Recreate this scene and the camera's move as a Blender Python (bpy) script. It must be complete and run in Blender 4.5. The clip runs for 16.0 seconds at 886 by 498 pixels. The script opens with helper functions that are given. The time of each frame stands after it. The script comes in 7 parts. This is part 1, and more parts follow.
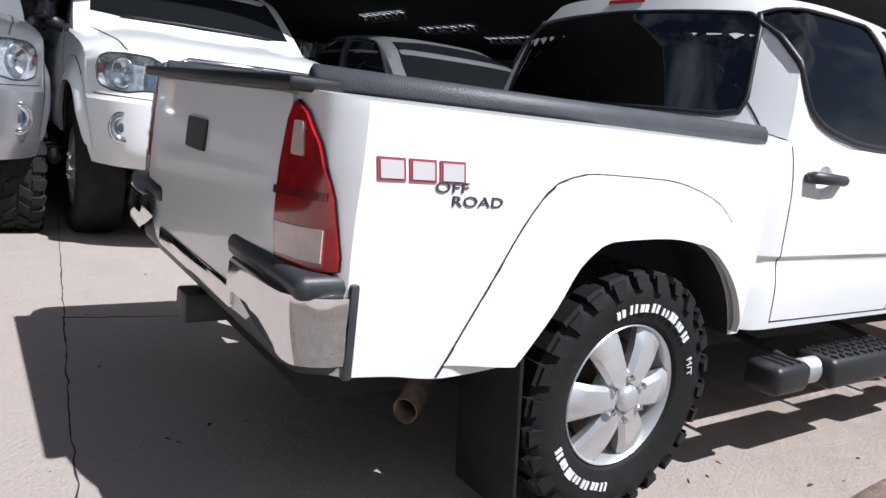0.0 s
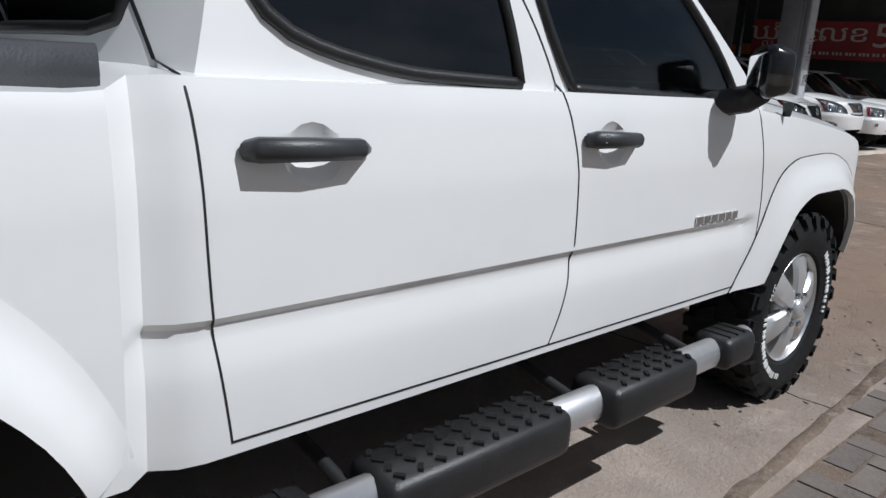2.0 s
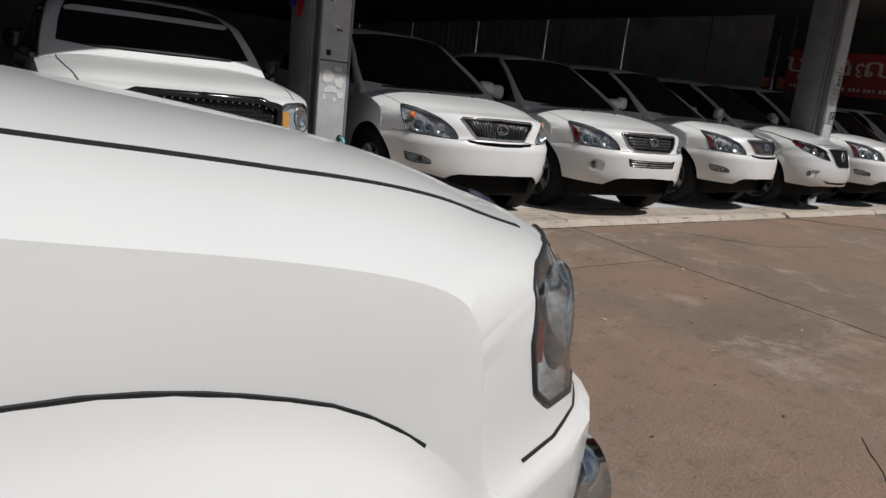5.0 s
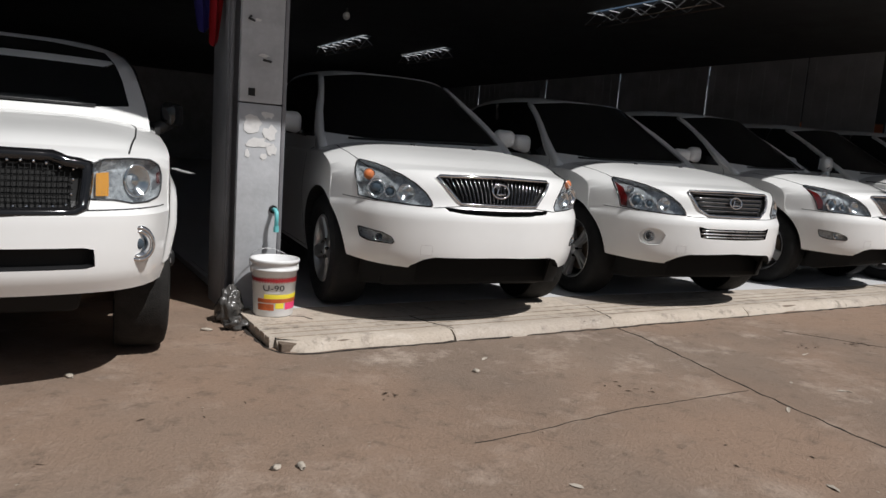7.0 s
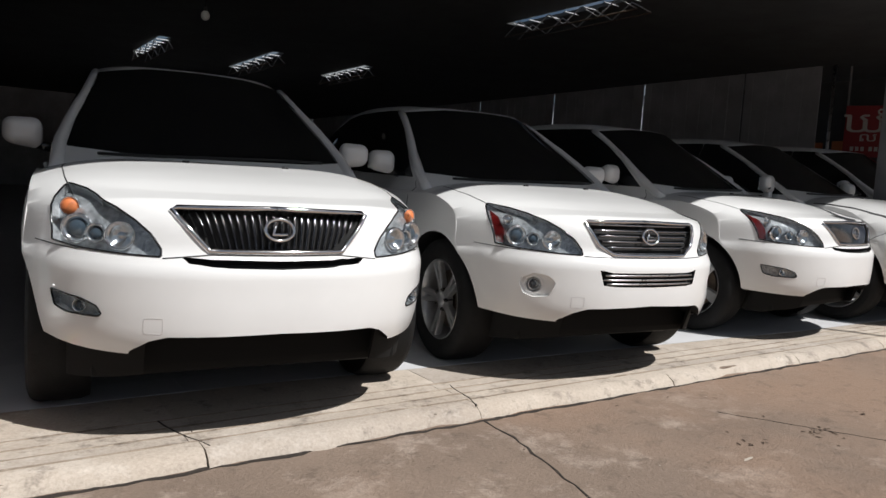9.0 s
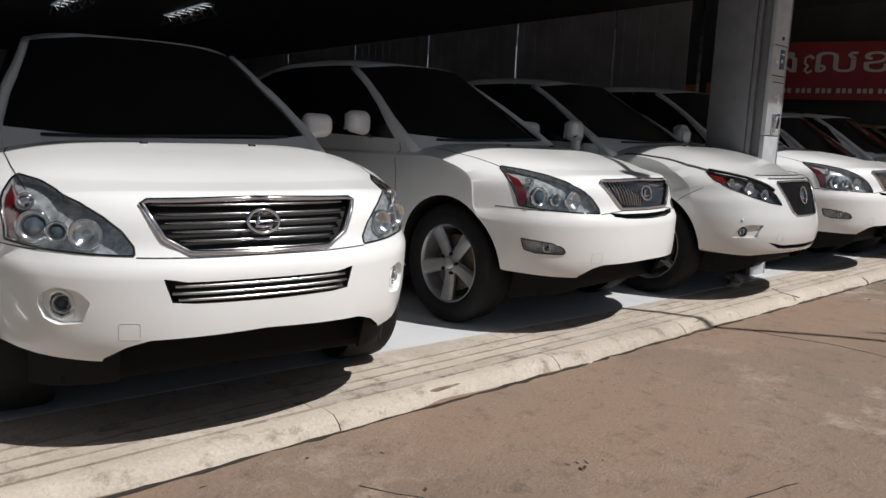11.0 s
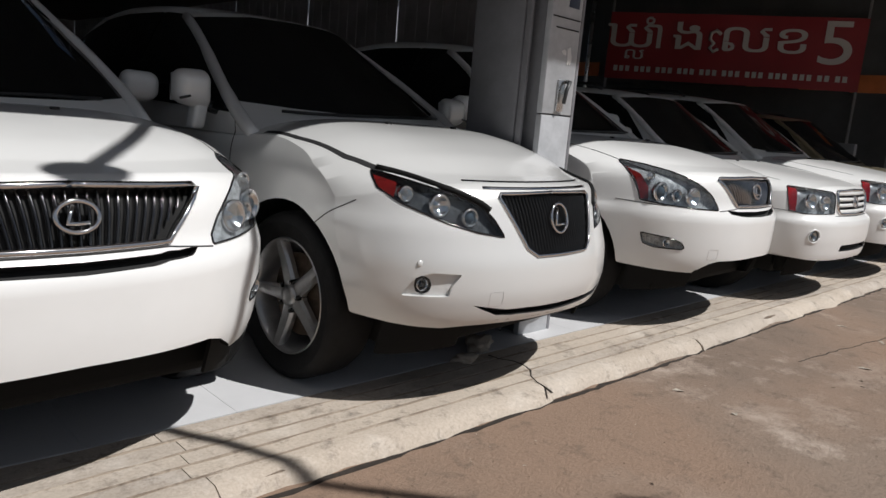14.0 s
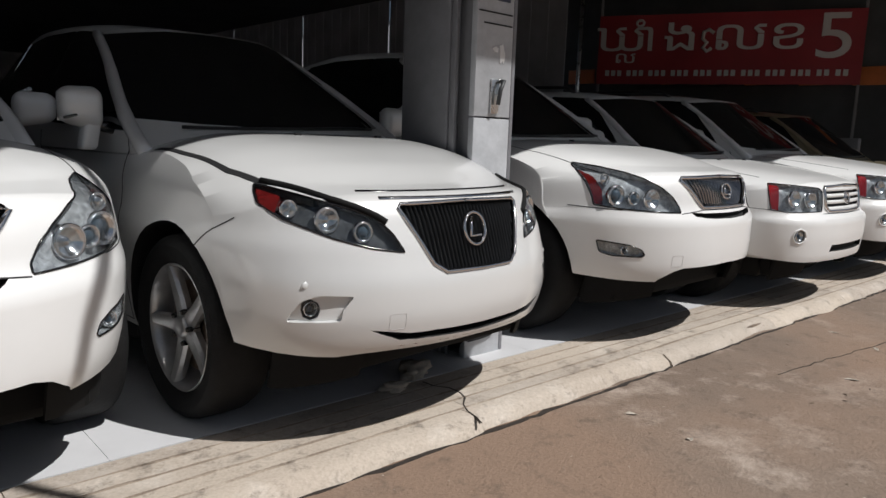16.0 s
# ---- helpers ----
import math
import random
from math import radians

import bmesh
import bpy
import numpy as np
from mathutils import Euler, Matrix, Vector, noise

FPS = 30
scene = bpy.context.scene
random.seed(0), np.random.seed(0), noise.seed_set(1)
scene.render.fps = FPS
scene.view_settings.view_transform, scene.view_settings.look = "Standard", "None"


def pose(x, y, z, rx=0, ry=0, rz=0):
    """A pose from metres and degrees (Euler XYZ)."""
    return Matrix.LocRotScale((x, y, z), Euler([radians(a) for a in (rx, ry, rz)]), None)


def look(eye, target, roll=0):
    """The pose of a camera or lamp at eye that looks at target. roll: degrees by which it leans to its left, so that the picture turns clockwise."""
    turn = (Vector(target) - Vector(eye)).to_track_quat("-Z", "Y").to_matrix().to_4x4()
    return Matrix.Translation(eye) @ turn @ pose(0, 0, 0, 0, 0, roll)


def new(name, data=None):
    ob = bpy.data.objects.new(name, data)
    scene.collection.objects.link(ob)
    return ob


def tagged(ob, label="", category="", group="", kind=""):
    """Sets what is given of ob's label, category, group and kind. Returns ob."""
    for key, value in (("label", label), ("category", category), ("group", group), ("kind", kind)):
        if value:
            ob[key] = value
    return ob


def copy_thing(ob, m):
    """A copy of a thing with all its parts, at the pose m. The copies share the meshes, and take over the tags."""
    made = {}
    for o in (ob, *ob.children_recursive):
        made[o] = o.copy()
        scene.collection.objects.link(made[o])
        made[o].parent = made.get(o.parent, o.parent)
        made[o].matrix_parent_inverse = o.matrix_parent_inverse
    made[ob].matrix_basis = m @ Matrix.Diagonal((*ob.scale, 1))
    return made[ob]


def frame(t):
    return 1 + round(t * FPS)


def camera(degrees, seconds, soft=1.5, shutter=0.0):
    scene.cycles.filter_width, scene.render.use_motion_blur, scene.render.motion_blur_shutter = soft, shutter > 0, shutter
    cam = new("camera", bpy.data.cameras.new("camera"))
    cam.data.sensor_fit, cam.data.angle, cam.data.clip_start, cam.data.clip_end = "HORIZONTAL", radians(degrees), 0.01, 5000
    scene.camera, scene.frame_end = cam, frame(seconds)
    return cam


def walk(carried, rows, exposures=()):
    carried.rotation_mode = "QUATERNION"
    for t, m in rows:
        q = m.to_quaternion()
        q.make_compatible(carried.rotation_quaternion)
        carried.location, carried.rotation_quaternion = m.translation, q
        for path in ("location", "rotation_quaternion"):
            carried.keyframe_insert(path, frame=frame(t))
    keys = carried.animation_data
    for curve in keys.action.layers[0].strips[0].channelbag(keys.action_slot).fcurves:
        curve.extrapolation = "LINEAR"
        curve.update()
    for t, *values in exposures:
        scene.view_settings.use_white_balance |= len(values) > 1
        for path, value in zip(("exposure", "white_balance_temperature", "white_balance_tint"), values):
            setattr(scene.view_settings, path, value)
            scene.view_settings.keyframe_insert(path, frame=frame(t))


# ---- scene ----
cam = camera(64.0, 16.0)
PATH = [
    (0, (0.288, -0.04, 1.184), (1.416, 1.568, 0.809), 6.8),
    (0.5, (0.716, 0.021, 1.229), (1.922, 1.557, 0.798), 5.3),
    (1, (1.23, 0.064, 1.217), (2.497, 1.555, 0.803), 5.1),
    (1.5, (1.719, 0.177, 1.252), (2.977, 1.67, 0.816), 4.7),
    (2, (2.209, 0.215, 1.253), (3.513, 1.653, 0.773), 3.3),
    (2.5, (2.668, 0.29, 1.239), (3.975, 1.711, 0.719), 2.2),
    (3, (3.197, 0.357, 1.296), (4.504, 1.778, 0.777), 4.6),
    (3.5, (3.687, 0.436, 1.284), (5.012, 1.862, 0.823), 4.5),
    (4, (4.148, 0.575, 1.296), (5.412, 2.049, 0.816), 6.8),
    (5, (5.165, 0.845, 1.245), (6.38, 2.37, 0.82), 6.2),
    (5.6, (5.80, 1.165, 1.205), (6.98, 2.74, 0.815), 5.8),
    (6, (6.205, 1.465, 1.18), (7.355, 3.06, 0.815), 5.4),
    (6.3, (6.486, 1.704, 1.165), (7.608, 3.323, 0.816), 5.2),
    (6.5, (6.643, 1.801, 1.17), (7.734, 3.44, 0.819), 4.4),
    (7, (7.079, 2.111, 1.188), (8.097, 3.812, 0.922), 4.1),
    (7.5, (7.454, 2.39, 1.221), (8.439, 4.12, 1.026), 5.9),
    (8, (7.844, 2.686, 1.178), (8.724, 4.473, 1.001), 4.2),
    (8.5, (8.219, 2.895, 1.182), (9.256, 4.599, 1.033), 1.5),
    (9, (8.642, 3.07, 1.203), (9.768, 4.712, 1.019), 3.3),
    (9.5, (8.99, 3.173, 1.281), (10.1, 4.811, 0.988), 4.8),
    (10, (9.336, 3.228, 1.306), (10.647, 4.715, 1.034), 3.3),
    (10.2, (9.52, 3.234, 1.314), (10.839, 4.71, 1.03), 3.0),
    (12.3, (12.99, 3.823, 1.275), (14.191, 5.376, 0.894), 1.8),
    (12.5, (13.158, 3.89, 1.29), (14.385, 5.415, 0.879), 4.0),
    (13, (13.524, 3.888, 1.349), (14.805, 5.367, 0.937), 4.7),
    (13.5, (13.897, 3.851, 1.354), (15.244, 5.291, 1.023), 4.1),
    (14, (14.215, 3.866, 1.348), (15.588, 5.276, 0.989), 4.9),
    (14.5, (14.471, 3.82, 1.39), (15.941, 5.138, 1.07), 5.4),
    (15, (14.72, 3.713, 1.384), (16.214, 5.014, 1.107), 4.0),
    (15.5, (14.869, 3.636, 1.375), (16.338, 4.963, 1.094), 2.6),
    (16, (14.821, 3.752, 1.312), (16.147, 5.216, 1.001), 2.0),
]
EXPOSURE = [
    (0, 0.48, 5800, 12), (0.5, 0.36, 5800, 12), (1, 0.03, 5800, 11), (2, -0.30, 5850, 9), (3, -0.50, 6050, 9), (4, -0.52, 6250, 10), (6.3, -0.58, 6350, 10), (7, -0.25, 6300, 10),
    (8, -0.02, 6300, 10), (10, 0.04, 6300, 10), (12.3, -0.42, 6300, 10), (13, -0.25, 6300, 10), (14.5, -0.20, 6300, 10), (16, -0.22, 6300, 10),
]
walk(cam, [(t, look(eye, target, roll)) for t, eye, target, roll in PATH], EXPOSURE)

# ---- light ----
SLOPE = (0.32, -0.64)                                    # sideways run of a sunbeam for each metre of height
SUN = Vector((*SLOPE, 1.0)).normalized()          # towards the sun
world = bpy.data.worlds.new("sky")
scene.world = world
world.use_nodes = True
wn, wl = world.node_tree.nodes, world.node_tree.links
sky = wn.new("ShaderNodeTexSky")
sky.sky_type, sky.sun_disc = "NISHITA", False
sky.sun_elevation = math.asin(SUN.z)
sky.sun_rotation = math.atan2(SUN.x, SUN.y)
sky.dust_density, sky.air_density = 1.6, 1.0
# broken cloud over the blue
tc = wn.new("ShaderNodeTexCoord")
cn = wn.new("ShaderNodeTexNoise")
cn.inputs["Scale"].default_value, cn.inputs["Detail"].default_value, cn.inputs["Roughness"].default_value = 2.6, 6.0, 0.6
cr = wn.new("ShaderNodeValToRGB")
cr.color_ramp.elements[0].position, cr.color_ramp.elements[1].position = 0.46, 0.66
cm = wn.new("ShaderNodeMixRGB")
cm.inputs["Color2"].default_value = (10.5, 10.8, 11.2, 1)
wl.new(tc.outputs["Generated"], cn.inputs["Vector"])
wl.new(cn.outputs["Fac"], cr.inputs["Fac"])
wl.new(cr.outputs["Color"], cm.inputs["Fac"])
wl.new(sky.outputs["Color"], cm.inputs["Color1"])
wl.new(cm.outputs["Color"], wn["Background"].inputs["Color"])
wn["Background"].inputs["Strength"].default_value = 0.031

sun_lamp = new("sun", bpy.data.lights.new("sun", "SUN"))
sun_lamp.data.energy, sun_lamp.data.angle, sun_lamp.data.color = 5.0, radians(0.53), (1.0, 0.968, 0.925)
sun_lamp.matrix_world = Matrix.Translation((5, -10, 20)) @ SUN.to_track_quat("Z", "Y").to_matrix().to_4x4()

# ---- materials ----


def mat(name, col, rough=0.5, metal=0.0, coat=0.0, spec=0.5, vary=0.0, scale=6.0, bump=0.0, bscale=60.0, col2=None, emit=0.0, rvary=0.0):
    m = bpy.data.materials.new(name)
    m.use_nodes = True
    n, l = m.node_tree.nodes, m.node_tree.links
    b = n["Principled BSDF"]
    b.inputs["Base Color"].default_value = (*col, 1)
    b.inputs["Roughness"].default_value, b.inputs["Metallic"].default_value = rough, metal
    b.inputs["Coat Weight"].default_value, b.inputs["Coat Roughness"].default_value = coat, 0.03
    b.inputs["Specular IOR Level"].default_value = spec
    if emit:
        b.inputs["Emission Color"].default_value = (*col, 1)
        b.inputs["Emission Strength"].default_value = emit
    co = n.new("ShaderNodeTexCoord")
    if vary or rvary:
        a = n.new("ShaderNodeTexNoise")
        a.inputs["Scale"].default_value, a.inputs["Detail"].default_value, a.inputs["Roughness"].default_value = scale, 8.0, 0.65
        l.new(co.outputs["Object"], a.inputs["Vector"])
        if vary:
            r = n.new("ShaderNodeValToRGB")
            c2 = col2 or tuple(c * (1 - vary) for c in col)
            r.color_ramp.elements[0].color, r.color_ramp.elements[1].color = (*c2, 1), (*col, 1)
            r.color_ramp.elements[0].position, r.color_ramp.elements[1].position = 0.35, 0.65
            l.new(a.outputs["Fac"], r.inputs["Fac"])
            l.new(r.outputs["Color"], b.inputs["Base Color"])
        if rvary:
            q = n.new("ShaderNodeMapRange")
            q.inputs["To Min"].default_value, q.inputs["To Max"].default_value = max(0.02, rough - rvary), rough + rvary
            l.new(a.outputs["Fac"], q.inputs["Value"])
            l.new(q.outputs["Result"], b.inputs["Roughness"])
    if bump:
        a = n.new("ShaderNodeTexNoise")
        a.inputs["Scale"].default_value, a.inputs["Detail"].default_value = bscale, 5.0
        l.new(co.outputs["Object"], a.inputs["Vector"])
        k = n.new("ShaderNodeBump")
        k.inputs["Strength"].default_value, k.inputs["Distance"].default_value = bump, 0.01
        l.new(a.outputs["Fac"], k.inputs["Height"])
        l.new(k.outputs["Normal"], b.inputs["Normal"])
    return m


def lens_mat(name, tint, rough=0.02, ior=1.45):
    """Clear moulded plastic or thin glass: mostly see-through, with a mirror gloss at grazing angles."""
    m = bpy.data.materials.new(name)
    m.use_nodes = True
    n, l = m.node_tree.nodes, m.node_tree.links
    n.remove(n["Principled BSDF"])
    tr, gl, mx, lw = n.new("ShaderNodeBsdfTransparent"), n.new("ShaderNodeBsdfGlossy"), n.new("ShaderNodeMixShader"), n.new("ShaderNodeLayerWeight")
    tr.inputs["Color"].default_value = (*tint, 1)
    gl.inputs["Roughness"].default_value = rough
    lw.inputs["Blend"].default_value = 0.5
    f0 = ((ior - 1) / (ior + 1)) ** 2
    p, q = n.new("ShaderNodeMath"), n.new("ShaderNodeMath")
    p.operation, q.operation = "POWER", "MULTIPLY_ADD"
    p.inputs[1].default_value, q.inputs[1].default_value, q.inputs[2].default_value = 5.0, 1 - f0, f0
    l.new(lw.outputs["Facing"], p.inputs[0])
    l.new(p.outputs[0], q.inputs[0])
    l.new(q.outputs[0], mx.inputs[0])
    l.new(tr.outputs[0], mx.inputs[1])
    l.new(gl.outputs[0], mx.inputs[2])
    l.new(mx.outputs[0], n["Material Output"].inputs["Surface"])
    return m


WHITE = mat("white_paint", (0.83, 0.83, 0.82), 0.32, coat=0.6, vary=0.05, scale=1.5, rvary=0.05)
PEARL = mat("pearl_white_paint", (0.72, 0.72, 0.71), 0.30, metal=0.15, coat=0.8, vary=0.04, scale=1.2, rvary=0.05)
SILVER = mat("silver_paint", (0.42, 0.43, 0.45), 0.30, metal=0.7, coat=0.7, vary=0.05, scale=2)
GOLD = mat("champagne_paint", (0.38, 0.33, 0.22), 0.32, metal=0.5, coat=0.7, vary=0.05, scale=2)
GREEN_PAINT = mat("dark_green_paint", (0.02, 0.05, 0.05), 0.3, metal=0.3, coat=0.7, vary=0.1, scale=2)
TINT = mat("tinted_glass", (0.009, 0.010, 0.011), 0.03, spec=0.4)
CLEAR_TINT = lens_mat("window_glass", (0.60, 0.63, 0.63), 0.01, 1.75)
REAR_TINT = lens_mat("privacy_glass", (0.05, 0.052, 0.055), 0.01, 2.0)
LENS = lens_mat("clear_lens", (0.93, 0.95, 0.96))
RED_LENS = mat("red_lens", (0.42, 0.012, 0.016), 0.12, coat=1.0, vary=0.45, scale=9)
DARK_CHROME = mat("dark_chrome", (0.40, 0.40, 0.41), 0.16, metal=1.0, vary=0.25, scale=18)
MATTE_BLACK = mat("matte_black", (0.008, 0.008, 0.008), 0.8, spec=0.2)
MARKER_RED = mat("marker_red_lens", (0.17, 0.012, 0.012), 0.12, coat=1.0, vary=0.4, scale=25)
RED_DEEP = mat("deep_red_lens", (0.16, 0.004, 0.008), 0.15, coat=1.0)
ORANGE = mat("orange_bulb", (0.55, 0.15, 0.02), 0.2, coat=1.0)
AMBER = mat("amber_lens", (0.75, 0.34, 0.05), 0.15, coat=1.0)
FROST = mat("frosted_lens", (0.72, 0.58, 0.52), 0.15, coat=1.0, vary=0.2, scale=20)
CHROME = mat("chrome", (0.78, 0.78, 0.79), 0.07, metal=1.0, vary=0.06, scale=12)
SATIN = mat("satin_metal", (0.66, 0.66, 0.66), 0.28, metal=1.0, vary=0.12, scale=14, rvary=0.06)
ALLOY = mat("alloy", (0.70, 0.70, 0.70), 0.30, metal=0.65, coat=0.4, vary=0.12, scale=9)
ALLOY_DARK = mat("dusty_alloy", (0.50, 0.50, 0.50), 0.34, metal=0.7, vary=0.25, scale=9)
PLASTIC = mat("black_plastic", (0.018, 0.018, 0.019), 0.42, vary=0.35, scale=14, bump=0.15, bscale=240)
GLOSS_BLACK = mat("gloss_black", (0.008, 0.008, 0.009), 0.12, coat=0.5)
GREY_PLASTIC = mat("grey_plastic", (0.042, 0.044, 0.047), 0.42, vary=0.25, scale=12, bump=0.12, bscale=260)
RAIL_PLASTIC = mat("weathered_grey_plastic", (0.075, 0.078, 0.085), 0.48, vary=0.3, scale=6, bump=0.2, bscale=200)
RUBBER = mat("rubber", (0.013, 0.013, 0.0135), 0.7, spec=0.25, vary=0.4, scale=18, bump=0.3, bscale=150)
DUSTY_RUBBER = mat("dusty_rubber", (0.024, 0.023, 0.022), 0.8, spec=0.25, vary=0.5, scale=10, bump=0.3, bscale=120)
BLACK = mat("black_void", (0.006, 0.006, 0.006), 0.8)
LETTER = mat("white_rubber", (0.78, 0.79, 0.77), 0.55, vary=0.12, scale=30)
GAP = mat("shut_line", (0.012, 0.012, 0.013), 0.7)
REFLECTOR = mat("reflector", (0.86, 0.88, 0.90), 0.14, metal=0.95, vary=0.25, scale=40)
HOUSING = mat("lamp_housing", (0.70, 0.72, 0.74), 0.28, metal=0.40, vary=0.6, scale=38)
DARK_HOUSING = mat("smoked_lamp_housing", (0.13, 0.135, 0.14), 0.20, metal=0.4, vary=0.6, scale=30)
BRUSHED = mat("brushed_steel", (0.74, 0.74, 0.75), 0.42, metal=0.85, vary=0.08, scale=30)
BULB = mat("projector_glass", (0.05, 0.07, 0.09), 0.03, spec=0.8)
STICKER = mat("decal_red", (0.30, 0.05, 0.07), 0.4)
DECAL_GREY = mat("decal_dark_grey", (0.05, 0.05, 0.055), 0.4)
mat_light = mat("decal_light_grey", (0.55, 0.53, 0.53), 0.4)
SEAT = mat("grey_fabric", (0.10, 0.095, 0.09), 0.85, vary=0.2, scale=40)
RUST = mat("exhaust_steel", (0.16, 0.12, 0.09), 0.5, metal=0.7, vary=0.5, scale=20)

# ---- building tools ----
from mathutils.bvhtree import BVHTree


def tab(points):
    """A smooth curve through (x, value) pairs that does not overshoot."""
    xs, ys = [p[0] for p in points], [p[1] for p in points]
    h = [b - a for a, b in zip(xs, xs[1:])]
    d = [(b - a) / k for a, b, k in zip(ys, ys[1:], h)]
    m = [d[0]] + [0.0 if a * b <= 0 else 2 * a * b / (a + b) for a, b in zip(d, d[1:])] + [d[-1]]

    def f(x):
        if x <= xs[0]:
            return ys[0]
        if x >= xs[-1]:
            return ys[-1]
        i = max(j for j in range(len(xs) - 1) if xs[j] <= x)
        t = (x - xs[i]) / h[i]
        return ((1 + 2 * t) * (1 - t) ** 2) * ys[i] + t * (1 - t) ** 2 * h[i] * m[i] + t * t * (3 - 2 * t) * ys[i + 1] + t * t * (t - 1) * h[i] * m[i + 1]
    return f


def smooth(bm, angle=40):
    for f in bm.faces:
        f.smooth = True
    for e in bm.edges:
        if len(e.link_faces) == 2 and e.calc_face_angle(0) > radians(angle):
            e.smooth = False
    return bm


PROPORTION = []      # while a car is built: how its drawn heights and lengths are drawn out to its true ones


def part(name, bm, material, parent=None, label="", angle=40):
    me = bpy.data.meshes.new(name)
    for f in PROPORTION:
        for v in bm.verts:
            v.co = f(v.co)
    if angle:
        smooth(bm, angle)
    bm.to_mesh(me)
    bm.free()
    for m in material if isinstance(material, (list, tuple)) else [material]:
        me.materials.append(m)
    ob = new(name, me)
    if parent is not None:
        ob.parent = parent
    if label:
        ob["label"] = label
    return ob


def root(name, label, category, m=Matrix(), group="", kind=""):
    ob = new(name)
    ob.empty_display_size = 0.2
    ob.matrix_basis = m
    return tagged(ob, label, category, group, kind)


def box(bm, x0, x1, y0, y1, z0, z1, bevel=0.0, seg=2, m=None, mi=0):
    r = bmesh.ops.create_cube(bm, size=1.0)
    vs = r["verts"]
    for v in vs:
        v.co = Vector(((x0 + x1) / 2 + v.co.x * (x1 - x0), (y0 + y1) / 2 + v.co.y * (y1 - y0), (z0 + z1) / 2 + v.co.z * (z1 - z0)))
    fs = {f for v in vs for f in v.link_faces}
    if bevel:
        es = {e for f in fs for e in f.edges}
        b = bmesh.ops.bevel(bm, geom=list(es), offset=bevel, segments=seg, affect="EDGES", profile=0.5)
        fs = set(b["faces"]) | {f for f in fs if f.is_valid}
        vs = list({v for f in fs for v in f.verts})
    for f in fs:
        f.material_index = mi
    if m is not None:
        for v in vs:
            v.co = m @ v.co
    return vs


def one_box(*a, **k):
    bm = bmesh.new()
    box(bm, *a, **k)
    return bm


def lathe(bm, profile, axis="x", n=48, m=None, closed=False):
    """Turns (radius, along) pairs round an axis."""
    rings = []
    for r, a in profile:
        ring = []
        for i in range(n):
            c, s = math.cos(2 * math.pi * i / n), math.sin(2 * math.pi * i / n)
            p = Vector((a, r * c, r * s)) if axis == "x" else Vector((r * c, r * s, a)) if axis == "z" else Vector((r * s, a, r * c))
            ring.append(bm.verts.new(m @ p if m is not None else p))
        rings.append(ring)
    pairs = list(zip(rings, rings[1:])) + ([(rings[-1], rings[0])] if closed else [])
    for a, b in pairs:
        for i in range(n):
            bm.faces.new((a[i], a[(i + 1) % n], b[(i + 1) % n], b[i]))
    return rings


def capped(bm, profile, axis="x", n=32, m=None):
    rings = lathe(bm, profile, axis, n, m)
    bm.faces.new(rings[0][::-1])
    bm.faces.new(rings[-1])
    bmesh.ops.recalc_face_normals(bm, faces=bm.faces[:])
    return rings


def tube(bm, pts, r, n=8, cap=True):
    """A round bar along points; r is one radius or one for each point."""
    pts = [Vector(p) for p in pts]
    rs = r if isinstance(r, (list, tuple)) else [r] * len(pts)
    rings, side = [], None
    for i, p in enumerate(pts):
        d = (pts[min(i + 1, len(pts) - 1)] - pts[max(i - 1, 0)]).normalized()
        if side is None:
            side = d.orthogonal().normalized()
        side = (side - d * side.dot(d)).normalized()
        up = d.cross(side)
        rings.append([bm.verts.new(p + rs[i] * (math.cos(2 * math.pi * k / n) * side + math.sin(2 * math.pi * k / n) * up)) for k in range(n)])
    for a, b in zip(rings, rings[1:]):
        for k in range(n):
            bm.faces.new((a[k], a[(k + 1) % n], b[(k + 1) % n], b[k]))
    if cap:
        bm.faces.new(rings[0][::-1])
        bm.faces.new(rings[-1])
    return bm


def soft(pts, n=2, closed=True):
    """Rounds the corners of an outline."""
    for _ in range(n):
        out = []
        k = len(pts)
        for i in range(k if closed else k - 1):
            a, b = Vector(pts[i]), Vector(pts[(i + 1) % k])
            out += [a * 0.75 + b * 0.25, a * 0.25 + b * 0.75]
        pts = out if closed else [Vector(pts[0])] + out[1:-1] + [Vector(pts[-1])]
    return [Vector(p) for p in pts]


def rim_soft(pts, r=0.25):
    """Cuts every corner of an outline a little, so that it keeps its shape."""
    out = []
    k = len(pts)
    for i in range(k):
        p, a, b = Vector(pts[i]), Vector(pts[i - 1]), Vector(pts[(i + 1) % k])
        out += [p.lerp(a, r), p.lerp(a, r * 0.35).lerp(p.lerp(b, r * 0.35), 0.5).lerp(p, 0.3), p.lerp(b, r)]
    return out


FRONT, REAR = ((1, 0, 0), (0, 0, 1), (0, 1, 0)), ((1, 0, 0), (0, 0, 1), (0, -1, 0))
SIDE_R, SIDE_L = ((0, 1, 0), (0, 0, 1), (1, 0, 0)), ((0, 1, 0), (0, 0, 1), (-1, 0, 0))
TOP = ((1, 0, 0), (0, 1, 0), (0, 0, -1))


def lamp_view(sx, deg=38):
    """A view from ahead and outwards, square to the corner of a car's nose."""
    c, s = math.cos(radians(deg)), math.sin(radians(deg))
    return ((sx * c, s, 0), (0, 0, 1), (-sx * s, c, 0))


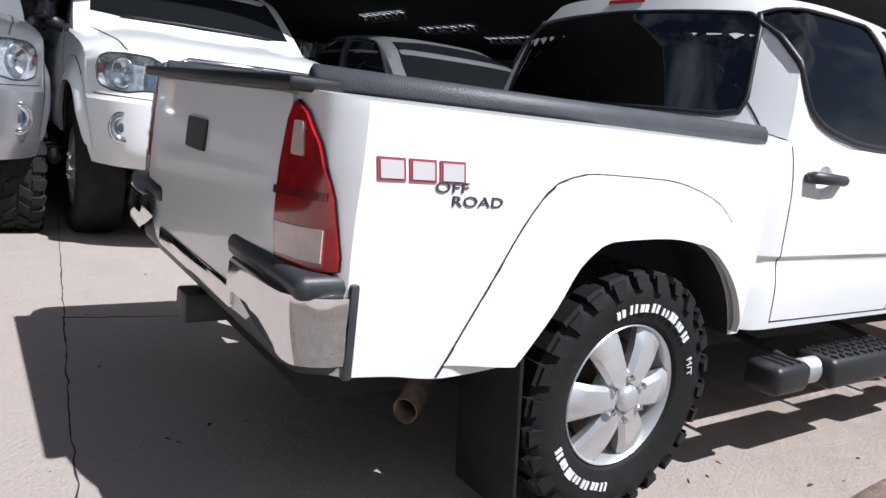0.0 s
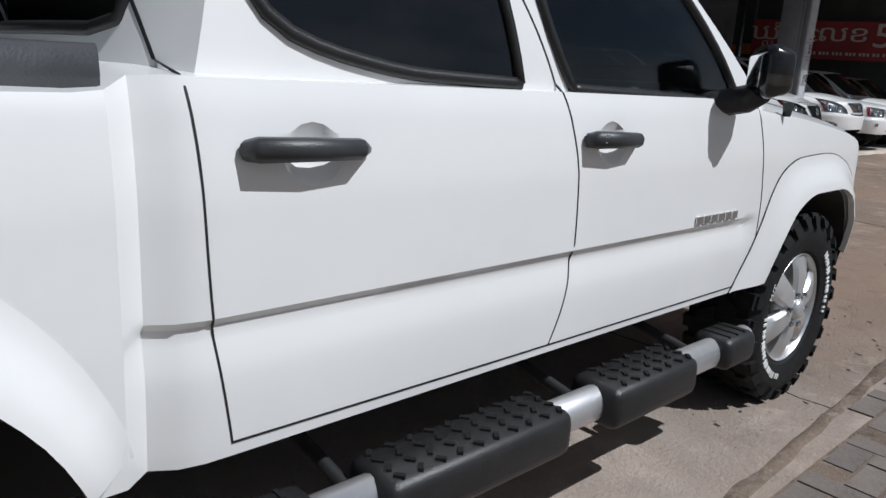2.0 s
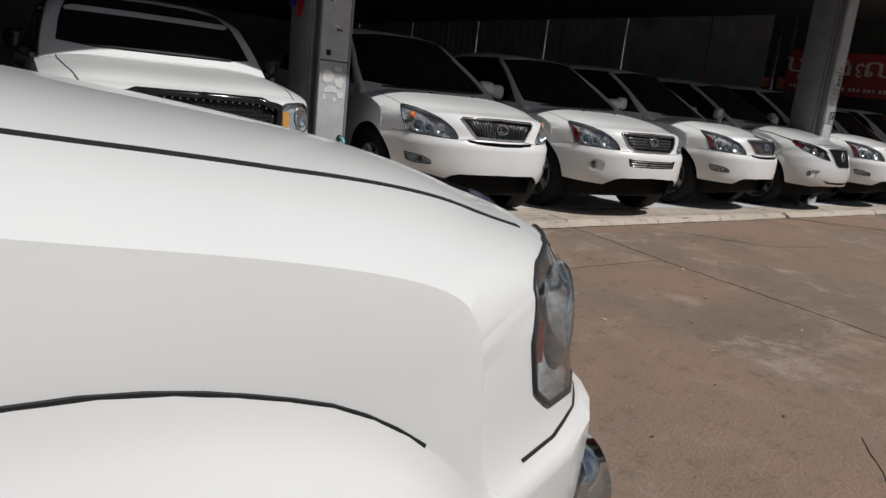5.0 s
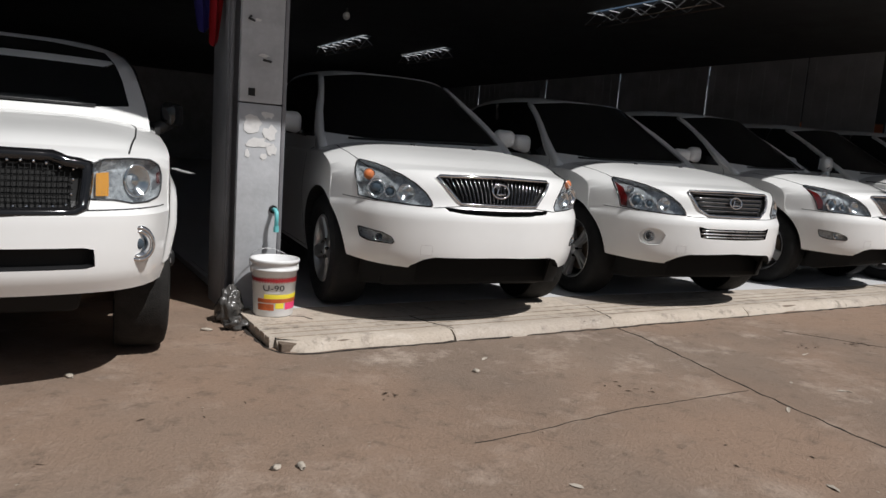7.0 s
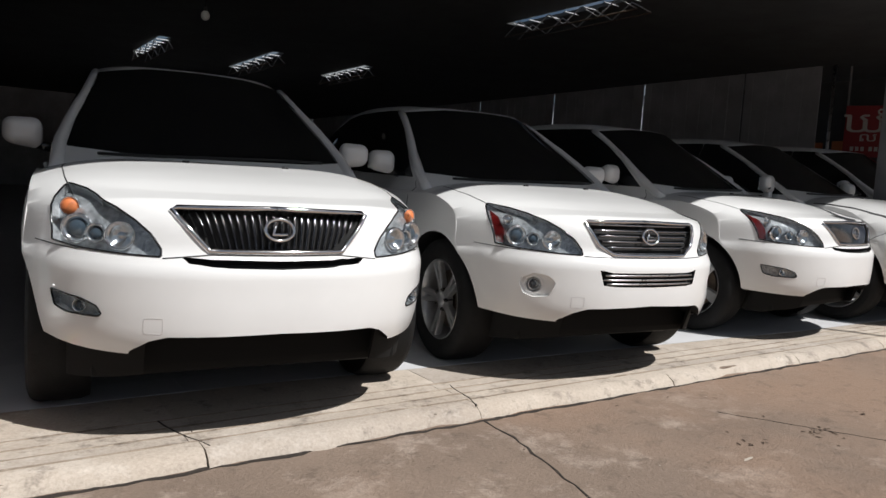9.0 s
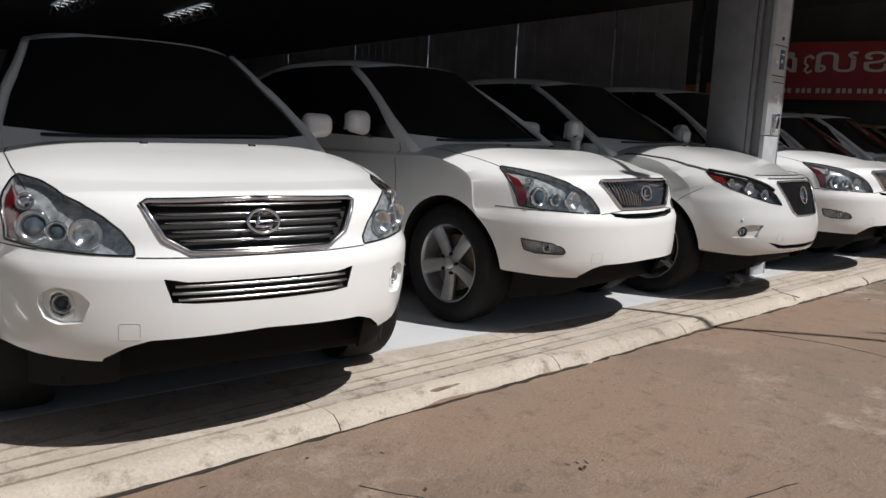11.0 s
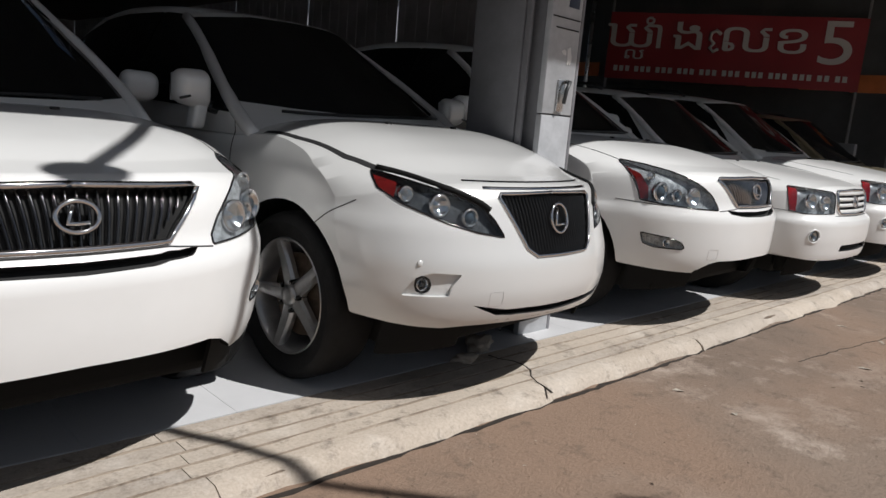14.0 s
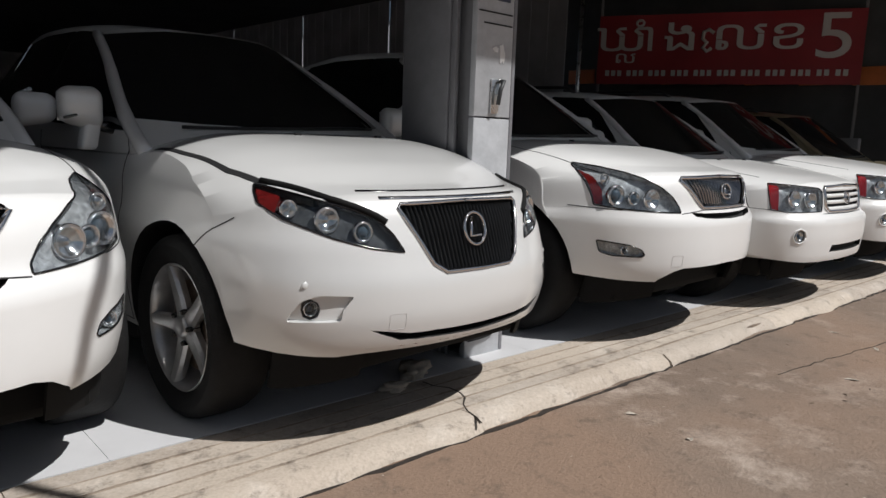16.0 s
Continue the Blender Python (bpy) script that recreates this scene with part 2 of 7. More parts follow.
def caster(bvh, view):
    """The place on a body that lies behind (a, b) as seen along a view, pushed outwards by off."""
    A, B, D = (Vector(v) for v in view)

    def hit(a, b, off=0.0):
        o = A * a + B * b - D * 6.0
        p, n, _, _ = bvh.ray_cast(o, D)
        if p is None:
            p, n, _, _ = bvh.find_nearest(A * a + B * b - D * 0.4)
        if n.dot(D) > 0:
            n = -n
        return p + n * off
    return hit


def skin(bvh, view, outline, off=0.004, thick=0.006, step=0.05, bm=None):
    """A sheet with that outline, laid on a body as seen along a view, with thickness inwards."""
    own = bm is None
    b2 = bmesh.new()
    b2.faces.new([b2.verts.new((p[0], p[1], 0)) for p in outline])
    xs, ys = [p[0] for p in outline], [p[1] for p in outline]
    for k, (lo, hi) in enumerate(((min(xs), max(xs)), (min(ys), max(ys)))):
        for i in range(1, max(1, math.ceil((hi - lo) / step))):
            c = lo + (hi - lo) * i / math.ceil((hi - lo) / step)
            co, no = ((c, 0, 0), (1, 0, 0)) if k == 0 else ((0, c, 0), (0, 1, 0))
            bmesh.ops.bisect_plane(b2, geom=b2.verts[:] + b2.edges[:] + b2.faces[:], plane_co=co, plane_no=no)
    hit = caster(bvh, view)
    D = Vector(view[2])
    flip = b2.faces and Vector(view[0]).cross(Vector(view[1])).dot(D) * next(iter(b2.faces)).normal.z > 0
    out = b2 if own else bm
    top, low = {}, {}
    v0, f0 = b2.verts[:], b2.faces[:]
    for v in v0:
        p = hit(v.co.x, v.co.y, 0.0)
        q = hit(v.co.x, v.co.y, 1.0) - p
        top[v], low[v] = out.verts.new(p + q * off), out.verts.new(p + q * (off - thick))
    for f in f0:
        loop = list(f.verts)
        if flip:
            loop.reverse()
        out.faces.new([top[v] for v in loop])
        out.faces.new([low[v] for v in reversed(loop)])
    for e in b2.edges[:]:
        if len([f for f in e.link_faces if f in f0]) == 1 and e.verts[0] in top and e.verts[1] in top:
            a, b = e.verts
            out.faces.new((top[a], top[b], low[b], low[a]))
    if own:
        bmesh.ops.delete(b2, geom=v0, context="VERTS")
    else:
        b2.free()
    bmesh.ops.recalc_face_normals(out, faces=out.faces[:])
    return out


def seam(bvh, view, pts, width=0.006, off=0.0015, step=0.03, closed=False, thick=0.004):
    """A narrow line laid on a body along points of a view."""
    pts = [Vector(p) for p in pts] + ([Vector(pts[0])] if closed else [])
    fine = []
    for a, b in zip(pts, pts[1:]):
        n = max(1, math.ceil((b - a).length / step))
        fine += [a.lerp(b, i / n) for i in range(n)]
    fine.append(pts[-1])
    hit = caster(bvh, view)
    bm = bmesh.new()
    rows = []
    for i, p in enumerate(fine):
        d = (fine[min(i + 1, len(fine) - 1)] - fine[max(i - 1, 0)]).normalized()
        s = Vector((-d.y, d.x)) * width / 2
        c = [hit(p.x + s.x, p.y + s.y, off), hit(p.x - s.x, p.y - s.y, off), hit(p.x - s.x, p.y - s.y, off - thick), hit(p.x + s.x, p.y + s.y, off - thick)]
        rows.append([bm.verts.new(q) for q in c])
    for a, b in zip(rows, rows[1:]):
        for k in range(4):
            bm.faces.new((a[k], a[(k + 1) % 4], b[(k + 1) % 4], b[k]))
    bm.faces.new(rows[0][::-1])
    bm.faces.new(rows[-1])
    bmesh.ops.recalc_face_normals(bm, faces=bm.faces[:])
    return bm


def ribbon(bvh, view, pts, r=0.008, off=0.004, closed=False, step=0.04, n=6):
    """A round bead laid on a body along points of a view."""
    pts = [Vector(p) for p in pts] + ([Vector(pts[0])] if closed else [])
    hit = caster(bvh, view)
    fine = []
    for a, b in zip(pts, pts[1:]):
        k = max(1, math.ceil((b - a).length / step))
        fine += [a.lerp(b, i / k) for i in range(k)]
    fine.append(pts[-1])
    return tube(bmesh.new(), [hit(p.x, p.y, off) for p in fine], r, n)


def grid_shell(place, nu, nv, ns):
    """A closed box of fine quads, every point of which place(u, v, s) moves: u across -1..1, v along 0..1, s up 0..1."""
    bm = bmesh.new()
    cache = {}

    def vert(i, j, k):
        if (i, j, k) not in cache:
            cache[i, j, k] = bm.verts.new(place(2 * i / nu - 1, j / nv, k / ns))
        return cache[i, j, k]

    def quad(a, b, c, d):
        bm.faces.new((vert(*a), vert(*b), vert(*c), vert(*d)))
    for i in range(nu):
        for j in range(nv):
            for k, flip in ((0, True), (ns, False)):
                q = [(i, j, k), (i + 1, j, k), (i + 1, j + 1, k), (i, j + 1, k)]
                quad(*(q[::-1] if flip else q))
        for k in range(ns):
            for j, flip in ((0, False), (nv, True)):
                q = [(i, j, k), (i + 1, j, k), (i + 1, j, k + 1), (i, j, k + 1)]
                quad(*(q[::-1] if flip else q))
    for j in range(nv):
        for k in range(ns):
            for i, flip in ((0, True), (nu, False)):
                q = [(i, j, k), (i, j + 1, k), (i, j + 1, k + 1), (i, j, k + 1)]
                quad(*(q[::-1] if flip else q))
    bmesh.ops.recalc_face_normals(bm, faces=bm.faces[:])
    return bm


def volume_of(bm):
    return abs(bm.calc_volume())


def carved(bm, cutters, mats):
    """The mesh with every cutter taken away from it; the cut faces take the cutter's own material slot (the second by default)."""
    for c in cutters:
        c, slot = c if isinstance(c, tuple) else (c, 1)
        for f in c.faces:
            f.material_index = slot
        if c.calc_volume(signed=True) < 0:
            bmesh.ops.reverse_faces(c, faces=c.faces[:])
        done = None
        for solver, nudge in (("EXACT", 0.0), ("FAST", 0.0017), ("EXACT", -0.0047)):
            obs = []
            for b in (bm, c):
                me = bpy.data.meshes.new("work")
                b.to_mesh(me)
                for m in mats:
                    me.materials.append(m)
                ob = bpy.data.objects.new("work", me)
                scene.collection.objects.link(ob)
                obs.append(ob)
            obs[1].location = (nudge * 0.6, nudge, nudge * 0.8)
            mod = obs[0].modifiers.new("cut", "BOOLEAN")
            mod.operation, mod.solver, mod.object = "DIFFERENCE", solver, obs[1]
            dg = bpy.context.evaluated_depsgraph_get()
            dg.update()
            out = bmesh.new()
            ev = obs[0].evaluated_get(dg)
            out.from_mesh(ev.to_mesh())
            ev.to_mesh_clear()
            for o in obs:
                bpy.data.objects.remove(o, do_unlink=True)
            v0, v1, vc = volume_of(bm), volume_of(out), volume_of(c)
            if v1 > v0 * 1.001 or v0 - v1 > vc * 1.05 or v1 < v0 * 0.3:
                print("cut left out", solver, v0, v1, vc)
                out.free()
            else:
                done = out
                break
        c.free()
        if done is not None:
            bm.free()
            bm = done
    return bm


def prism(outline, view, d0, d1):
    """A solid with that outline, from d0 to d1 along a view."""
    A, B, D = (Vector(v) for v in view)
    bm = bmesh.new()
    a = [bm.verts.new(A * p[0] + B * p[1] + D * d0) for p in outline]
    b = [bm.verts.new(A * p[0] + B * p[1] + D * d1) for p in outline]
    bm.faces.new(a)
    bm.faces.new(b[::-1])
    for i in range(len(a)):
        j = (i + 1) % len(a)
        bm.faces.new((a[i], b[i], b[j], a[j]))
    bmesh.ops.recalc_face_normals(bm, faces=bm.faces[:])
    return bm


def mirror_x(pts):
    return [(-p[0], p[1]) for p in reversed(pts) if abs(p[0]) > 1e-6]


def glyphs(text, size, depth, m, font_spacing=1.0, align="CENTER"):
    """Raised lettering as a mesh, in the plane of m, with its front along m's z."""
    cu = bpy.data.curves.new("letters", "FONT")
    cu.body, cu.size, cu.extrude, cu.align_x, cu.space_character = text, size, depth / 2, align, font_spacing
    ob = bpy.data.objects.new("letters", cu)
    scene.collection.objects.link(ob)
    dg = bpy.context.evaluated_depsgraph_get()
    dg.update()
    bm = bmesh.new()
    ev = ob.evaluated_get(dg)
    bm.from_mesh(ev.to_mesh())
    ev.to_mesh_clear()
    bpy.data.objects.remove(ob, do_unlink=True)
    bpy.data.curves.remove(cu)
    bm.transform(m)
    return bm

# ---- wheels ----


def spoke(bm, ang, r0, r1, w0, w1, x0, x1, depth, bend=0.0):
    """One tapered wheel spoke from the hub to the rim, its face along +x."""
    rows = []
    for i in range(6):
        t = i / 5
        r, w = r0 + (r1 - r0) * t, w0 + (w1 - w0) * t
        x = x0 + (x1 - x0) * t + bend * math.sin(math.pi * t)
        row = []
        for y, dx in ((-w, -0.35 * depth), (-w * 0.72, 0.0), (0, 0.004), (w * 0.72, 0.0), (w, -0.35 * depth), (w * 0.8, -depth), (-w * 0.8, -depth)):
            c, s = math.cos(ang), math.sin(ang)
            row.append(bm.verts.new((x + dx, r * c - y * s, r * s + y * c)))
        rows.append(row)
    for a, b in zip(rows, rows[1:]):
        for k in range(7):
            bm.faces.new((a[k], a[(k + 1) % 7], b[(k + 1) % 7], b[k]))
    bm.faces.new(rows[0][::-1])
    bm.faces.new(rows[-1])


def make_wheel(R, rim, width, style, alloy, mud=False, dusty=False):
    """A wheel with its axle along x and its outer face at x = 0, hub disc as the thing that carries tyre and rim."""
    bm = bmesh.new()
    capped(bm, [(0.05, -0.10), (rim * 0.72, -0.10), (rim * 0.72, -0.085), (0.05, -0.08)], n=24)
    wheel = part("wheel", bm, RUST)
    # tyre
    bm = bmesh.new()
    w = width
    sh = 0.030 if mud else 0.016
    prof = [(rim * 0.985, -0.015), (rim + 0.012, 0.002), (rim + (R - rim) * 0.30, 0.014), (rim + (R - rim) * 0.62, 0.016), (R - sh * 1.3, 0.004), (R - sh * 0.45, -0.012), (R - sh * (0.45 if mud else 0.1), -0.035), (R - (sh * 0.4 if mud else 0.0), -w * 0.5),
            (R - sh * (0.45 if mud else 0.1), -w + 0.035), (R - sh, -w), (rim + 0.03, -w), (rim * 0.985, -w + 0.015)]
    lathe(bm, prof, n=72)
    bmesh.ops.recalc_face_normals(bm, faces=bm.faces[:])
    rubber = DUSTY_RUBBER if dusty else RUBBER
    tyre = part("tyre", bm, rubber, wheel, angle=28)
    if mud:
        bm = bmesh.new()
        n = 26
        for i in range(n):
            for row in range(4):
                a = 2 * math.pi * (i + (0.5 if row % 2 else 0.0)) / n
                jit = 0.012 * math.sin(i * 2.3 + row)
                if row in (0, 3):
                    x0, x1 = (-0.058, 0.010) if row == 0 else (-w - 0.006, -w + 0.052)
                    dw = 0.026 + (0.006 if i % 2 else 0)
                else:
                    x0, x1 = (-w * 0.47, -0.066 + jit) if row == 1 else (-w + 0.06 + jit, -w * 0.53)
                    dw = 0.029
                rt, rb = R, R - 0.022
                skew = 0.05 if row in (1, 2) else 0.0
                vs = []
                for rr, q in ((rb, 1.12), (rt, 0.94)):
                    for x, sg in ((x0, -1), (x1, -1), (x1, 1), (x0, 1)):
                        t = a + sg * dw / R * q + (skew * (1 if x == x1 else -1) * (1 if row == 1 else -1))
                        xx = x - (0.010 if (row == 0 and x == x1 and rr == rt) else 0)
                        vs.append(bm.verts.new((xx, rr * math.cos(t), rr * math.sin(t))))
                for f in ((4, 5, 6, 7), (0, 1, 5, 4), (1, 2, 6, 5), (2, 3, 7, 6), (3, 0, 4, 7)):
                    bm.faces.new([vs[k] for k in f])
            # lugs that run down the shoulder
            a = 2 * math.pi * i / n
            lo = R - (0.062 if i % 2 else 0.048)
            vs = []
            for x in (0.0, 0.026):
                for rr, dw in ((lo, 0.018), (R - 0.012, 0.026)):
                    for sg in (-1, 1):
                        t = a + sg * dw / R
                        vs.append(bm.verts.new((x - (0.012 if rr > lo and x > 0.01 else 0), rr * math.cos(t), rr * math.sin(t))))
            for f in ((4, 5, 7, 6), (0, 1, 5, 4), (2, 6, 7, 3), (0, 4, 6, 2), (1, 3, 7, 5)):
                bm.faces.new([vs[k] for k in f])
        bmesh.ops.recalc_face_normals(bm, faces=bm.faces[:])
        part("tread", bm, rubber, tyre, angle=28)["kind"] = "stuff"
    # barrel and lip
    bm = bmesh.new()
    lathe(bm, [(rim * 0.86, -w + 0.03), (rim * 0.90, -0.06), (rim * 0.93, -0.035), (rim * 0.955, -0.012), (rim * 0.985, -0.004), (rim * 1.0, -0.008), (rim * 0.99, -0.02)], n=64)
    if style == "truck":
        for i in range(6):
            spoke(bm, 2 * math.pi * i / 6 + 0.3, rim * 0.20, rim * 0.955, 0.036, 0.068, 0.012, -0.016, 0.05, 0.010)
        capped(bm, [(rim * 0.40, -0.055), (rim * 0.40, -0.010), (rim * 0.36, 0.002), (rim * 0.12, 0.004)], n=36)
    elif style == "star":
        for i in range(5):
            spoke(bm, 2 * math.pi * i / 5 + math.pi / 2, rim * 0.14, rim * 0.95, 0.040, 0.026, -0.030, -0.012, 0.045, -0.004)
        capped(bm, [(rim * 0.30, -0.07), (rim * 0.30, -0.04), (rim * 0.24, -0.028), (rim * 0.1, -0.026)], n=36)
    elif style == "wide":
        for i in range(5):
            spoke(bm, 2 * math.pi * i / 5 + math.pi / 2 + 0.2, rim * 0.14, rim * 0.955, 0.034, 0.052, -0.028, -0.012, 0.045, -0.006)
        capped(bm, [(rim * 0.30, -0.07), (rim * 0.30, -0.04), (rim * 0.24, -0.028), (rim * 0.1, -0.026)], n=36)
    elif style == "twin":
        for i in range(5):
            for d in (-0.13, 0.13):
                spoke(bm, 2 * math.pi * i / 5 + math.pi / 2 + d * 0.9, rim * 0.16, rim * 0.95, 0.018, 0.016, -0.026, -0.010, 0.04, -0.004)
        capped(bm, [(rim * 0.30, -0.07), (rim * 0.30, -0.035), (rim * 0.24, -0.026), (rim * 0.1, -0.024)], n=36)
    bmesh.ops.recalc_face_normals(bm, faces=bm.faces[:])
    part("rim", bm, alloy, wheel)
    bm = bmesh.new()
    c = 0.03 if style == "truck" else -0.012
    capped(bm, [(rim * 0.20, -0.05), (rim * 0.19, c - 0.012), (rim * 0.15, c), (rim * 0.10, c + 0.003), (0.004, c + 0.004)], n=28)
    part("hub_cap", bm, alloy, wheel)
    for i in range(6 if style == "truck" else 5):
        a = 2 * math.pi * (i + 0.5) / (6 if style == "truck" else 5) + (0.3 if style == "truck" else math.pi / 2)
        bm = bmesh.new()
        x = 0.020 if style == "truck" else -0.020
        capped(bm, [(0.013, x - 0.05), (0.013, x), (0.009, x + 0.008), (0.002, x + 0.009)], n=6, m=Matrix.Translation((0, rim * (0.30 if style == "truck" else 0.255) * math.cos(a), rim * (0.30 if style == "truck" else 0.255) * math.sin(a))))
        part("wheel_nut", bm, CHROME if style == "truck" else GLOSS_BLACK, wheel)
    return wheel


def fit_wheels(car, wheel, places):
    """Puts the wheel, and copies of it, under a car: (x of the outer face, y, z); the sign of x tells the side."""
    for i, (x, y, z, turn) in enumerate(places):
        m = pose(x, y, z, turn, 0, 0 if x > 0 else 180)
        w = wheel if i == len(places) - 1 else copy_thing(wheel, m)
        w.parent = car
        w.matrix_basis = m

# ---- sport utility cars ----
# A car stands at its own origin: nose at y = 0 towards -y, x across, z up.


def body_shell(P, mats, cutters=(), nu=34, nv=84, ns=22):
    top, bot, wid, sec, fas, tail = (tab(P[k]) for k in ("top", "bottom", "width", "section", "fascia", "tail"))
    L, cf, pf, D = P["length"], P["nose_sweep"], P["nose_power"], P["nose_depth"]
    cr, rs, DR = P["crown"], P["rear_sweep"], 0.9
    ramp = tab(P["v_ramp"])
    crt = tab(P["crown_at"]) if "crown_at" in P else None
    sec2 = tab(P["section_ends"]) if "section_ends" in P else None

    def place(u, v, s):
        y0 = ramp(v) * L
        zt, zb = top(y0), bot(y0) + P.get("chin", 0.0) * abs(u) ** 8 * max(0.0, 1 - y0 / 0.9)
        z = zb + s * (zt - zb)
        z -= (crt(y0) if crt else cr) * s ** 6 * abs(u) ** 5
        x = u * wid(y0) * (sec2(z) if sec2 and abs(y0 - 2.58) > 1.02 else sec(z))
        y = y0
        wf = max(0.0, 1 - y0 / D) ** 2
        y += wf * (fas(z) + cf * abs(u) ** pf + P.get("nose_corner", 0.2) * abs(u) ** 10)
        wr = max(0.0, 1 - (L - y0) / DR) ** 2
        y -= wr * (tail(z) + rs * abs(u) ** 4 + P.get("rear_corner", 0.0) * abs(u) ** 30)
        return Vector((x, y, z))
    bm = grid_shell(place, nu, nv, ns)
    return carved(bm, list(cutters), mats) if cutters else bm


def cabin_shell(P, nu=28, nv=60, ns=14):
    G = P["cabin"]
    roof = tab(G["roof"])
    zb = G["base"]
    lean = tab(G["lean"])

    def place(u, v, s):
        yf = G["front"][0] + (G["front"][1] - G["front"][0]) * s
        yr = G["rear"][0] + (G["rear"][1] - G["rear"][0]) * s
        y = yf + (yr - yf) * v
        h = roof(G["front"][1] + (G["rear"][1] - G["front"][1]) * v)
        z = zb + s * (h - zb) - 0.055 * s ** 4 * abs(u) ** 6
        x = u * lean(s) * (1 - G.get("taper", 0.10) * v ** 3) * (1 - G.get("nose", 0.04) * (1 - v) ** 3)
        y += G["sweep"] * abs(u) ** 2.4 * (1 - v) ** 2 - 0.16 * abs(u) ** 3 * v ** 4
        return Vector((x, y, z))
    return grid_shell(place, nu, nv, ns)


def bvh_of(*bms):
    joined = bmesh.new()
    for b in bms:
        me = bpy.data.meshes.new("t")
        b.to_mesh(me)
        joined.from_mesh(me)
        bpy.data.meshes.remove(me)
    t = BVHTree.FromBMesh(joined)
    joined.free()
    return t


def arch_cut(y, z, r, x0, x1, flat=1.0):
    bm = bmesh.new()
    lathe(bm, [(0.001, x0), (r, x0), (r, x1), (0.001, x1)], n=40, m=Matrix.Translation((0, y, z)))
    bmesh.ops.remove_doubles(bm, verts=bm.verts[:], dist=0.002)
    bmesh.ops.recalc_face_normals(bm, faces=bm.faces[:])
    return bm


def bowl(hit, a, b, r, off, depth=0.03, aim=(0, -1, 0)):
    """A round reflector with a bright rim, set on a place of the body."""
    p = hit(a, b, off)
    q = Vector(aim).normalized()
    m = Matrix.Translation(p) @ q.to_track_quat("Z", "Y").to_matrix().to_4x4()
    bm = bmesh.new()
    lathe(bm, [(r, 0.0), (r * 0.94, 0.008), (r * 0.84, 0.004), (r * 0.6, -depth * 0.6), (r * 0.25, -depth)], "z", 28, m)
    return bm, m


def lamp_ball(m, r, z=0.0):
    bm = bmesh.new()
    bmesh.ops.create_uvsphere(bm, u_segments=20, v_segments=12, radius=r)
    bm.transform(m @ Matrix.Translation((0, 0, z)) @ Matrix.Diagonal((1, 1, 0.6, 1)))
    return bm


def emblem(hit, a, b, w, h, off, car, view_up=0.25):
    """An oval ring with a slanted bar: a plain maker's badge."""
    p = hit(a, b, off)
    m = Matrix.Translation(p) @ Matrix.Rotation(radians(90 - 14), 4, "X")
    bm = bmesh.new()
    n = 30
    pts = [m @ Vector((w / 2 * math.cos(2 * math.pi * i / n), h / 2 * math.sin(2 * math.pi * i / n), 0)) for i in range(n + 1)]
    tube(bm, pts, 0.0075, 6, cap=False)
    tube(bm, [m @ Vector(q) for q in ((-0.01, h * 0.36, 0), (-w * 0.24, -h * 0.22, 0), (w * 0.26, -h * 0.22, 0))], 0.008, 6)
    return part("badge", bm, CHROME, car, "chrome oval badge")


def mirror_cap(car, x, y, z, sgn, paint, foot_drop=0.0):
    """A door mirror: rounded shell, fuller below, on an arm or on a painted foot, with a mirror glass at its back."""
    w, d, h = (0.200, 0.12, 0.180) if foot_drop else (0.195, 0.12, 0.155)
    m = pose(x + sgn * (w / 2 + 0.01), y, z, 0, 0, -10 * sgn)
    bm = bmesh.new()
    box(bm, -w / 2, w / 2, -d / 2, d / 2, -h / 2, h / 2, 0.052, 5)
    for v in bm.verts:
        if v.co.y < 0:
            k = -v.co.y / (d / 2)
            v.co.x *= 1 - 0.08 * k
            v.co.z *= 1 - 0.12 * k
        v.co.z += 0.07 * sgn * v.co.x                     # the outer end rides a little higher
        v.co.z *= 1 - 0.12 * sgn * v.co.x / (w / 2)        # and is a little slimmer
    bm.transform(m)
    ob = part("mirror", bm, paint, car)
    if foot_drop:
        foot = bmesh.new()
        box(foot, -0.040, 0.040, -0.036, 0.040, -foot_drop, 0.05, 0.022, 4)
        for v in foot.verts:
            v.co.x -= sgn * 0.25 * min(0.0, v.co.z)
        foot.transform(pose(x + sgn * 0.065, y + 0.005, z - h / 2, 0, 0, -10 * sgn))
        part("mirror_foot", foot, paint, ob)
        slot = one_box(-0.065, 0.065, -0.004, 0.006, -0.006, 0.006, 0.002)
        slot.transform(m @ pose(sgn * 0.045, -d / 2 + 0.006, -0.036, 0, sgn * 14, 0))
        part("mirror_slot", slot, GLOSS_BLACK, ob)
    part("mirror_arm", tube(bmesh.new(), [(x - sgn * 0.07, y + 0.03, z - h / 2 - 0.005), (x, y + 0.02, z - h / 2 + 0.005), (x + sgn * 0.06, y + 0.01, z - h / 2 + 0.02)], [0.032, 0.026, 0.022], 10), GLOSS_BLACK, ob)
    gl = one_box(-w / 2 + 0.02, w / 2 - 0.02, d / 2 - 0.006, d / 2 + 0.003, -h / 2 + 0.025, h / 2 - 0.025, 0.002)
    gl.transform(m)
    part("mirror_glass", gl, CHROME, ob)


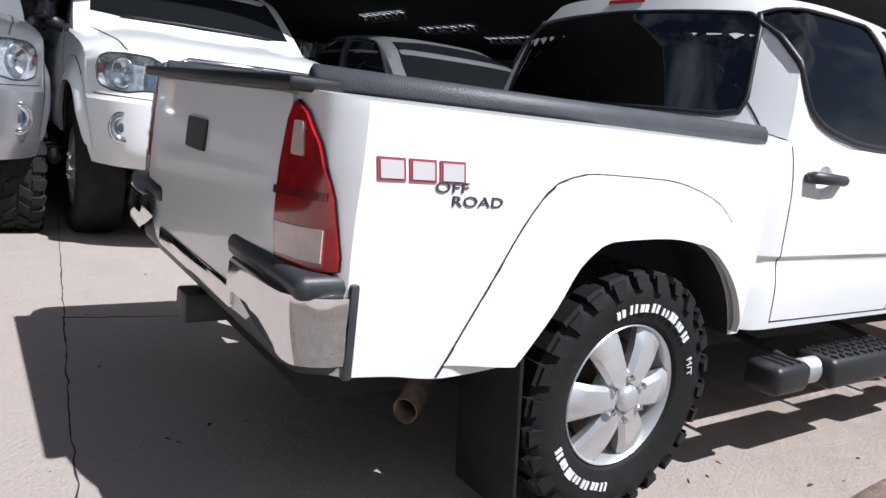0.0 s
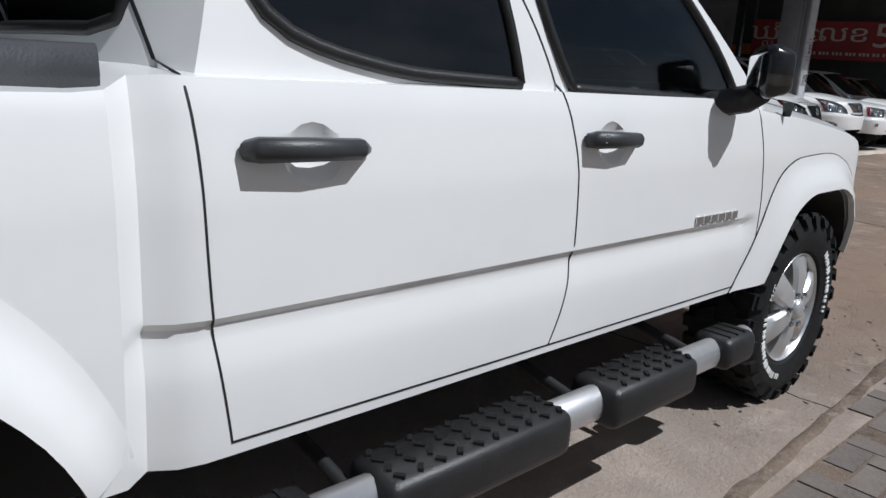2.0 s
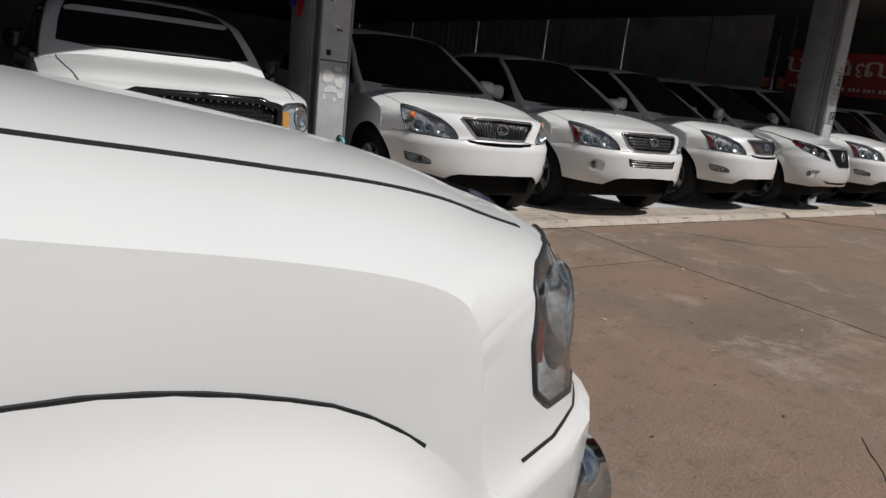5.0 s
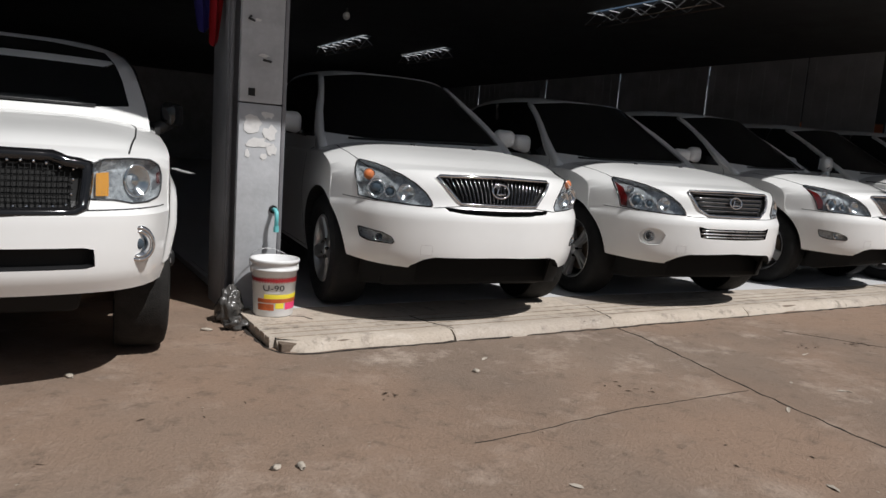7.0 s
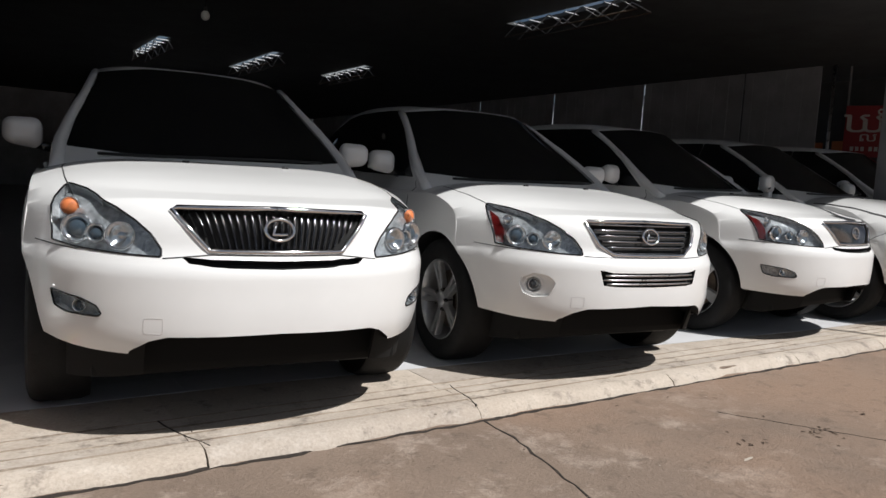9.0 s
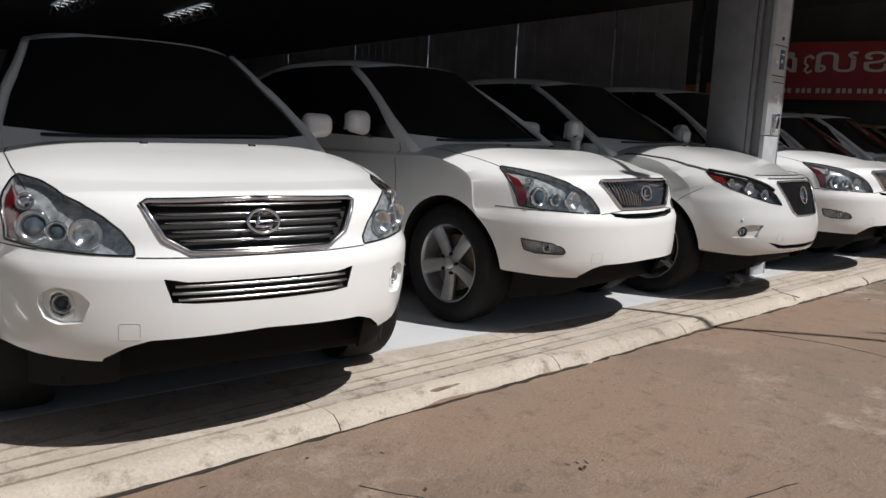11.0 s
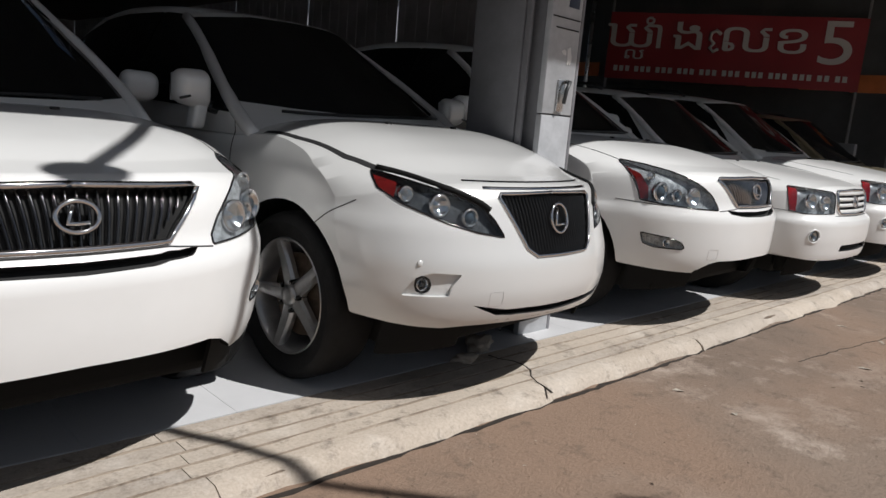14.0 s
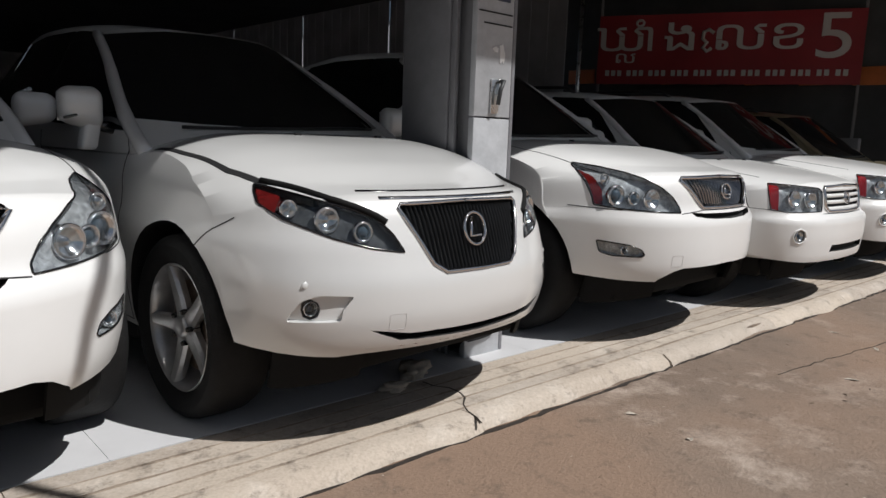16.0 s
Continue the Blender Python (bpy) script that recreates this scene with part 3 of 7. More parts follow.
def slat_bars(bvh, outline_at, xs, w, off, mats, parent, deep=0.02):
    """Upright grille bars between two heights given for every x."""
    hit = caster(bvh, FRONT)
    for x in xs:
        z0, z1, lean = outline_at(x)
        bm = bmesh.new()
        rows = []
        for i in range(5):
            t = i / 4
            xx = x + lean * (t - 1)
            p = hit(xx, z0 + (z1 - z0) * t, off)
            rows.append([bm.verts.new(p + Vector(q)) for q in ((-w / 2, deep, 0), (-w / 2, 0.004, 0), (0, -0.004, 0), (w / 2, 0.004, 0), (w / 2, deep, 0))])
        for a, b in zip(rows, rows[1:]):
            for k in range(4):
                bm.faces.new((a[k], a[k + 1], b[k + 1], b[k]))
        bmesh.ops.recalc_face_normals(bm, faces=bm.faces[:])
        part("grille_bar", bm, mats, parent)


def suv(P, name, label, paint, wheel, m, seed=0):
    car = root(name, label, "car", m, "parked cars in a row")
    L, fa, ra, wr = P["length"], P["front_axle"], P["rear_axle"], P["wheel_r"]
    hw = P["half"]
    cuts = []
    for sx in (-1, 1):
        for ya in (fa, ra):
            cuts.append(arch_cut(ya, wr + 0.015, P["arch"], min(sx * (hw - 0.30), sx * (hw + 0.3)), max(sx * (hw - 0.30), sx * (hw + 0.3))))
    plain = body_shell(P, None)
    cab = cabin_shell(P)
    bvh = bvh_of(plain, cab)
    low_bvh = bvh_of(plain)
    F = caster(low_bvh, FRONT)
    hl = rim_soft(P["headlight"], 0.16)
    fg = rim_soft(P["fog"], 0.25)
    cuts.append(skin(low_bvh, FRONT, P["grille"] + mirror_x(P["grille"]), 0.05, 0.085, 0.08))
    for slot in P.get("slots", ()):
        cuts.append(skin(low_bvh, FRONT, slot + mirror_x(slot), 0.05, 0.09, 0.08))
    for sx in (-1, 1):
        if "fog_recess" in P:
            cuts.append((skin(low_bvh, lamp_view(sx), rim_soft(P["fog_recess"], 0.2), 0.03, 0.052, 0.05), 0))
        cuts.append((skin(low_bvh, lamp_view(sx), hl, 0.03, 0.072, 0.06), 2))
        cuts.append((skin(low_bvh, lamp_view(sx), fg, 0.03, 0.075, 0.06), 2))
    cuts.append((prism(rim_soft(P["apron"] + mirror_x(P["apron"]), 0.05), FRONT, -0.3, 0.45), 3))
    plain.free()
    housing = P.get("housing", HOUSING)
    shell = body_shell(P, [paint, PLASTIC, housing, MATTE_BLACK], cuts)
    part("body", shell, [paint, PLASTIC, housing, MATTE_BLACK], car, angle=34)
    part("roof", cab, paint, car, angle=50)
    # lower apron
    ap = rim_soft(P["apron"] + mirror_x(P["apron"]), 0.05)
    flat = [(x, max(z, 0.285)) for x, z in ap]
    part("valance", one_box(-0.66, 0.66, 0.34, 0.42, 0.235, 0.44, 0.02), MATTE_BLACK, car, "black lip under the bumper")
    part("bumper_apron", prism(flat, FRONT, 0.30, 0.34), MATTE_BLACK, car, "black lower bumper apron")
    for sx, V in ((-1, SIDE_R), (1, SIDE_L)):
        # black skirt under the bumper corner, ahead of the wheel
        sk, rows = bmesh.new(), []
        for i in range(10):
            p = F(sx * (0.50 + 0.032 * i), 0.42, -0.05)
            rows.append([sk.verts.new((p.x, p.y + d, z)) for d, z in ((0.0, 0.43), (0.06, 0.27 - 0.05 * i / 9), (0.08, 0.27 - 0.05 * i / 9), (0.025, 0.43))])
        for r0, r1 in zip(rows, rows[1:]):
            for k in range(4):
                sk.faces.new((r0[k], r0[(k + 1) % 4], r1[(k + 1) % 4], r1[k]))
        sk.faces.new(rows[0][::-1])
        sk.faces.new(rows[-1])
        bmesh.ops.recalc_face_normals(sk, faces=sk.faces[:])
        part("skirt", sk, MATTE_BLACK, car, "black skirt under the bumper")
        part("sill", skin(low_bvh, V, [(fa + P["arch"] + 0.01, 0.23), (ra - P["arch"] - 0.01, 0.23), (ra - P["arch"] - 0.01, 0.33), (fa + P["arch"] + 0.01, 0.33)], 0.006, 0.02, 0.2), PLASTIC, car)
        # side glass
        for g in P["side_glass"]:
            part("side_window", skin(bvh, V, rim_soft(g, 0.06), 0.008, 0.014, 0.035), TINT, car)
        # door and panel seams
        for s in P["seams"]:
            part("panel_gap", seam(bvh, V, s, 0.004), GAP, car)
        for h in P["handles"]:
            bm = bmesh.new()
            hh = caster(bvh, V)
            tube(bm, [hh(h[0], h[1], 0.0), hh(h[0] + 0.02, h[1], 0.03), hh(h[0] + 0.18, h[1] + 0.005, 0.03), hh(h[0] + 0.20, h[1] + 0.005, 0.0)], 0.014, 8)
            part("door_handle", bm, paint, car)
        mirror_cap(car, sx * P["mirror"][0], P["mirror"][1], P["mirror"][2], sx, paint, P.get("mirror_drop", 0.0))
        # wheel arch lip
        # front roof pillar
        G, lean, rf = P["cabin"], tab(P["cabin"]["lean"]), tab(P["cabin"]["roof"])(P["cabin"]["front"][1])
        pp = []
        for i in range(13):
            s, u = i / 12, 0.975
            pp.append((sx * u * lean(s) * (1 - G.get("nose", 0.04)), G["front"][0] + (G["front"][1] - G["front"][0]) * s + G["sweep"] * u ** 2.4, G["base"] + s * (rf - G["base"]) - 0.055 * s ** 4 * u ** 6))
        part("pillar", tube(bmesh.new(), pp, [0.036] * 4 + [0.032] * 4 + [0.028] * 5, 10), paint, car)
        # head lamp, sunk into the nose behind a clear lens
        LV = lamp_view(sx)
        H = caster(low_bvh, LV)
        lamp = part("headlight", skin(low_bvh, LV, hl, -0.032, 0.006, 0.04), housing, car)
        aim = Vector((sx * 0.30, -1, 0.06))
        for bx, bz, br, kind in P["bowls"]:
            b2, mm = bowl(H, bx, bz, br, -0.010, 0.018, aim)
            part("reflector", b2, REFLECTOR, lamp)
            part("bulb", lamp_ball(mm, br * (0.62 if kind == "p" else 0.26), -0.006 if kind == "p" else -0.016), BULB if kind == "p" else CHROME, lamp)
            rg = bmesh.new()
            lathe(rg, [(br * 0.98, -0.022), (br * 1.10, -0.022), (br * 1.10, 0.004), (br * 0.98, 0.006)], "z", 28, mm, closed=True)
            part("lamp_ring", rg, CHROME, lamp)
        for bx, bz, r2, which in P["marks"]:
            b2, mm = bowl(H, bx, bz, r2 * 1.3, -0.014, 0.014, aim)
            part("reflector", b2, REFLECTOR, lamp)
            part("turn_signal", lamp_ball(mm, r2, 0.0), {"a": ORANGE, "r": RED_LENS, "c": CHROME}[which], lamp)
        if "marker" in P:
            part("side_marker", skin(low_bvh, LV, P["marker"], -0.006, 0.012, 0.04), P.get("marker_mat", MARKER_RED), lamp, "red side reflector")
        part("lens", skin(low_bvh, LV, hl, 0.003, 0.004, 0.04), LENS, lamp, "clear plastic lens").visible_shadow = False
        part("lamp_edge", ribbon(low_bvh, LV, hl, 0.0042, 0.001, True), GLOSS_BLACK, lamp)
        # fog lamp
        sunk = -0.022 if "fog_recess" in P else 0.0
        fog = part("fog_light", skin(low_bvh, LV, fg, sunk - 0.030, 0.006, 0.05), HOUSING, car)
        fx, fz, fr = P["fog_bowl"]
        b2, mm = bowl(H, fx, fz, fr, sunk - 0.010, 0.016, aim)
        part("reflector", b2, REFLECTOR, fog)
        part("bulb", lamp_ball(mm, fr * 0.45, -0.006), BULB, fog)
        part("lens", skin(low_bvh, LV, fg, sunk + 0.001, 0.004, 0.05), LENS, fog).visible_shadow = False
        part("lamp_edge", ribbon(low_bvh, LV, fg, 0.004, sunk, True), GLOSS_BLACK, fog)
        if P.get("fog_ring"):
            part("fog_ring", ribbon(low_bvh, LV, fg, 0.007, sunk, True), paint, fog)
        # black bead put in for the shade in the raised hood's gap
        if "lamp_gap" in P:
            part("hood_gap", ribbon(low_bvh, LV, soft(P["lamp_gap"], 1, False), 0.014, 0.002), MATTE_BLACK, car, "black bead for the shaded gap under the raised hood")
        for bx, bz in P.get("sensors", ()):
            b2, mm = bowl(H, bx, bz, 0.010, 0.0, 0.01, aim)
            b2.free()
            sb = bmesh.new()
            capped(sb, [(0.0125, -0.01), (0.0125, 0.002), (0.010, 0.004)], "z", 16, mm)
            part("parking_sensor", sb, paint, car)
    # grille
    gr = P["grille"]
    full = gr + mirror_x(gr)
    grille = part("grille", skin(low_bvh, FRONT, full, -0.032, 0.004, 0.08), BLACK, car)
    part("grille_frame", ribbon(low_bvh, FRONT, full, P["frame_r"], 0.002, True), CHROME, grille, "chrome grille surround")
    x1 = max(p[0] for p in gr)
    zt, zb = max(p[1] for p in gr), min(p[1] for p in gr)
    xb = P["grille_foot"]
    if P["grille_kind"] == "bars":
        n = P["bars"]

        def at(x):
            t = max(0.0, (abs(x) - xb) / max(1e-3, x1 - xb))
            return zb + (zt - zb) * t * 0.98 + 0.006, zt - 0.006, x * P.get("fan", 0.12) * (1 - t)
        slat_bars(low_bvh, at, [(-1 + 2 * (i + 0.5) / n) * x1 * 0.97 for i in range(n)], P.get("bar_w", 0.012), -0.012, P["bar_mat"], grille)
    else:
        for i in range(P["bars"]):
            t = (i + 0.5) / P["bars"]
            z = zb + (zt - zb) * t
            xe = (xb + (x1 - xb) * t) * 0.97
            bm = tube(bmesh.new(), [F(-xe + 2 * xe * k / 14, z, -0.010) for k in range(15)], P.get("bar_w", 0.009), 6)
            part("grille_bar", bm, P["bar_mat"], grille)
    emblem(F, 0, P["badge"][0], P["badge"][1], P["badge"][2], 0.006, car)
    for slot in P.get("slots", ()):
        o = slot + mirror_x(slot)
        s2 = part("air_slot", skin(low_bvh, FRONT, o, -0.034, 0.004, 0.08), BLACK, car)
    for z, x2, r2, mt in P.get("lines", ()):
        part("trim_and_gap_bar", tube(bmesh.new(), [F(-x2 + 2 * x2 * k / 16, z, -0.006) for k in range(17)], r2, 6), mt, car)
    if P.get("tow_cover"):
        tx, tz = P["tow_cover"]
        part("tow_cover", seam(low_bvh, FRONT, rim_soft([(tx - 0.032, tz - 0.03), (tx + 0.032, tz - 0.03), (tx + 0.032, tz + 0.03), (tx - 0.032, tz + 0.03)], 0.2), 0.0016, 0.0010, 0.03, True), mat_light, car)
    # glass and hood
    part("windscreen", skin(bvh, FRONT, rim_soft(P["screen"] + mirror_x(P["screen"]), 0.06), 0.005, 0.010, 0.06), TINT, car)
    for s in P["hood_seams"]:
        for sx in (-1, 1):
            part("panel_gap", seam(low_bvh, TOP, [(sx * p[0], p[1]) for p in s], P.get("hood_gap", 0.0045)), GAP, car)
    for s in P["front_seams"]:
        for sx in (-1, 1):
            part("panel_gap", seam(low_bvh, FRONT, [(sx * p[0], p[1]) for p in s], 0.004), GAP, car)
    part("wiper", tube(bmesh.new(), [caster(bvh, FRONT)(x, P["wiper_z"] + 0.012 * math.sin(x * 3), 0.012) for x in [(-0.60 + 0.1 * k) for k in range(13)]], 0.008, 6), PLASTIC, car)
    for x in (-0.22, 0.28):
        p = caster(low_bvh, TOP)(x, P["wiper_y"], 0.0)
        bm = one_box(p.x - 0.016, p.x + 0.016, p.y - 0.012, p.y + 0.012, p.z - 0.004, p.z + 0.010, 0.004)
        part("washer_jet", bm, PLASTIC, car)
    if P.get("roof_rails"):
        for sx in (-1, 1):
            RT = caster(bvh, TOP)
            bm = tube(bmesh.new(), [RT(sx * 0.50, 2.35, 0.0)] + [RT(sx * 0.50, y, 0.045) for y in (2.45, 2.8, 3.2, 3.6, 3.95)] + [RT(sx * 0.50, 4.02, 0.0)], 0.016, 8)
            part("roof_rail", bm, PLASTIC, car)
    # underside
    part("underbody", one_box(-hw + 0.32, hw - 0.32, 0.45, L - 0.5, 0.20, 0.45, 0.03), BLACK, car)
    # unseen box between the axles, added to block light under the car
    part("under_block", one_box(-hw + 0.07, hw - 0.07, fa + 0.44, ra - 0.44, 0.215, 0.44, 0.03), BLACK, car)
    track = P["track"]
    fit_wheels(car, wheel, [(-track, fa, wr, 20), (track, fa, wr, 50), (-track, ra, wr, 10), (track, ra, wr, 80)])
    return car


SUV_ROUND = dict(
    length=4.73, half=0.925, chin=0.045, front_axle=0.93, rear_axle=3.645, wheel_r=0.372, arch=0.410, track=0.880,
    v_ramp=[(0, 0), (0.25, 0.09), (0.5, 0.34), (1, 1)],
    top=[(0, 0.955), (0.15, 0.985), (0.4, 1.03), (0.8, 1.08), (1.15, 1.11), (1.5, 1.10), (4.2, 1.10), (4.73, 1.04)],
    bottom=[(0, 0.368), (0.5, 0.368), (0.8, 0.335), (1.2, 0.30), (3.2, 0.30), (4.2, 0.32), (4.73, 0.38)],
    width=[(0, 0.905), (0.4, 0.915), (0.9, 0.925), (2.4, 0.91), (3.7, 0.925), (4.73, 0.84)],
    section=[(0.2, 0.92), (0.38, 0.965), (0.55, 0.99), (0.72, 1.0), (0.88, 0.985), (1.0, 0.955), (1.12, 0.90)],
    fascia=[(0.26, 0.13), (0.33, 0.06), (0.40, 0.02), (0.46, 0.005), (0.57, 0.0), (0.68, 0.0), (0.72, 0.018), (0.76, 0.045), (0.86, 0.065), (0.93, 0.105), (0.98, 0.19)],
    tail=[(0.3, 0.05), (0.6, 0.0), (1.05, 0.12)],
    nose_sweep=0.45, nose_power=2.6, nose_corner=0.20, nose_depth=1.35, crown=0.085, rear_sweep=0.25,
    cabin=dict(base=1.03, front=(1.10, 2.10), rear=(4.62, 4.05), sweep=0.24, lean=[(0, 0.845), (0.15, 0.835), (0.8, 0.665), (1.0, 0.62)], roof=[(2.1, 1.59), (2.5, 1.625), (3.0, 1.64), (4.05, 1.57)], taper=0.10),
    headlight=[(0.405, 0.742), (0.413, 0.772), (0.455, 0.825), (0.52, 0.872), (0.61, 0.915), (0.72, 0.948), (0.84, 0.972), (0.970, 0.988), (0.980, 0.975), (0.932, 0.89), (0.903, 0.82), (0.893, 0.774), (0.75, 0.758), (0.56, 0.747)],
    bowls=[(0.775, 0.828, 0.052, "p"), (0.575, 0.812, 0.050, "r"), (0.680, 0.815, 0.034, "p")], marks=[(0.835, 0.912, 0.024, "c")],
    marker=[(0.955, 0.958), (0.924, 0.90), (0.900, 0.83), (0.889, 0.782), (0.845, 0.776), (0.850, 0.85), (0.890, 0.925)],
    fog=[(0.875, 0.590), (0.84, 0.586), (0.70, 0.570), (0.635, 0.548), (0.615, 0.520), (0.63, 0.508), (0.79, 0.510), (0.855, 0.528)], fog_bowl=(0.725, 0.540, 0.026),
    tow_cover=(-0.46, 0.485),
    grille=[(0.0, 0.765), (0.265, 0.768), (0.395, 0.915), (0.375, 0.925), (0.0, 0.932)][::-1], grille_foot=0.265, grille_kind="bars", bars=26, bar_mat=DARK_CHROME, frame_r=0.011, fan=0.16, bar_w=0.011,
    slots=[[(0.0, 0.735), (0.22, 0.738), (0.37, 0.745), (0.34, 0.722), (0.20, 0.708), (0.0, 0.703)]],
    apron=[(0.0, 0.452), (0.41, 0.445), (0.47, 0.427), (0.535, 0.382), (0.58, 0.20), (0.0, 0.20)],
    badge=(0.852, 0.115, 0.085), screen=[(0.0, 1.125), (0.50, 1.135), (0.745, 1.155), (0.67, 1.36), (0.57, 1.55), (0.30, 1.575), (0.0, 1.58)],
    side_glass=[[(1.55, 1.12), (1.74, 1.25), (2.13, 1.49), (2.32, 1.56), (2.605, 1.57), (2.625, 1.15), (2.0, 1.13)], [(2.632, 1.15), (2.61, 1.57), (3.1, 1.57), (3.485, 1.545), (3.515, 1.17)], [(3.522, 1.18), (3.49, 1.535), (3.85, 1.48), (4.12, 1.33), (4.05, 1.20)]],
    seams=[[(1.36, 0.33), (1.38, 0.6), (1.42, 0.9), (1.50, 1.10)], [(2.63, 1.12), (2.62, 0.8), (2.56, 0.33)], [(3.55, 1.14), (3.50, 0.95), (3.30, 0.7), (3.18, 0.45)], [(0.30, 0.752), (0.56, 0.765)]],
    handles=[(2.33, 1.0), (3.22, 1.02)], mirror=(0.845, 1.78, 1.222),
    hood_seams=[[(0.745, 1.20), (0.765, 1.0), (0.755, 0.75), (0.725, 0.46)]], front_seams=[[(0.0, 0.753), (0.26, 0.755), (0.43, 0.737)]],
    wiper_z=1.128, wiper_y=1.02,
)

SUV_BARRED = dict(SUV_ROUND)
SUV_BARRED.update(
    grille=[(0.0, 0.745), (0.26, 0.75), (0.34, 0.80), (0.40, 0.915), (0.38, 0.925), (0.0, 0.932)][::-1], grille_foot=0.27, grille_kind="rows", bars=6, bar_mat=DARK_CHROME, bar_w=0.007,
    slots=[[(0.0, 0.655), (0.28, 0.655), (0.355, 0.668), (0.33, 0.585), (0.26, 0.578), (0.0, 0.575)]], lines=[(0.640, 0.32, 0.006, SATIN), (0.615, 0.33, 0.006, SATIN), (0.592, 0.31, 0.006, SATIN)],
    fog=[(0.608, 0.567), (0.622, 0.602), (0.660, 0.618), (0.698, 0.602), (0.712, 0.567), (0.698, 0.532), (0.660, 0.516), (0.622, 0.532)], fog_bowl=(0.660, 0.567, 0.034), fog_ring=True,
    fog_recess=[(0.535, 0.585), (0.58, 0.625), (0.66, 0.634), (0.725, 0.605), (0.735, 0.567), (0.715, 0.52), (0.66, 0.500), (0.57, 0.512)],
    front_seams=[[(0.0, 0.735), (0.26, 0.735), (0.43, 0.737)]],
    apron=[(0.0, 0.468), (0.40, 0.452), (0.47, 0.427), (0.535, 0.382), (0.58, 0.20), (0.0, 0.20)],
)

SUV_AMBER = dict(SUV_ROUND)
SUV_AMBER.update(marks=[(0.845, 0.910, 0.030, "a")])
del SUV_AMBER["marker"]

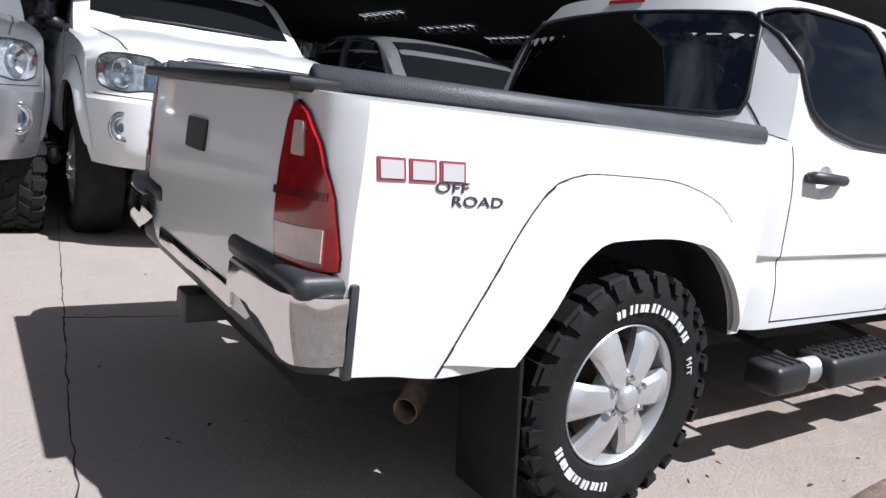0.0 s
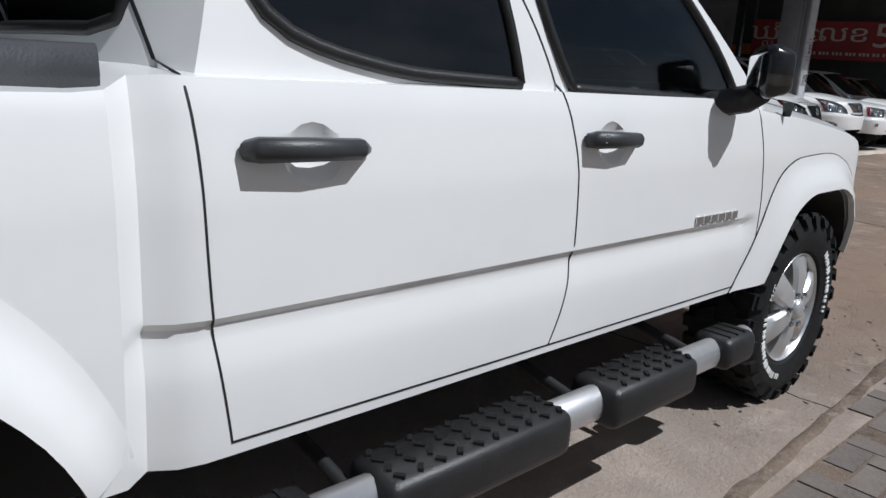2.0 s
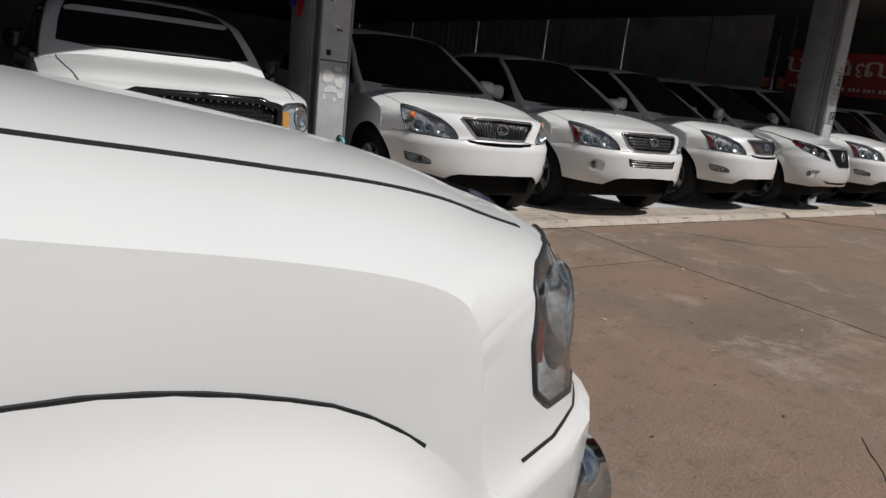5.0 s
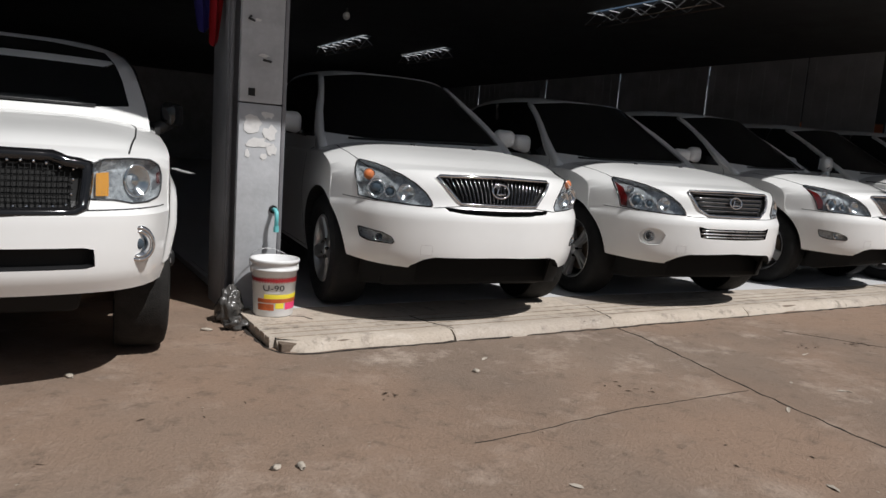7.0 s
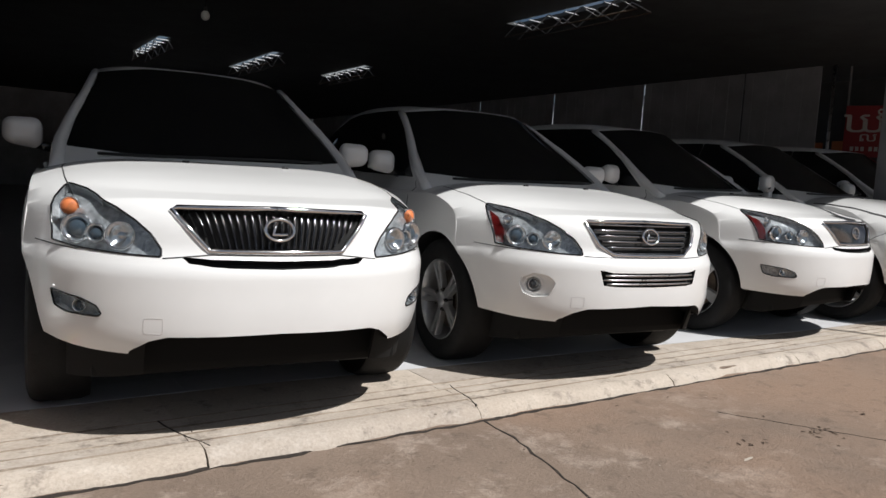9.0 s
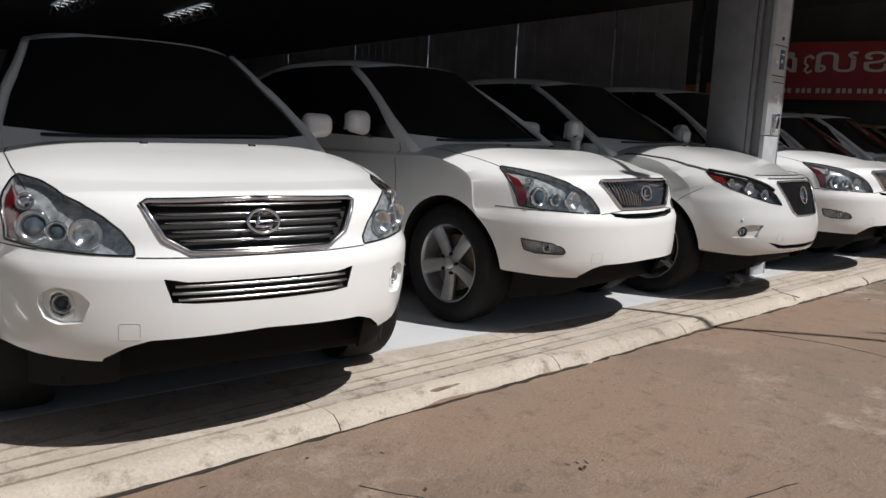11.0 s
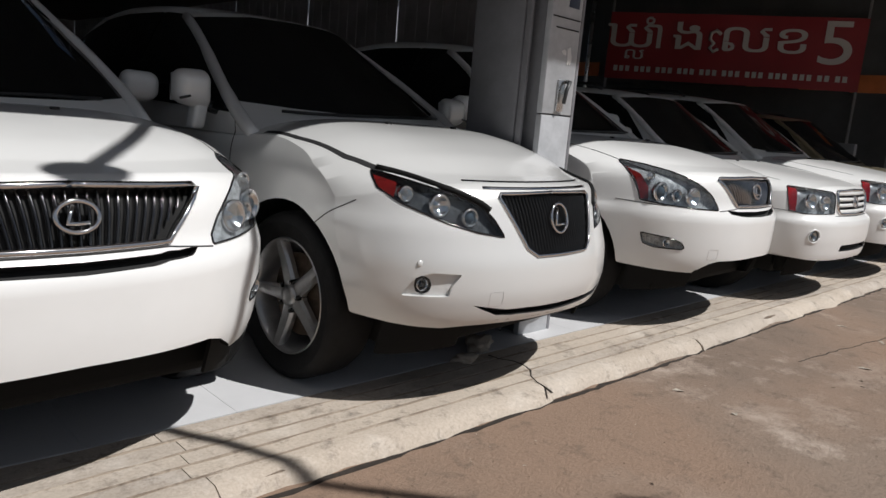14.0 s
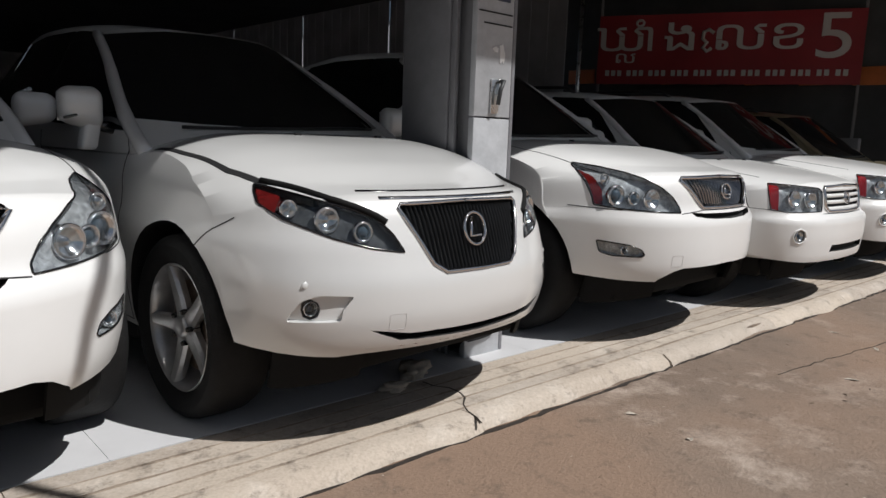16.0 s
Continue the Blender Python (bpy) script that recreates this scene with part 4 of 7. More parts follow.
# the newer, sharper model
SUV_SHARP = dict(SUV_ROUND)
SUV_SHARP.update(
    length=4.77, half=0.94, front_axle=0.92, rear_axle=3.66, wheel_r=0.378, arch=0.420, track=0.890,
    top=[(0, 0.955), (0.15, 0.99), (0.4, 1.06), (0.8, 1.135), (1.15, 1.165), (1.5, 1.14), (4.2, 1.12), (4.73, 1.06)],
    section=[(0.2, 0.92), (0.38, 0.965), (0.55, 0.985), (0.76, 1.0), (0.84, 0.975), (0.95, 0.955), (1.12, 0.87)],
    fascia=[(0.26, 0.15), (0.34, 0.07), (0.40, 0.03), (0.45, 0.012), (0.52, 0.0), (0.62, 0.008), (0.72, 0.04), (0.82, 0.075), (0.92, 0.12), (0.98, 0.20)],
    nose_sweep=0.34, nose_power=2.3, nose_corner=0.18, nose_depth=1.4, crown=0.095,
    cabin=dict(base=1.05, front=(1.10, 2.20), rear=(4.66, 4.05), sweep=0.26, lean=[(0, 0.86), (0.15, 0.85), (0.8, 0.68), (1.0, 0.63)], roof=[(2.2, 1.625), (2.6, 1.665), (3.1, 1.68), (4.05, 1.60)], taper=0.10),
    headlight=[(0.345, 0.748), (0.395, 0.815), (0.455, 0.868), (0.55, 0.903), (0.70, 0.937), (0.87, 0.968), (0.925, 0.974), (0.920, 0.952), (0.900, 0.915), (0.80, 0.865), (0.62, 0.803), (0.47, 0.766)],
    bowls=[(0.505, 0.826, 0.036, "p"), (0.640, 0.868, 0.044, "r"), (0.785, 0.905, 0.030, "r")], marks=[],
    marker=[(0.915, 0.965), (0.912, 0.952), (0.893, 0.917), (0.835, 0.888), (0.82, 0.945)],
    fog=[(0.665, 0.552), (0.674, 0.576), (0.700, 0.588), (0.726, 0.576), (0.735, 0.552), (0.726, 0.527), (0.700, 0.516), (0.674, 0.527)], fog_bowl=(0.700, 0.552, 0.027), fog_ring=False,
    fog_recess=[(0.785, 0.508), (0.765, 0.545), (0.725, 0.588), (0.66, 0.607), (0.535, 0.603), (0.575, 0.555), (0.585, 0.512)], sensors=[(0.715, 0.642)], tow_cover=(-0.42, 0.50), lamp_gap=[(0.90, 0.986), (0.80, 0.972), (0.70, 0.952), (0.56, 0.918), (0.47, 0.885), (0.42, 0.855)],
    grille=[(0.0, 0.665), (0.195, 0.667), (0.25, 0.70), (0.355, 0.905), (0.34, 0.918), (0.0, 0.925)][::-1], grille_foot=0.25, grille_kind="bars", bars=32, bar_mat=GREY_PLASTIC, frame_r=0.008, fan=0.05, bar_w=0.008,
    # the black bar stands for the shaded hood gap above the chrome one
    slots=[[(0.0, 0.445), (0.36, 0.450), (0.52, 0.475), (0.40, 0.425), (0.0, 0.412)]], lines=[(0.962, 0.46, 0.011, GLOSS_BLACK), (0.940, 0.41, 0.012, CHROME), (0.402, 0.52, 0.007, SATIN)],
    apron=[(0.0, 0.39), (0.40, 0.385), (0.52, 0.380), (0.60, 0.372), (0.64, 0.20), (0.0, 0.20)],
    badge=(0.815, 0.125, 0.13), screen=[(0.0, 1.175), (0.50, 1.185), (0.775, 1.20), (0.69, 1.38), (0.58, 1.58), (0.30, 1.61), (0.0, 1.615)],
    side_glass=[[(1.55, 1.15), (1.76, 1.27), (2.2, 1.51), (2.42, 1.59), (2.645, 1.605), (2.665, 1.18), (2.0, 1.16)], [(2.672, 1.18), (2.652, 1.605), (3.1, 1.605), (3.49, 1.58), (3.515, 1.20)], [(3.522, 1.21), (3.497, 1.57), (3.85, 1.51), (4.12, 1.36), (4.05, 1.23)]],
    hood_seams=[[(0.80, 1.25), (0.80, 1.0), (0.765, 0.70), (0.70, 0.52)]], hood_gap=0.024,
    front_seams=[],
    seams=[[(1.36, 0.33), (1.38, 0.6), (1.42, 0.9), (1.50, 1.12)], [(2.66, 1.14), (2.65, 0.8), (2.58, 0.33)], [(3.55, 1.16), (3.50, 0.95), (3.30, 0.7), (3.18, 0.45)], [(0.52, 0.86), (0.62, 0.80), (0.70, 0.74)]],
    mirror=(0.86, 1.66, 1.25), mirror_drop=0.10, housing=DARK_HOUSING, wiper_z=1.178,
)

# the squarer wagon with three bright bars
WAGON = dict(SUV_ROUND)
WAGON.update(
    length=4.69, half=0.915, front_axle=0.90, rear_axle=3.61, wheel_r=0.365, arch=0.405, track=0.870,
    top=[(0, 0.955), (0.12, 0.985), (0.4, 1.02), (0.8, 1.06), (1.15, 1.09), (1.5, 1.09), (4.4, 1.09), (4.69, 1.05)],
    section=[(0.2, 0.93), (0.38, 0.98), (0.55, 0.995), (0.75, 1.0), (0.9, 0.985), (1.02, 0.955), (1.12, 0.91)],
    fascia=[(0.26, 0.12), (0.34, 0.05), (0.38, 0.02), (0.45, 0.01), (0.57, 0.0), (0.68, 0.0), (0.70, 0.03), (0.74, 0.06), (0.86, 0.075), (0.93, 0.10), (0.98, 0.16)],
    nose_sweep=0.20, nose_power=2.4, nose_corner=0.20, crown=0.07,
    cabin=dict(base=1.03, front=(1.12, 1.95), rear=(4.60, 4.25), sweep=0.20, lean=[(0, 0.845), (0.15, 0.835), (0.8, 0.69), (1.0, 0.65)], roof=[(1.95, 1.60), (2.4, 1.64), (3.0, 1.65), (4.25, 1.60)], taper=0.06),
    headlight=[(0.40, 0.740), (0.395, 0.80), (0.40, 0.895), (0.44, 0.915), (0.66, 0.932), (0.85, 0.942), (0.865, 0.90), (0.855, 0.80), (0.845, 0.752), (0.72, 0.738)],
    bowls=[(0.665, 0.835, 0.056, "r"), (0.51, 0.825, 0.056, "r")], marks=[], marker=[(0.845, 0.935), (0.858, 0.90), (0.848, 0.80), (0.838, 0.760), (0.795, 0.752), (0.79, 0.93)],
    fog=[(0.585, 0.567), (0.60, 0.605), (0.64, 0.622), (0.68, 0.605), (0.695, 0.567), (0.68, 0.529), (0.64, 0.512), (0.60, 0.529)], fog_bowl=(0.64, 0.567, 0.040), fog_ring=True, tow_cover=None,
    grille=[(0.0, 0.735), (0.34, 0.74), (0.385, 0.78), (0.39, 0.90), (0.36, 0.92), (0.0, 0.93)][::-1], grille_foot=0.37, grille_kind="rows", bars=4, bar_mat=WHITE, bar_w=0.016, frame_r=0.014,
    slots=[[(0.0, 0.49), (0.34, 0.49), (0.36, 0.44), (0.0, 0.435)]],
    apron=[(0.0, 0.37), (0.40, 0.37), (0.52, 0.36), (0.60, 0.32), (0.62, 0.20), (0.0, 0.20)],
    badge=(0.835, 0.11, 0.085), screen=[(0.0, 1.115), (0.50, 1.125), (0.75, 1.145), (0.69, 1.35), (0.61, 1.55), (0.30, 1.575), (0.0, 1.58)],
    side_glass=[[(1.60, 1.12), (1.72, 1.25), (2.0, 1.49), (2.16, 1.56), (2.50, 1.58), (2.52, 1.15)], [(2.58, 1.15), (2.56, 1.58), (3.1, 1.58), (3.40, 1.57), (3.42, 1.17)], [(3.50, 1.18), (3.47, 1.56), (4.0, 1.54), (4.25, 1.46), (4.25, 1.20)]],
    front_seams=[[(0.0, 0.72), (0.42, 0.725)]], roof_rails=True, marker_mat=RED_LENS,
)


def taller(P, k, z0=1.15):
    """Draws out the glasshouse of a car above its waist."""
    up = lambda z: z if z < z0 else z0 + (z - z0) * k
    P["cabin"] = dict(P["cabin"], roof=[(y, up(z)) for y, z in P["cabin"]["roof"]])
    P["screen"] = [(x, up(z)) for x, z in P["screen"]]
    P["side_glass"] = [[(y, up(z)) for y, z in g] for g in P["side_glass"]]


taller(SUV_ROUND, 1.20)
for other in (SUV_BARRED, SUV_AMBER):
    other.update(cabin=SUV_ROUND["cabin"], screen=SUV_ROUND["screen"], side_glass=SUV_ROUND["side_glass"])
taller(SUV_SHARP, 1.17)
taller(WAGON, 1.06)

# ---- the yard and the shed ----


def noise(n, l, vec, scale, detail=6.0, rough=0.6, lo=0.35, hi=0.65):
    a = n.new("ShaderNodeTexNoise")
    a.inputs["Scale"].default_value, a.inputs["Detail"].default_value, a.inputs["Roughness"].default_value = scale, detail, rough
    l.new(vec, a.inputs["Vector"])
    r = n.new("ShaderNodeMapRange")
    r.inputs["From Min"].default_value, r.inputs["From Max"].default_value = lo, hi
    l.new(a.outputs["Fac"], r.inputs["Value"])
    return r.outputs["Result"]


def blend(n, l, fac, c1, c2, kind="MIX"):
    m = n.new("ShaderNodeMixRGB")
    m.blend_type = kind
    for sock, v in (("Fac", fac), ("Color1", c1), ("Color2", c2)):
        if isinstance(v, (int, float)):
            m.inputs[sock].default_value = v
        elif isinstance(v, tuple):
            m.inputs[sock].default_value = (*v, 1)
        else:
            l.new(v, m.inputs[sock])
    return m.outputs["Color"]


def concrete(name, base, pale, dark, rough=0.85, big=0.55, grit=55.0, relief=0.5, rnd=False, pale_end=None, speck=1.0, sand=0.55, rust=None):
    """Worn concrete: broad stains, pale scuffs, dark specks and sandy relief."""
    m = bpy.data.materials.new(name)
    m.use_nodes = True
    n, l = m.node_tree.nodes, m.node_tree.links
    b = n["Principled BSDF"]
    b.inputs["Roughness"].default_value = rough
    co = n.new("ShaderNodeTexCoord").outputs["Object"]
    c = blend(n, l, noise(n, l, co, big, 7.0, 0.62), base, dark)
    scuff = noise(n, l, co, big * 3.1, 10.0, 0.75, 0.52, 0.66)
    c = blend(n, l, scuff, c, pale)
    if rust:
        c = blend(n, l, noise(n, l, co, 0.42, 6.0, 0.55, 0.42, 0.60), c, rust)
    sk = n.new("ShaderNodeMath")
    sk.operation = "MULTIPLY"
    l.new(noise(n, l, co, 7.0, 10.0, 0.8, 0.53, 0.66), sk.inputs[0])
    sk.inputs[1].default_value = speck
    c = blend(n, l, sk.outputs[0], c, tuple(0.5 * v for v in dark))
    g = noise(n, l, co, grit, 4.0, 0.7, 0.3, 0.7)
    c = blend(n, l, sand, c, blend(n, l, g, (0.55, 0.54, 0.52), (1.0, 1.0, 1.0)), "MULTIPLY")
    if pale_end:
        # paler towards low x, with a ragged edge
        sp = n.new("ShaderNodeSeparateXYZ")
        l.new(co, sp.inputs[0])
        e = n.new("ShaderNodeMath")
        e.operation = "MULTIPLY_ADD"
        l.new(noise(n, l, co, 0.8, 8.0, 0.7, 0.3, 0.7), e.inputs[0])
        e.inputs[1].default_value = -3.0
        l.new(sp.outputs["X"], e.inputs[2])
        r = n.new("ShaderNodeMapRange")
        r.inputs["From Min"].default_value, r.inputs["From Max"].default_value = pale_end[0], pale_end[1]
        r.inputs["To Min"].default_value, r.inputs["To Max"].default_value = 0.72, 0.0
        l.new(e.outputs[0], r.inputs["Value"])
        c = blend(n, l, r.outputs["Result"], c, pale_end[2])
    if rnd:
        oi = n.new("ShaderNodeObjectInfo")
        c = blend(n, l, 0.6, c, blend(n, l, oi.outputs["Random"], (0.68, 0.68, 0.70), (1.0, 0.99, 0.97)), "MULTIPLY")
    l.new(c, b.inputs["Base Color"])
    h = n.new("ShaderNodeMath")
    h.operation = "ADD"
    l.new(g, h.inputs[0])
    l.new(noise(n, l, co, 14.0, 8.0, 0.7, 0.3, 0.7), h.inputs[1])
    k = n.new("ShaderNodeBump")
    k.inputs["Strength"].default_value, k.inputs["Distance"].default_value = relief, 0.006
    l.new(h.outputs[0], k.inputs["Height"])
    l.new(k.outputs["Normal"], b.inputs["Normal"])
    return m


GROUND = concrete("worn_concrete", (0.262, 0.196, 0.150), (0.47, 0.385, 0.320), (0.190, 0.140, 0.107), relief=0.6, speck=0.6, sand=0.45, rust=(0.285, 0.194, 0.138), pale_end=(0.0, 5.5, (0.45, 0.400, 0.360)))
PAD = concrete("pale_concrete", (0.60, 0.525, 0.445), (0.67, 0.60, 0.525), (0.52, 0.445, 0.37), 0.8, 1.1, 70.0, 0.35, True)
PAVER = concrete("grey_paver", (0.23, 0.195, 0.172), (0.30, 0.265, 0.235), (0.17, 0.142, 0.122), 0.85, 2.2, 80.0, 0.4, True)
JOINT = concrete("joint_sand", (0.43, 0.355, 0.28), (0.54, 0.465, 0.385), (0.26, 0.20, 0.15), 0.9, 2.5, 60.0, 0.7)
MORTAR = concrete("sandy_mortar", (0.22, 0.165, 0.125), (0.32, 0.255, 0.20), (0.13, 0.095, 0.07), 0.9, 2.5, 60.0, 0.7)
CRACK = mat("crack_dirt", (0.035, 0.026, 0.020), 0.95, vary=0.5, scale=30)
TILE = mat("white_floor_tile", (0.62, 0.62, 0.63), 0.45, vary=0.08, scale=3, rvary=0.08)
STEEL_WHITE = mat("grey_white_steel", (0.46, 0.47, 0.49), 0.5, vary=0.25, scale=5, bump=0.1, bscale=40)
PILLAR = mat("grey_pillar_paint", (0.22, 0.22, 0.235), 0.7, vary=0.25, scale=3, bump=0.2, bscale=50)
PAPER = mat("torn_white_paper", (0.72, 0.71, 0.70), 0.7, vary=0.15, scale=20)
WALL = mat("dim_cladding", (0.45, 0.46, 0.49), 0.6, vary=0.3, scale=1.2, bump=0.1, bscale=20)
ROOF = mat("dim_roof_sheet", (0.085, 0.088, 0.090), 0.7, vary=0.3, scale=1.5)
# bounce light at the open end, put into a paler roof colour
ROOF_BOUNCE = mat("bounce_lit_roof_sheet", (0.30, 0.30, 0.27), 0.6, vary=0.25, scale=1.5)
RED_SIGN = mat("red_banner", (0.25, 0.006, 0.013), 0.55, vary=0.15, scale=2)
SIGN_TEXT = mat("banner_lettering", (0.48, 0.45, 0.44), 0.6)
ORANGE = mat("orange_paint", (0.75, 0.22, 0.07), 0.6, vary=0.2, scale=3)
LEAF = mat("dry_leaf", (0.075, 0.045, 0.028), 0.85, vary=0.6, scale=40)
STONE = mat("pale_rubble", (0.50, 0.44, 0.37), 0.9, vary=0.3, scale=30, bump=0.4, bscale=60)
RED_CLOTH = mat("red_cloth", (0.50, 0.012, 0.02), 0.8, vary=0.2, scale=20)
BLUE_CLOTH = mat("blue_cloth", (0.03, 0.025, 0.20), 0.8, vary=0.2, scale=20)

bm = bmesh.new()
bmesh.ops.create_grid(bm, x_segments=8, y_segments=8, size=200)
ground = tagged(part("ground", bm, GROUND), "worn reddish-brown concrete yard with stains and cracks", "ground", kind="structure")


def crack_line(pts, width, seed, parent, z=0.0, wander=0.012, material=None, step=0.07):
    """A dirty crack or open joint of uneven width along points."""
    rng = random.Random(seed)
    fine = []
    for a, b in zip(pts, pts[1:]):
        a, b = Vector((*a, 0)), Vector((*b, 0))
        k = max(2, int((b - a).length / step))
        fine += [a.lerp(b, i / k) + Vector((rng.uniform(-wander, wander), rng.uniform(-wander, wander), 0)) for i in range(k)]
    fine.append(Vector((*pts[-1], 0)))
    bm = bmesh.new()
    rows = []
    for i, p in enumerate(fine):
        d = (fine[min(i + 1, len(fine) - 1)] - fine[max(i - 1, 0)]).normalized()
        s = Vector((-d.y, d.x, 0)) * width * rng.uniform(0.25, 0.75)
        rows.append([bm.verts.new(p + s + Vector((0, 0, z - 0.002))), bm.verts.new(p + s * 0.6 + Vector((0, 0, z + 0.0022))), bm.verts.new(p - s * 0.6 + Vector((0, 0, z + 0.0022))), bm.verts.new(p - s + Vector((0, 0, z - 0.002)))])
    for a, b in zip(rows, rows[1:]):
        for k in range(3):
            bm.faces.new((a[k], a[k + 1], b[k + 1], b[k]))
    bmesh.ops.recalc_face_normals(bm, faces=bm.faces[:])
    return part("crack", bm, material or CRACK, parent)


for i, (pts, w) in enumerate((
        (((10.86, 5.84), (10.85, 5.60), (10.59, 4.50), (10.45, 3.65), (10.16, 2.10), (10.0, 0.6)), 0.016),
        (((8.70, 4.44), (8.93, 4.45), (9.22, 4.48), (9.64, 4.52), (10.56, 4.50)), 0.006),
        (((0.94, 6.2), (0.65, 3.08), (0.56, 1.99), (0.50, 0.4)), 0.007),
        (((0.70, 3.67), (1.18, 3.59), (1.9, 3.62)), 0.008),
        (((5.25, 1.10), (5.21, 1.9), (5.2, 3.4), (5.3, 5.0)), 0.010),
        (((7.2, 1.25), (7.5, 1.5), (7.95, 1.58), (8.4, 1.9)), 0.007),
        (((15.75, 5.62), (15.9, 5.1), (15.85, 4.3), (15.7, 3.4)), 0.010),
        (((19.0, 5.4), (19.8, 5.3), (21.4, 5.1)), 0.008),
        (((12.2, 5.4), (12.7, 4.6), (13.6, 4.4)), 0.006))):
    crack_line(pts, w, i, ground, wander=0.012 if w > 0.007 else 0.006)

# ---- apron of the shed ----
pad = tagged(part("pad", one_box(8.34, 60, 5.93, 7.0, -0.05, 0.046, 0.01), MORTAR), "pale concrete apron with long joints, ragged at its edge", "pavement", kind="structure")


def tile_edge(x):
    return 6.74 if x < 9.8 else max(6.45, 6.74 - (x - 9.8) * 0.056)


def apron_slab(x0, x1, y0, y1, ragged, corner=0.0, seed=0):
    rng = random.Random(seed)
    bm = bmesh.new()
    n = max(2, int((x1 - x0) / 0.12))
    rows = []
    for i in range(n + 1):
        x = x0 + (x1 - x0) * i / n
        ya, yb = y0, (tile_edge(x) - 0.006 if y1 is None else y1 - 0.005)
        za = 0.060
        if corner and x - x0 < corner:
            d = 1 - (x - x0) / corner
            ya += corner * (1 - math.sqrt(max(0.0, 1 - d * d)))
        if ragged:
            ya += rng.uniform(-0.016, 0.016) + 0.022 * math.sin(2.3 * x) * math.sin(5.1 * x + 1)
            rows.append([bm.verts.new(q) for q in ((x, ya - 0.035, -0.01), (x, ya - 0.012, 0.030), (x, ya + 0.035, za), (x, yb - 0.005, za + rng.uniform(-0.001, 0.001)), (x, yb, za - 0.008), (x, yb, 0.0))])
        else:
            rows.append([bm.verts.new(q) for q in ((x, ya + 0.002, 0.0), (x, ya + 0.002, za - 0.010), (x, ya + 0.007, za), (x, yb - 0.005, za + rng.uniform(-0.001, 0.001)), (x, yb, za - 0.008), (x, yb, 0.0))])
    for a, b in zip(rows, rows[1:]):
        for k in range(5):
            bm.faces.new((a[k], a[k + 1], b[k + 1], b[k]))
    bm.faces.new(rows[0][::-1])
    bm.faces.new(rows[-1])
    bmesh.ops.recalc_face_normals(bm, faces=bm.faces[:])
    return bm


cuts_x = [8.30, 9.47, 10.88, 12.4, 13.9, 15.25, 17.03, 18.6, 20.1, 21.7, 23.3, 25.0, 28.0, 34.0, 44.0, 60.0]
for r, (y0, y1) in enumerate(((5.90, 6.03), (6.03, 6.13), (6.13, 6.23), (6.23, 6.34), (6.34, None))):
    for i, (a, b) in enumerate(zip(cuts_x, cuts_x[1:])):
        j = 0.035 * math.sin(3.1 * i + 1.7 * r)
        k = 0.035 * math.sin(3.1 * (i + 1) + 1.7 * r)
        first = i == 0
        x0 = (8.30 + (0.035 if r == 0 else 0.0)) if first else a + j + 0.002
        part("slab", apron_slab(x0, b + k - 0.002, y0, y1, r == 0, 0.10 if first and r == 0 else 0.0, 10 * r + i), PAD, pad)
for i, (pts, w) in enumerate((
        (((17.12, 6.40), (17.18, 6.19), (17.04, 5.98), (16.98, 5.84)), 0.011),
        (((9.38, 6.35), (9.42, 6.15), (9.50, 5.95)), 0.008), (((10.95, 6.3), (10.9, 6.05), (10.87, 5.92)), 0.008),
        (((8.55, 6.55), (8.66, 6.48), (8.70, 6.40)), 0.012))):
    crack_line(pts, w, 40 + i, pad, 0.060)
for i, y in enumerate((6.028, 6.128, 6.228, 6.338)):
    crack_line([(8.34, y), (12.0, y + 0.004), (17.0, y - 0.004), (27.0, y)], 0.020, 60 + i, pad, 0.0592, 0.004, JOINT, 0.14)
crack_line([(8.28, 6.5), (8.29, 6.05), (8.33, 5.92), (8.45, 5.86), (10, 5.855), (12, 5.86), (14, 5.855), (16, 5.86), (17.1, 5.85), (20, 5.86), (24, 5.86)], 0.030, 77, ground, 0.001, 0.010)

floor = tagged(part("floor", one_box(8.36, 60, 7.0, 40, -0.05, 0.052), TILE), "white tiled shed floor", "floor", kind="structure")
for i in range(30):
    x0, x1 = 8.40 + 0.6 * i, 9.0 + 0.6 * i
    for j in range(4):
        y0, y1 = 6.4 + 0.6 * j, 7.0 + 0.6 * j
        ya, yb = max(y0, tile_edge(x0) - 0.001), max(y0, tile_edge(x1) - 0.001)
        if min(ya, yb) > y1 - 0.05:
            continue
        bm = bmesh.new()
        c = [(x0 + 0.001, ya + 0.001), (x1 - 0.001, yb + 0.001), (x1 - 0.001, y1 - 0.001), (x0 + 0.001, y1 - 0.001)]
        lo = [bm.verts.new((*p, 0.047)) for p in c]
        hi = [bm.verts.new((*p, 0.0595)) for p in c]
        bm.faces.new(hi)
        for k in range(4):
            bm.faces.new((lo[k], lo[(k + 1) % 4], hi[(k + 1) % 4], hi[k]))
        part("tile", bm, TILE, floor, angle=0)

# ---- roof with its openings, walls ----
ROOF_Z, EAVE_Y, EAST = 4.4, 4.87, 25.1
LIGHTS = [(17.7, 11.0, 14.3), (12.85, 21.8, 25.0), (15.65, 21.5, 25.3), (18.3, 21.4, 24.4), (3.6, 12.5, 15.5), (5.6, 13.0, 15.6)]
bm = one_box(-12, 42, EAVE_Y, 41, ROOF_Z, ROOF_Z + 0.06)
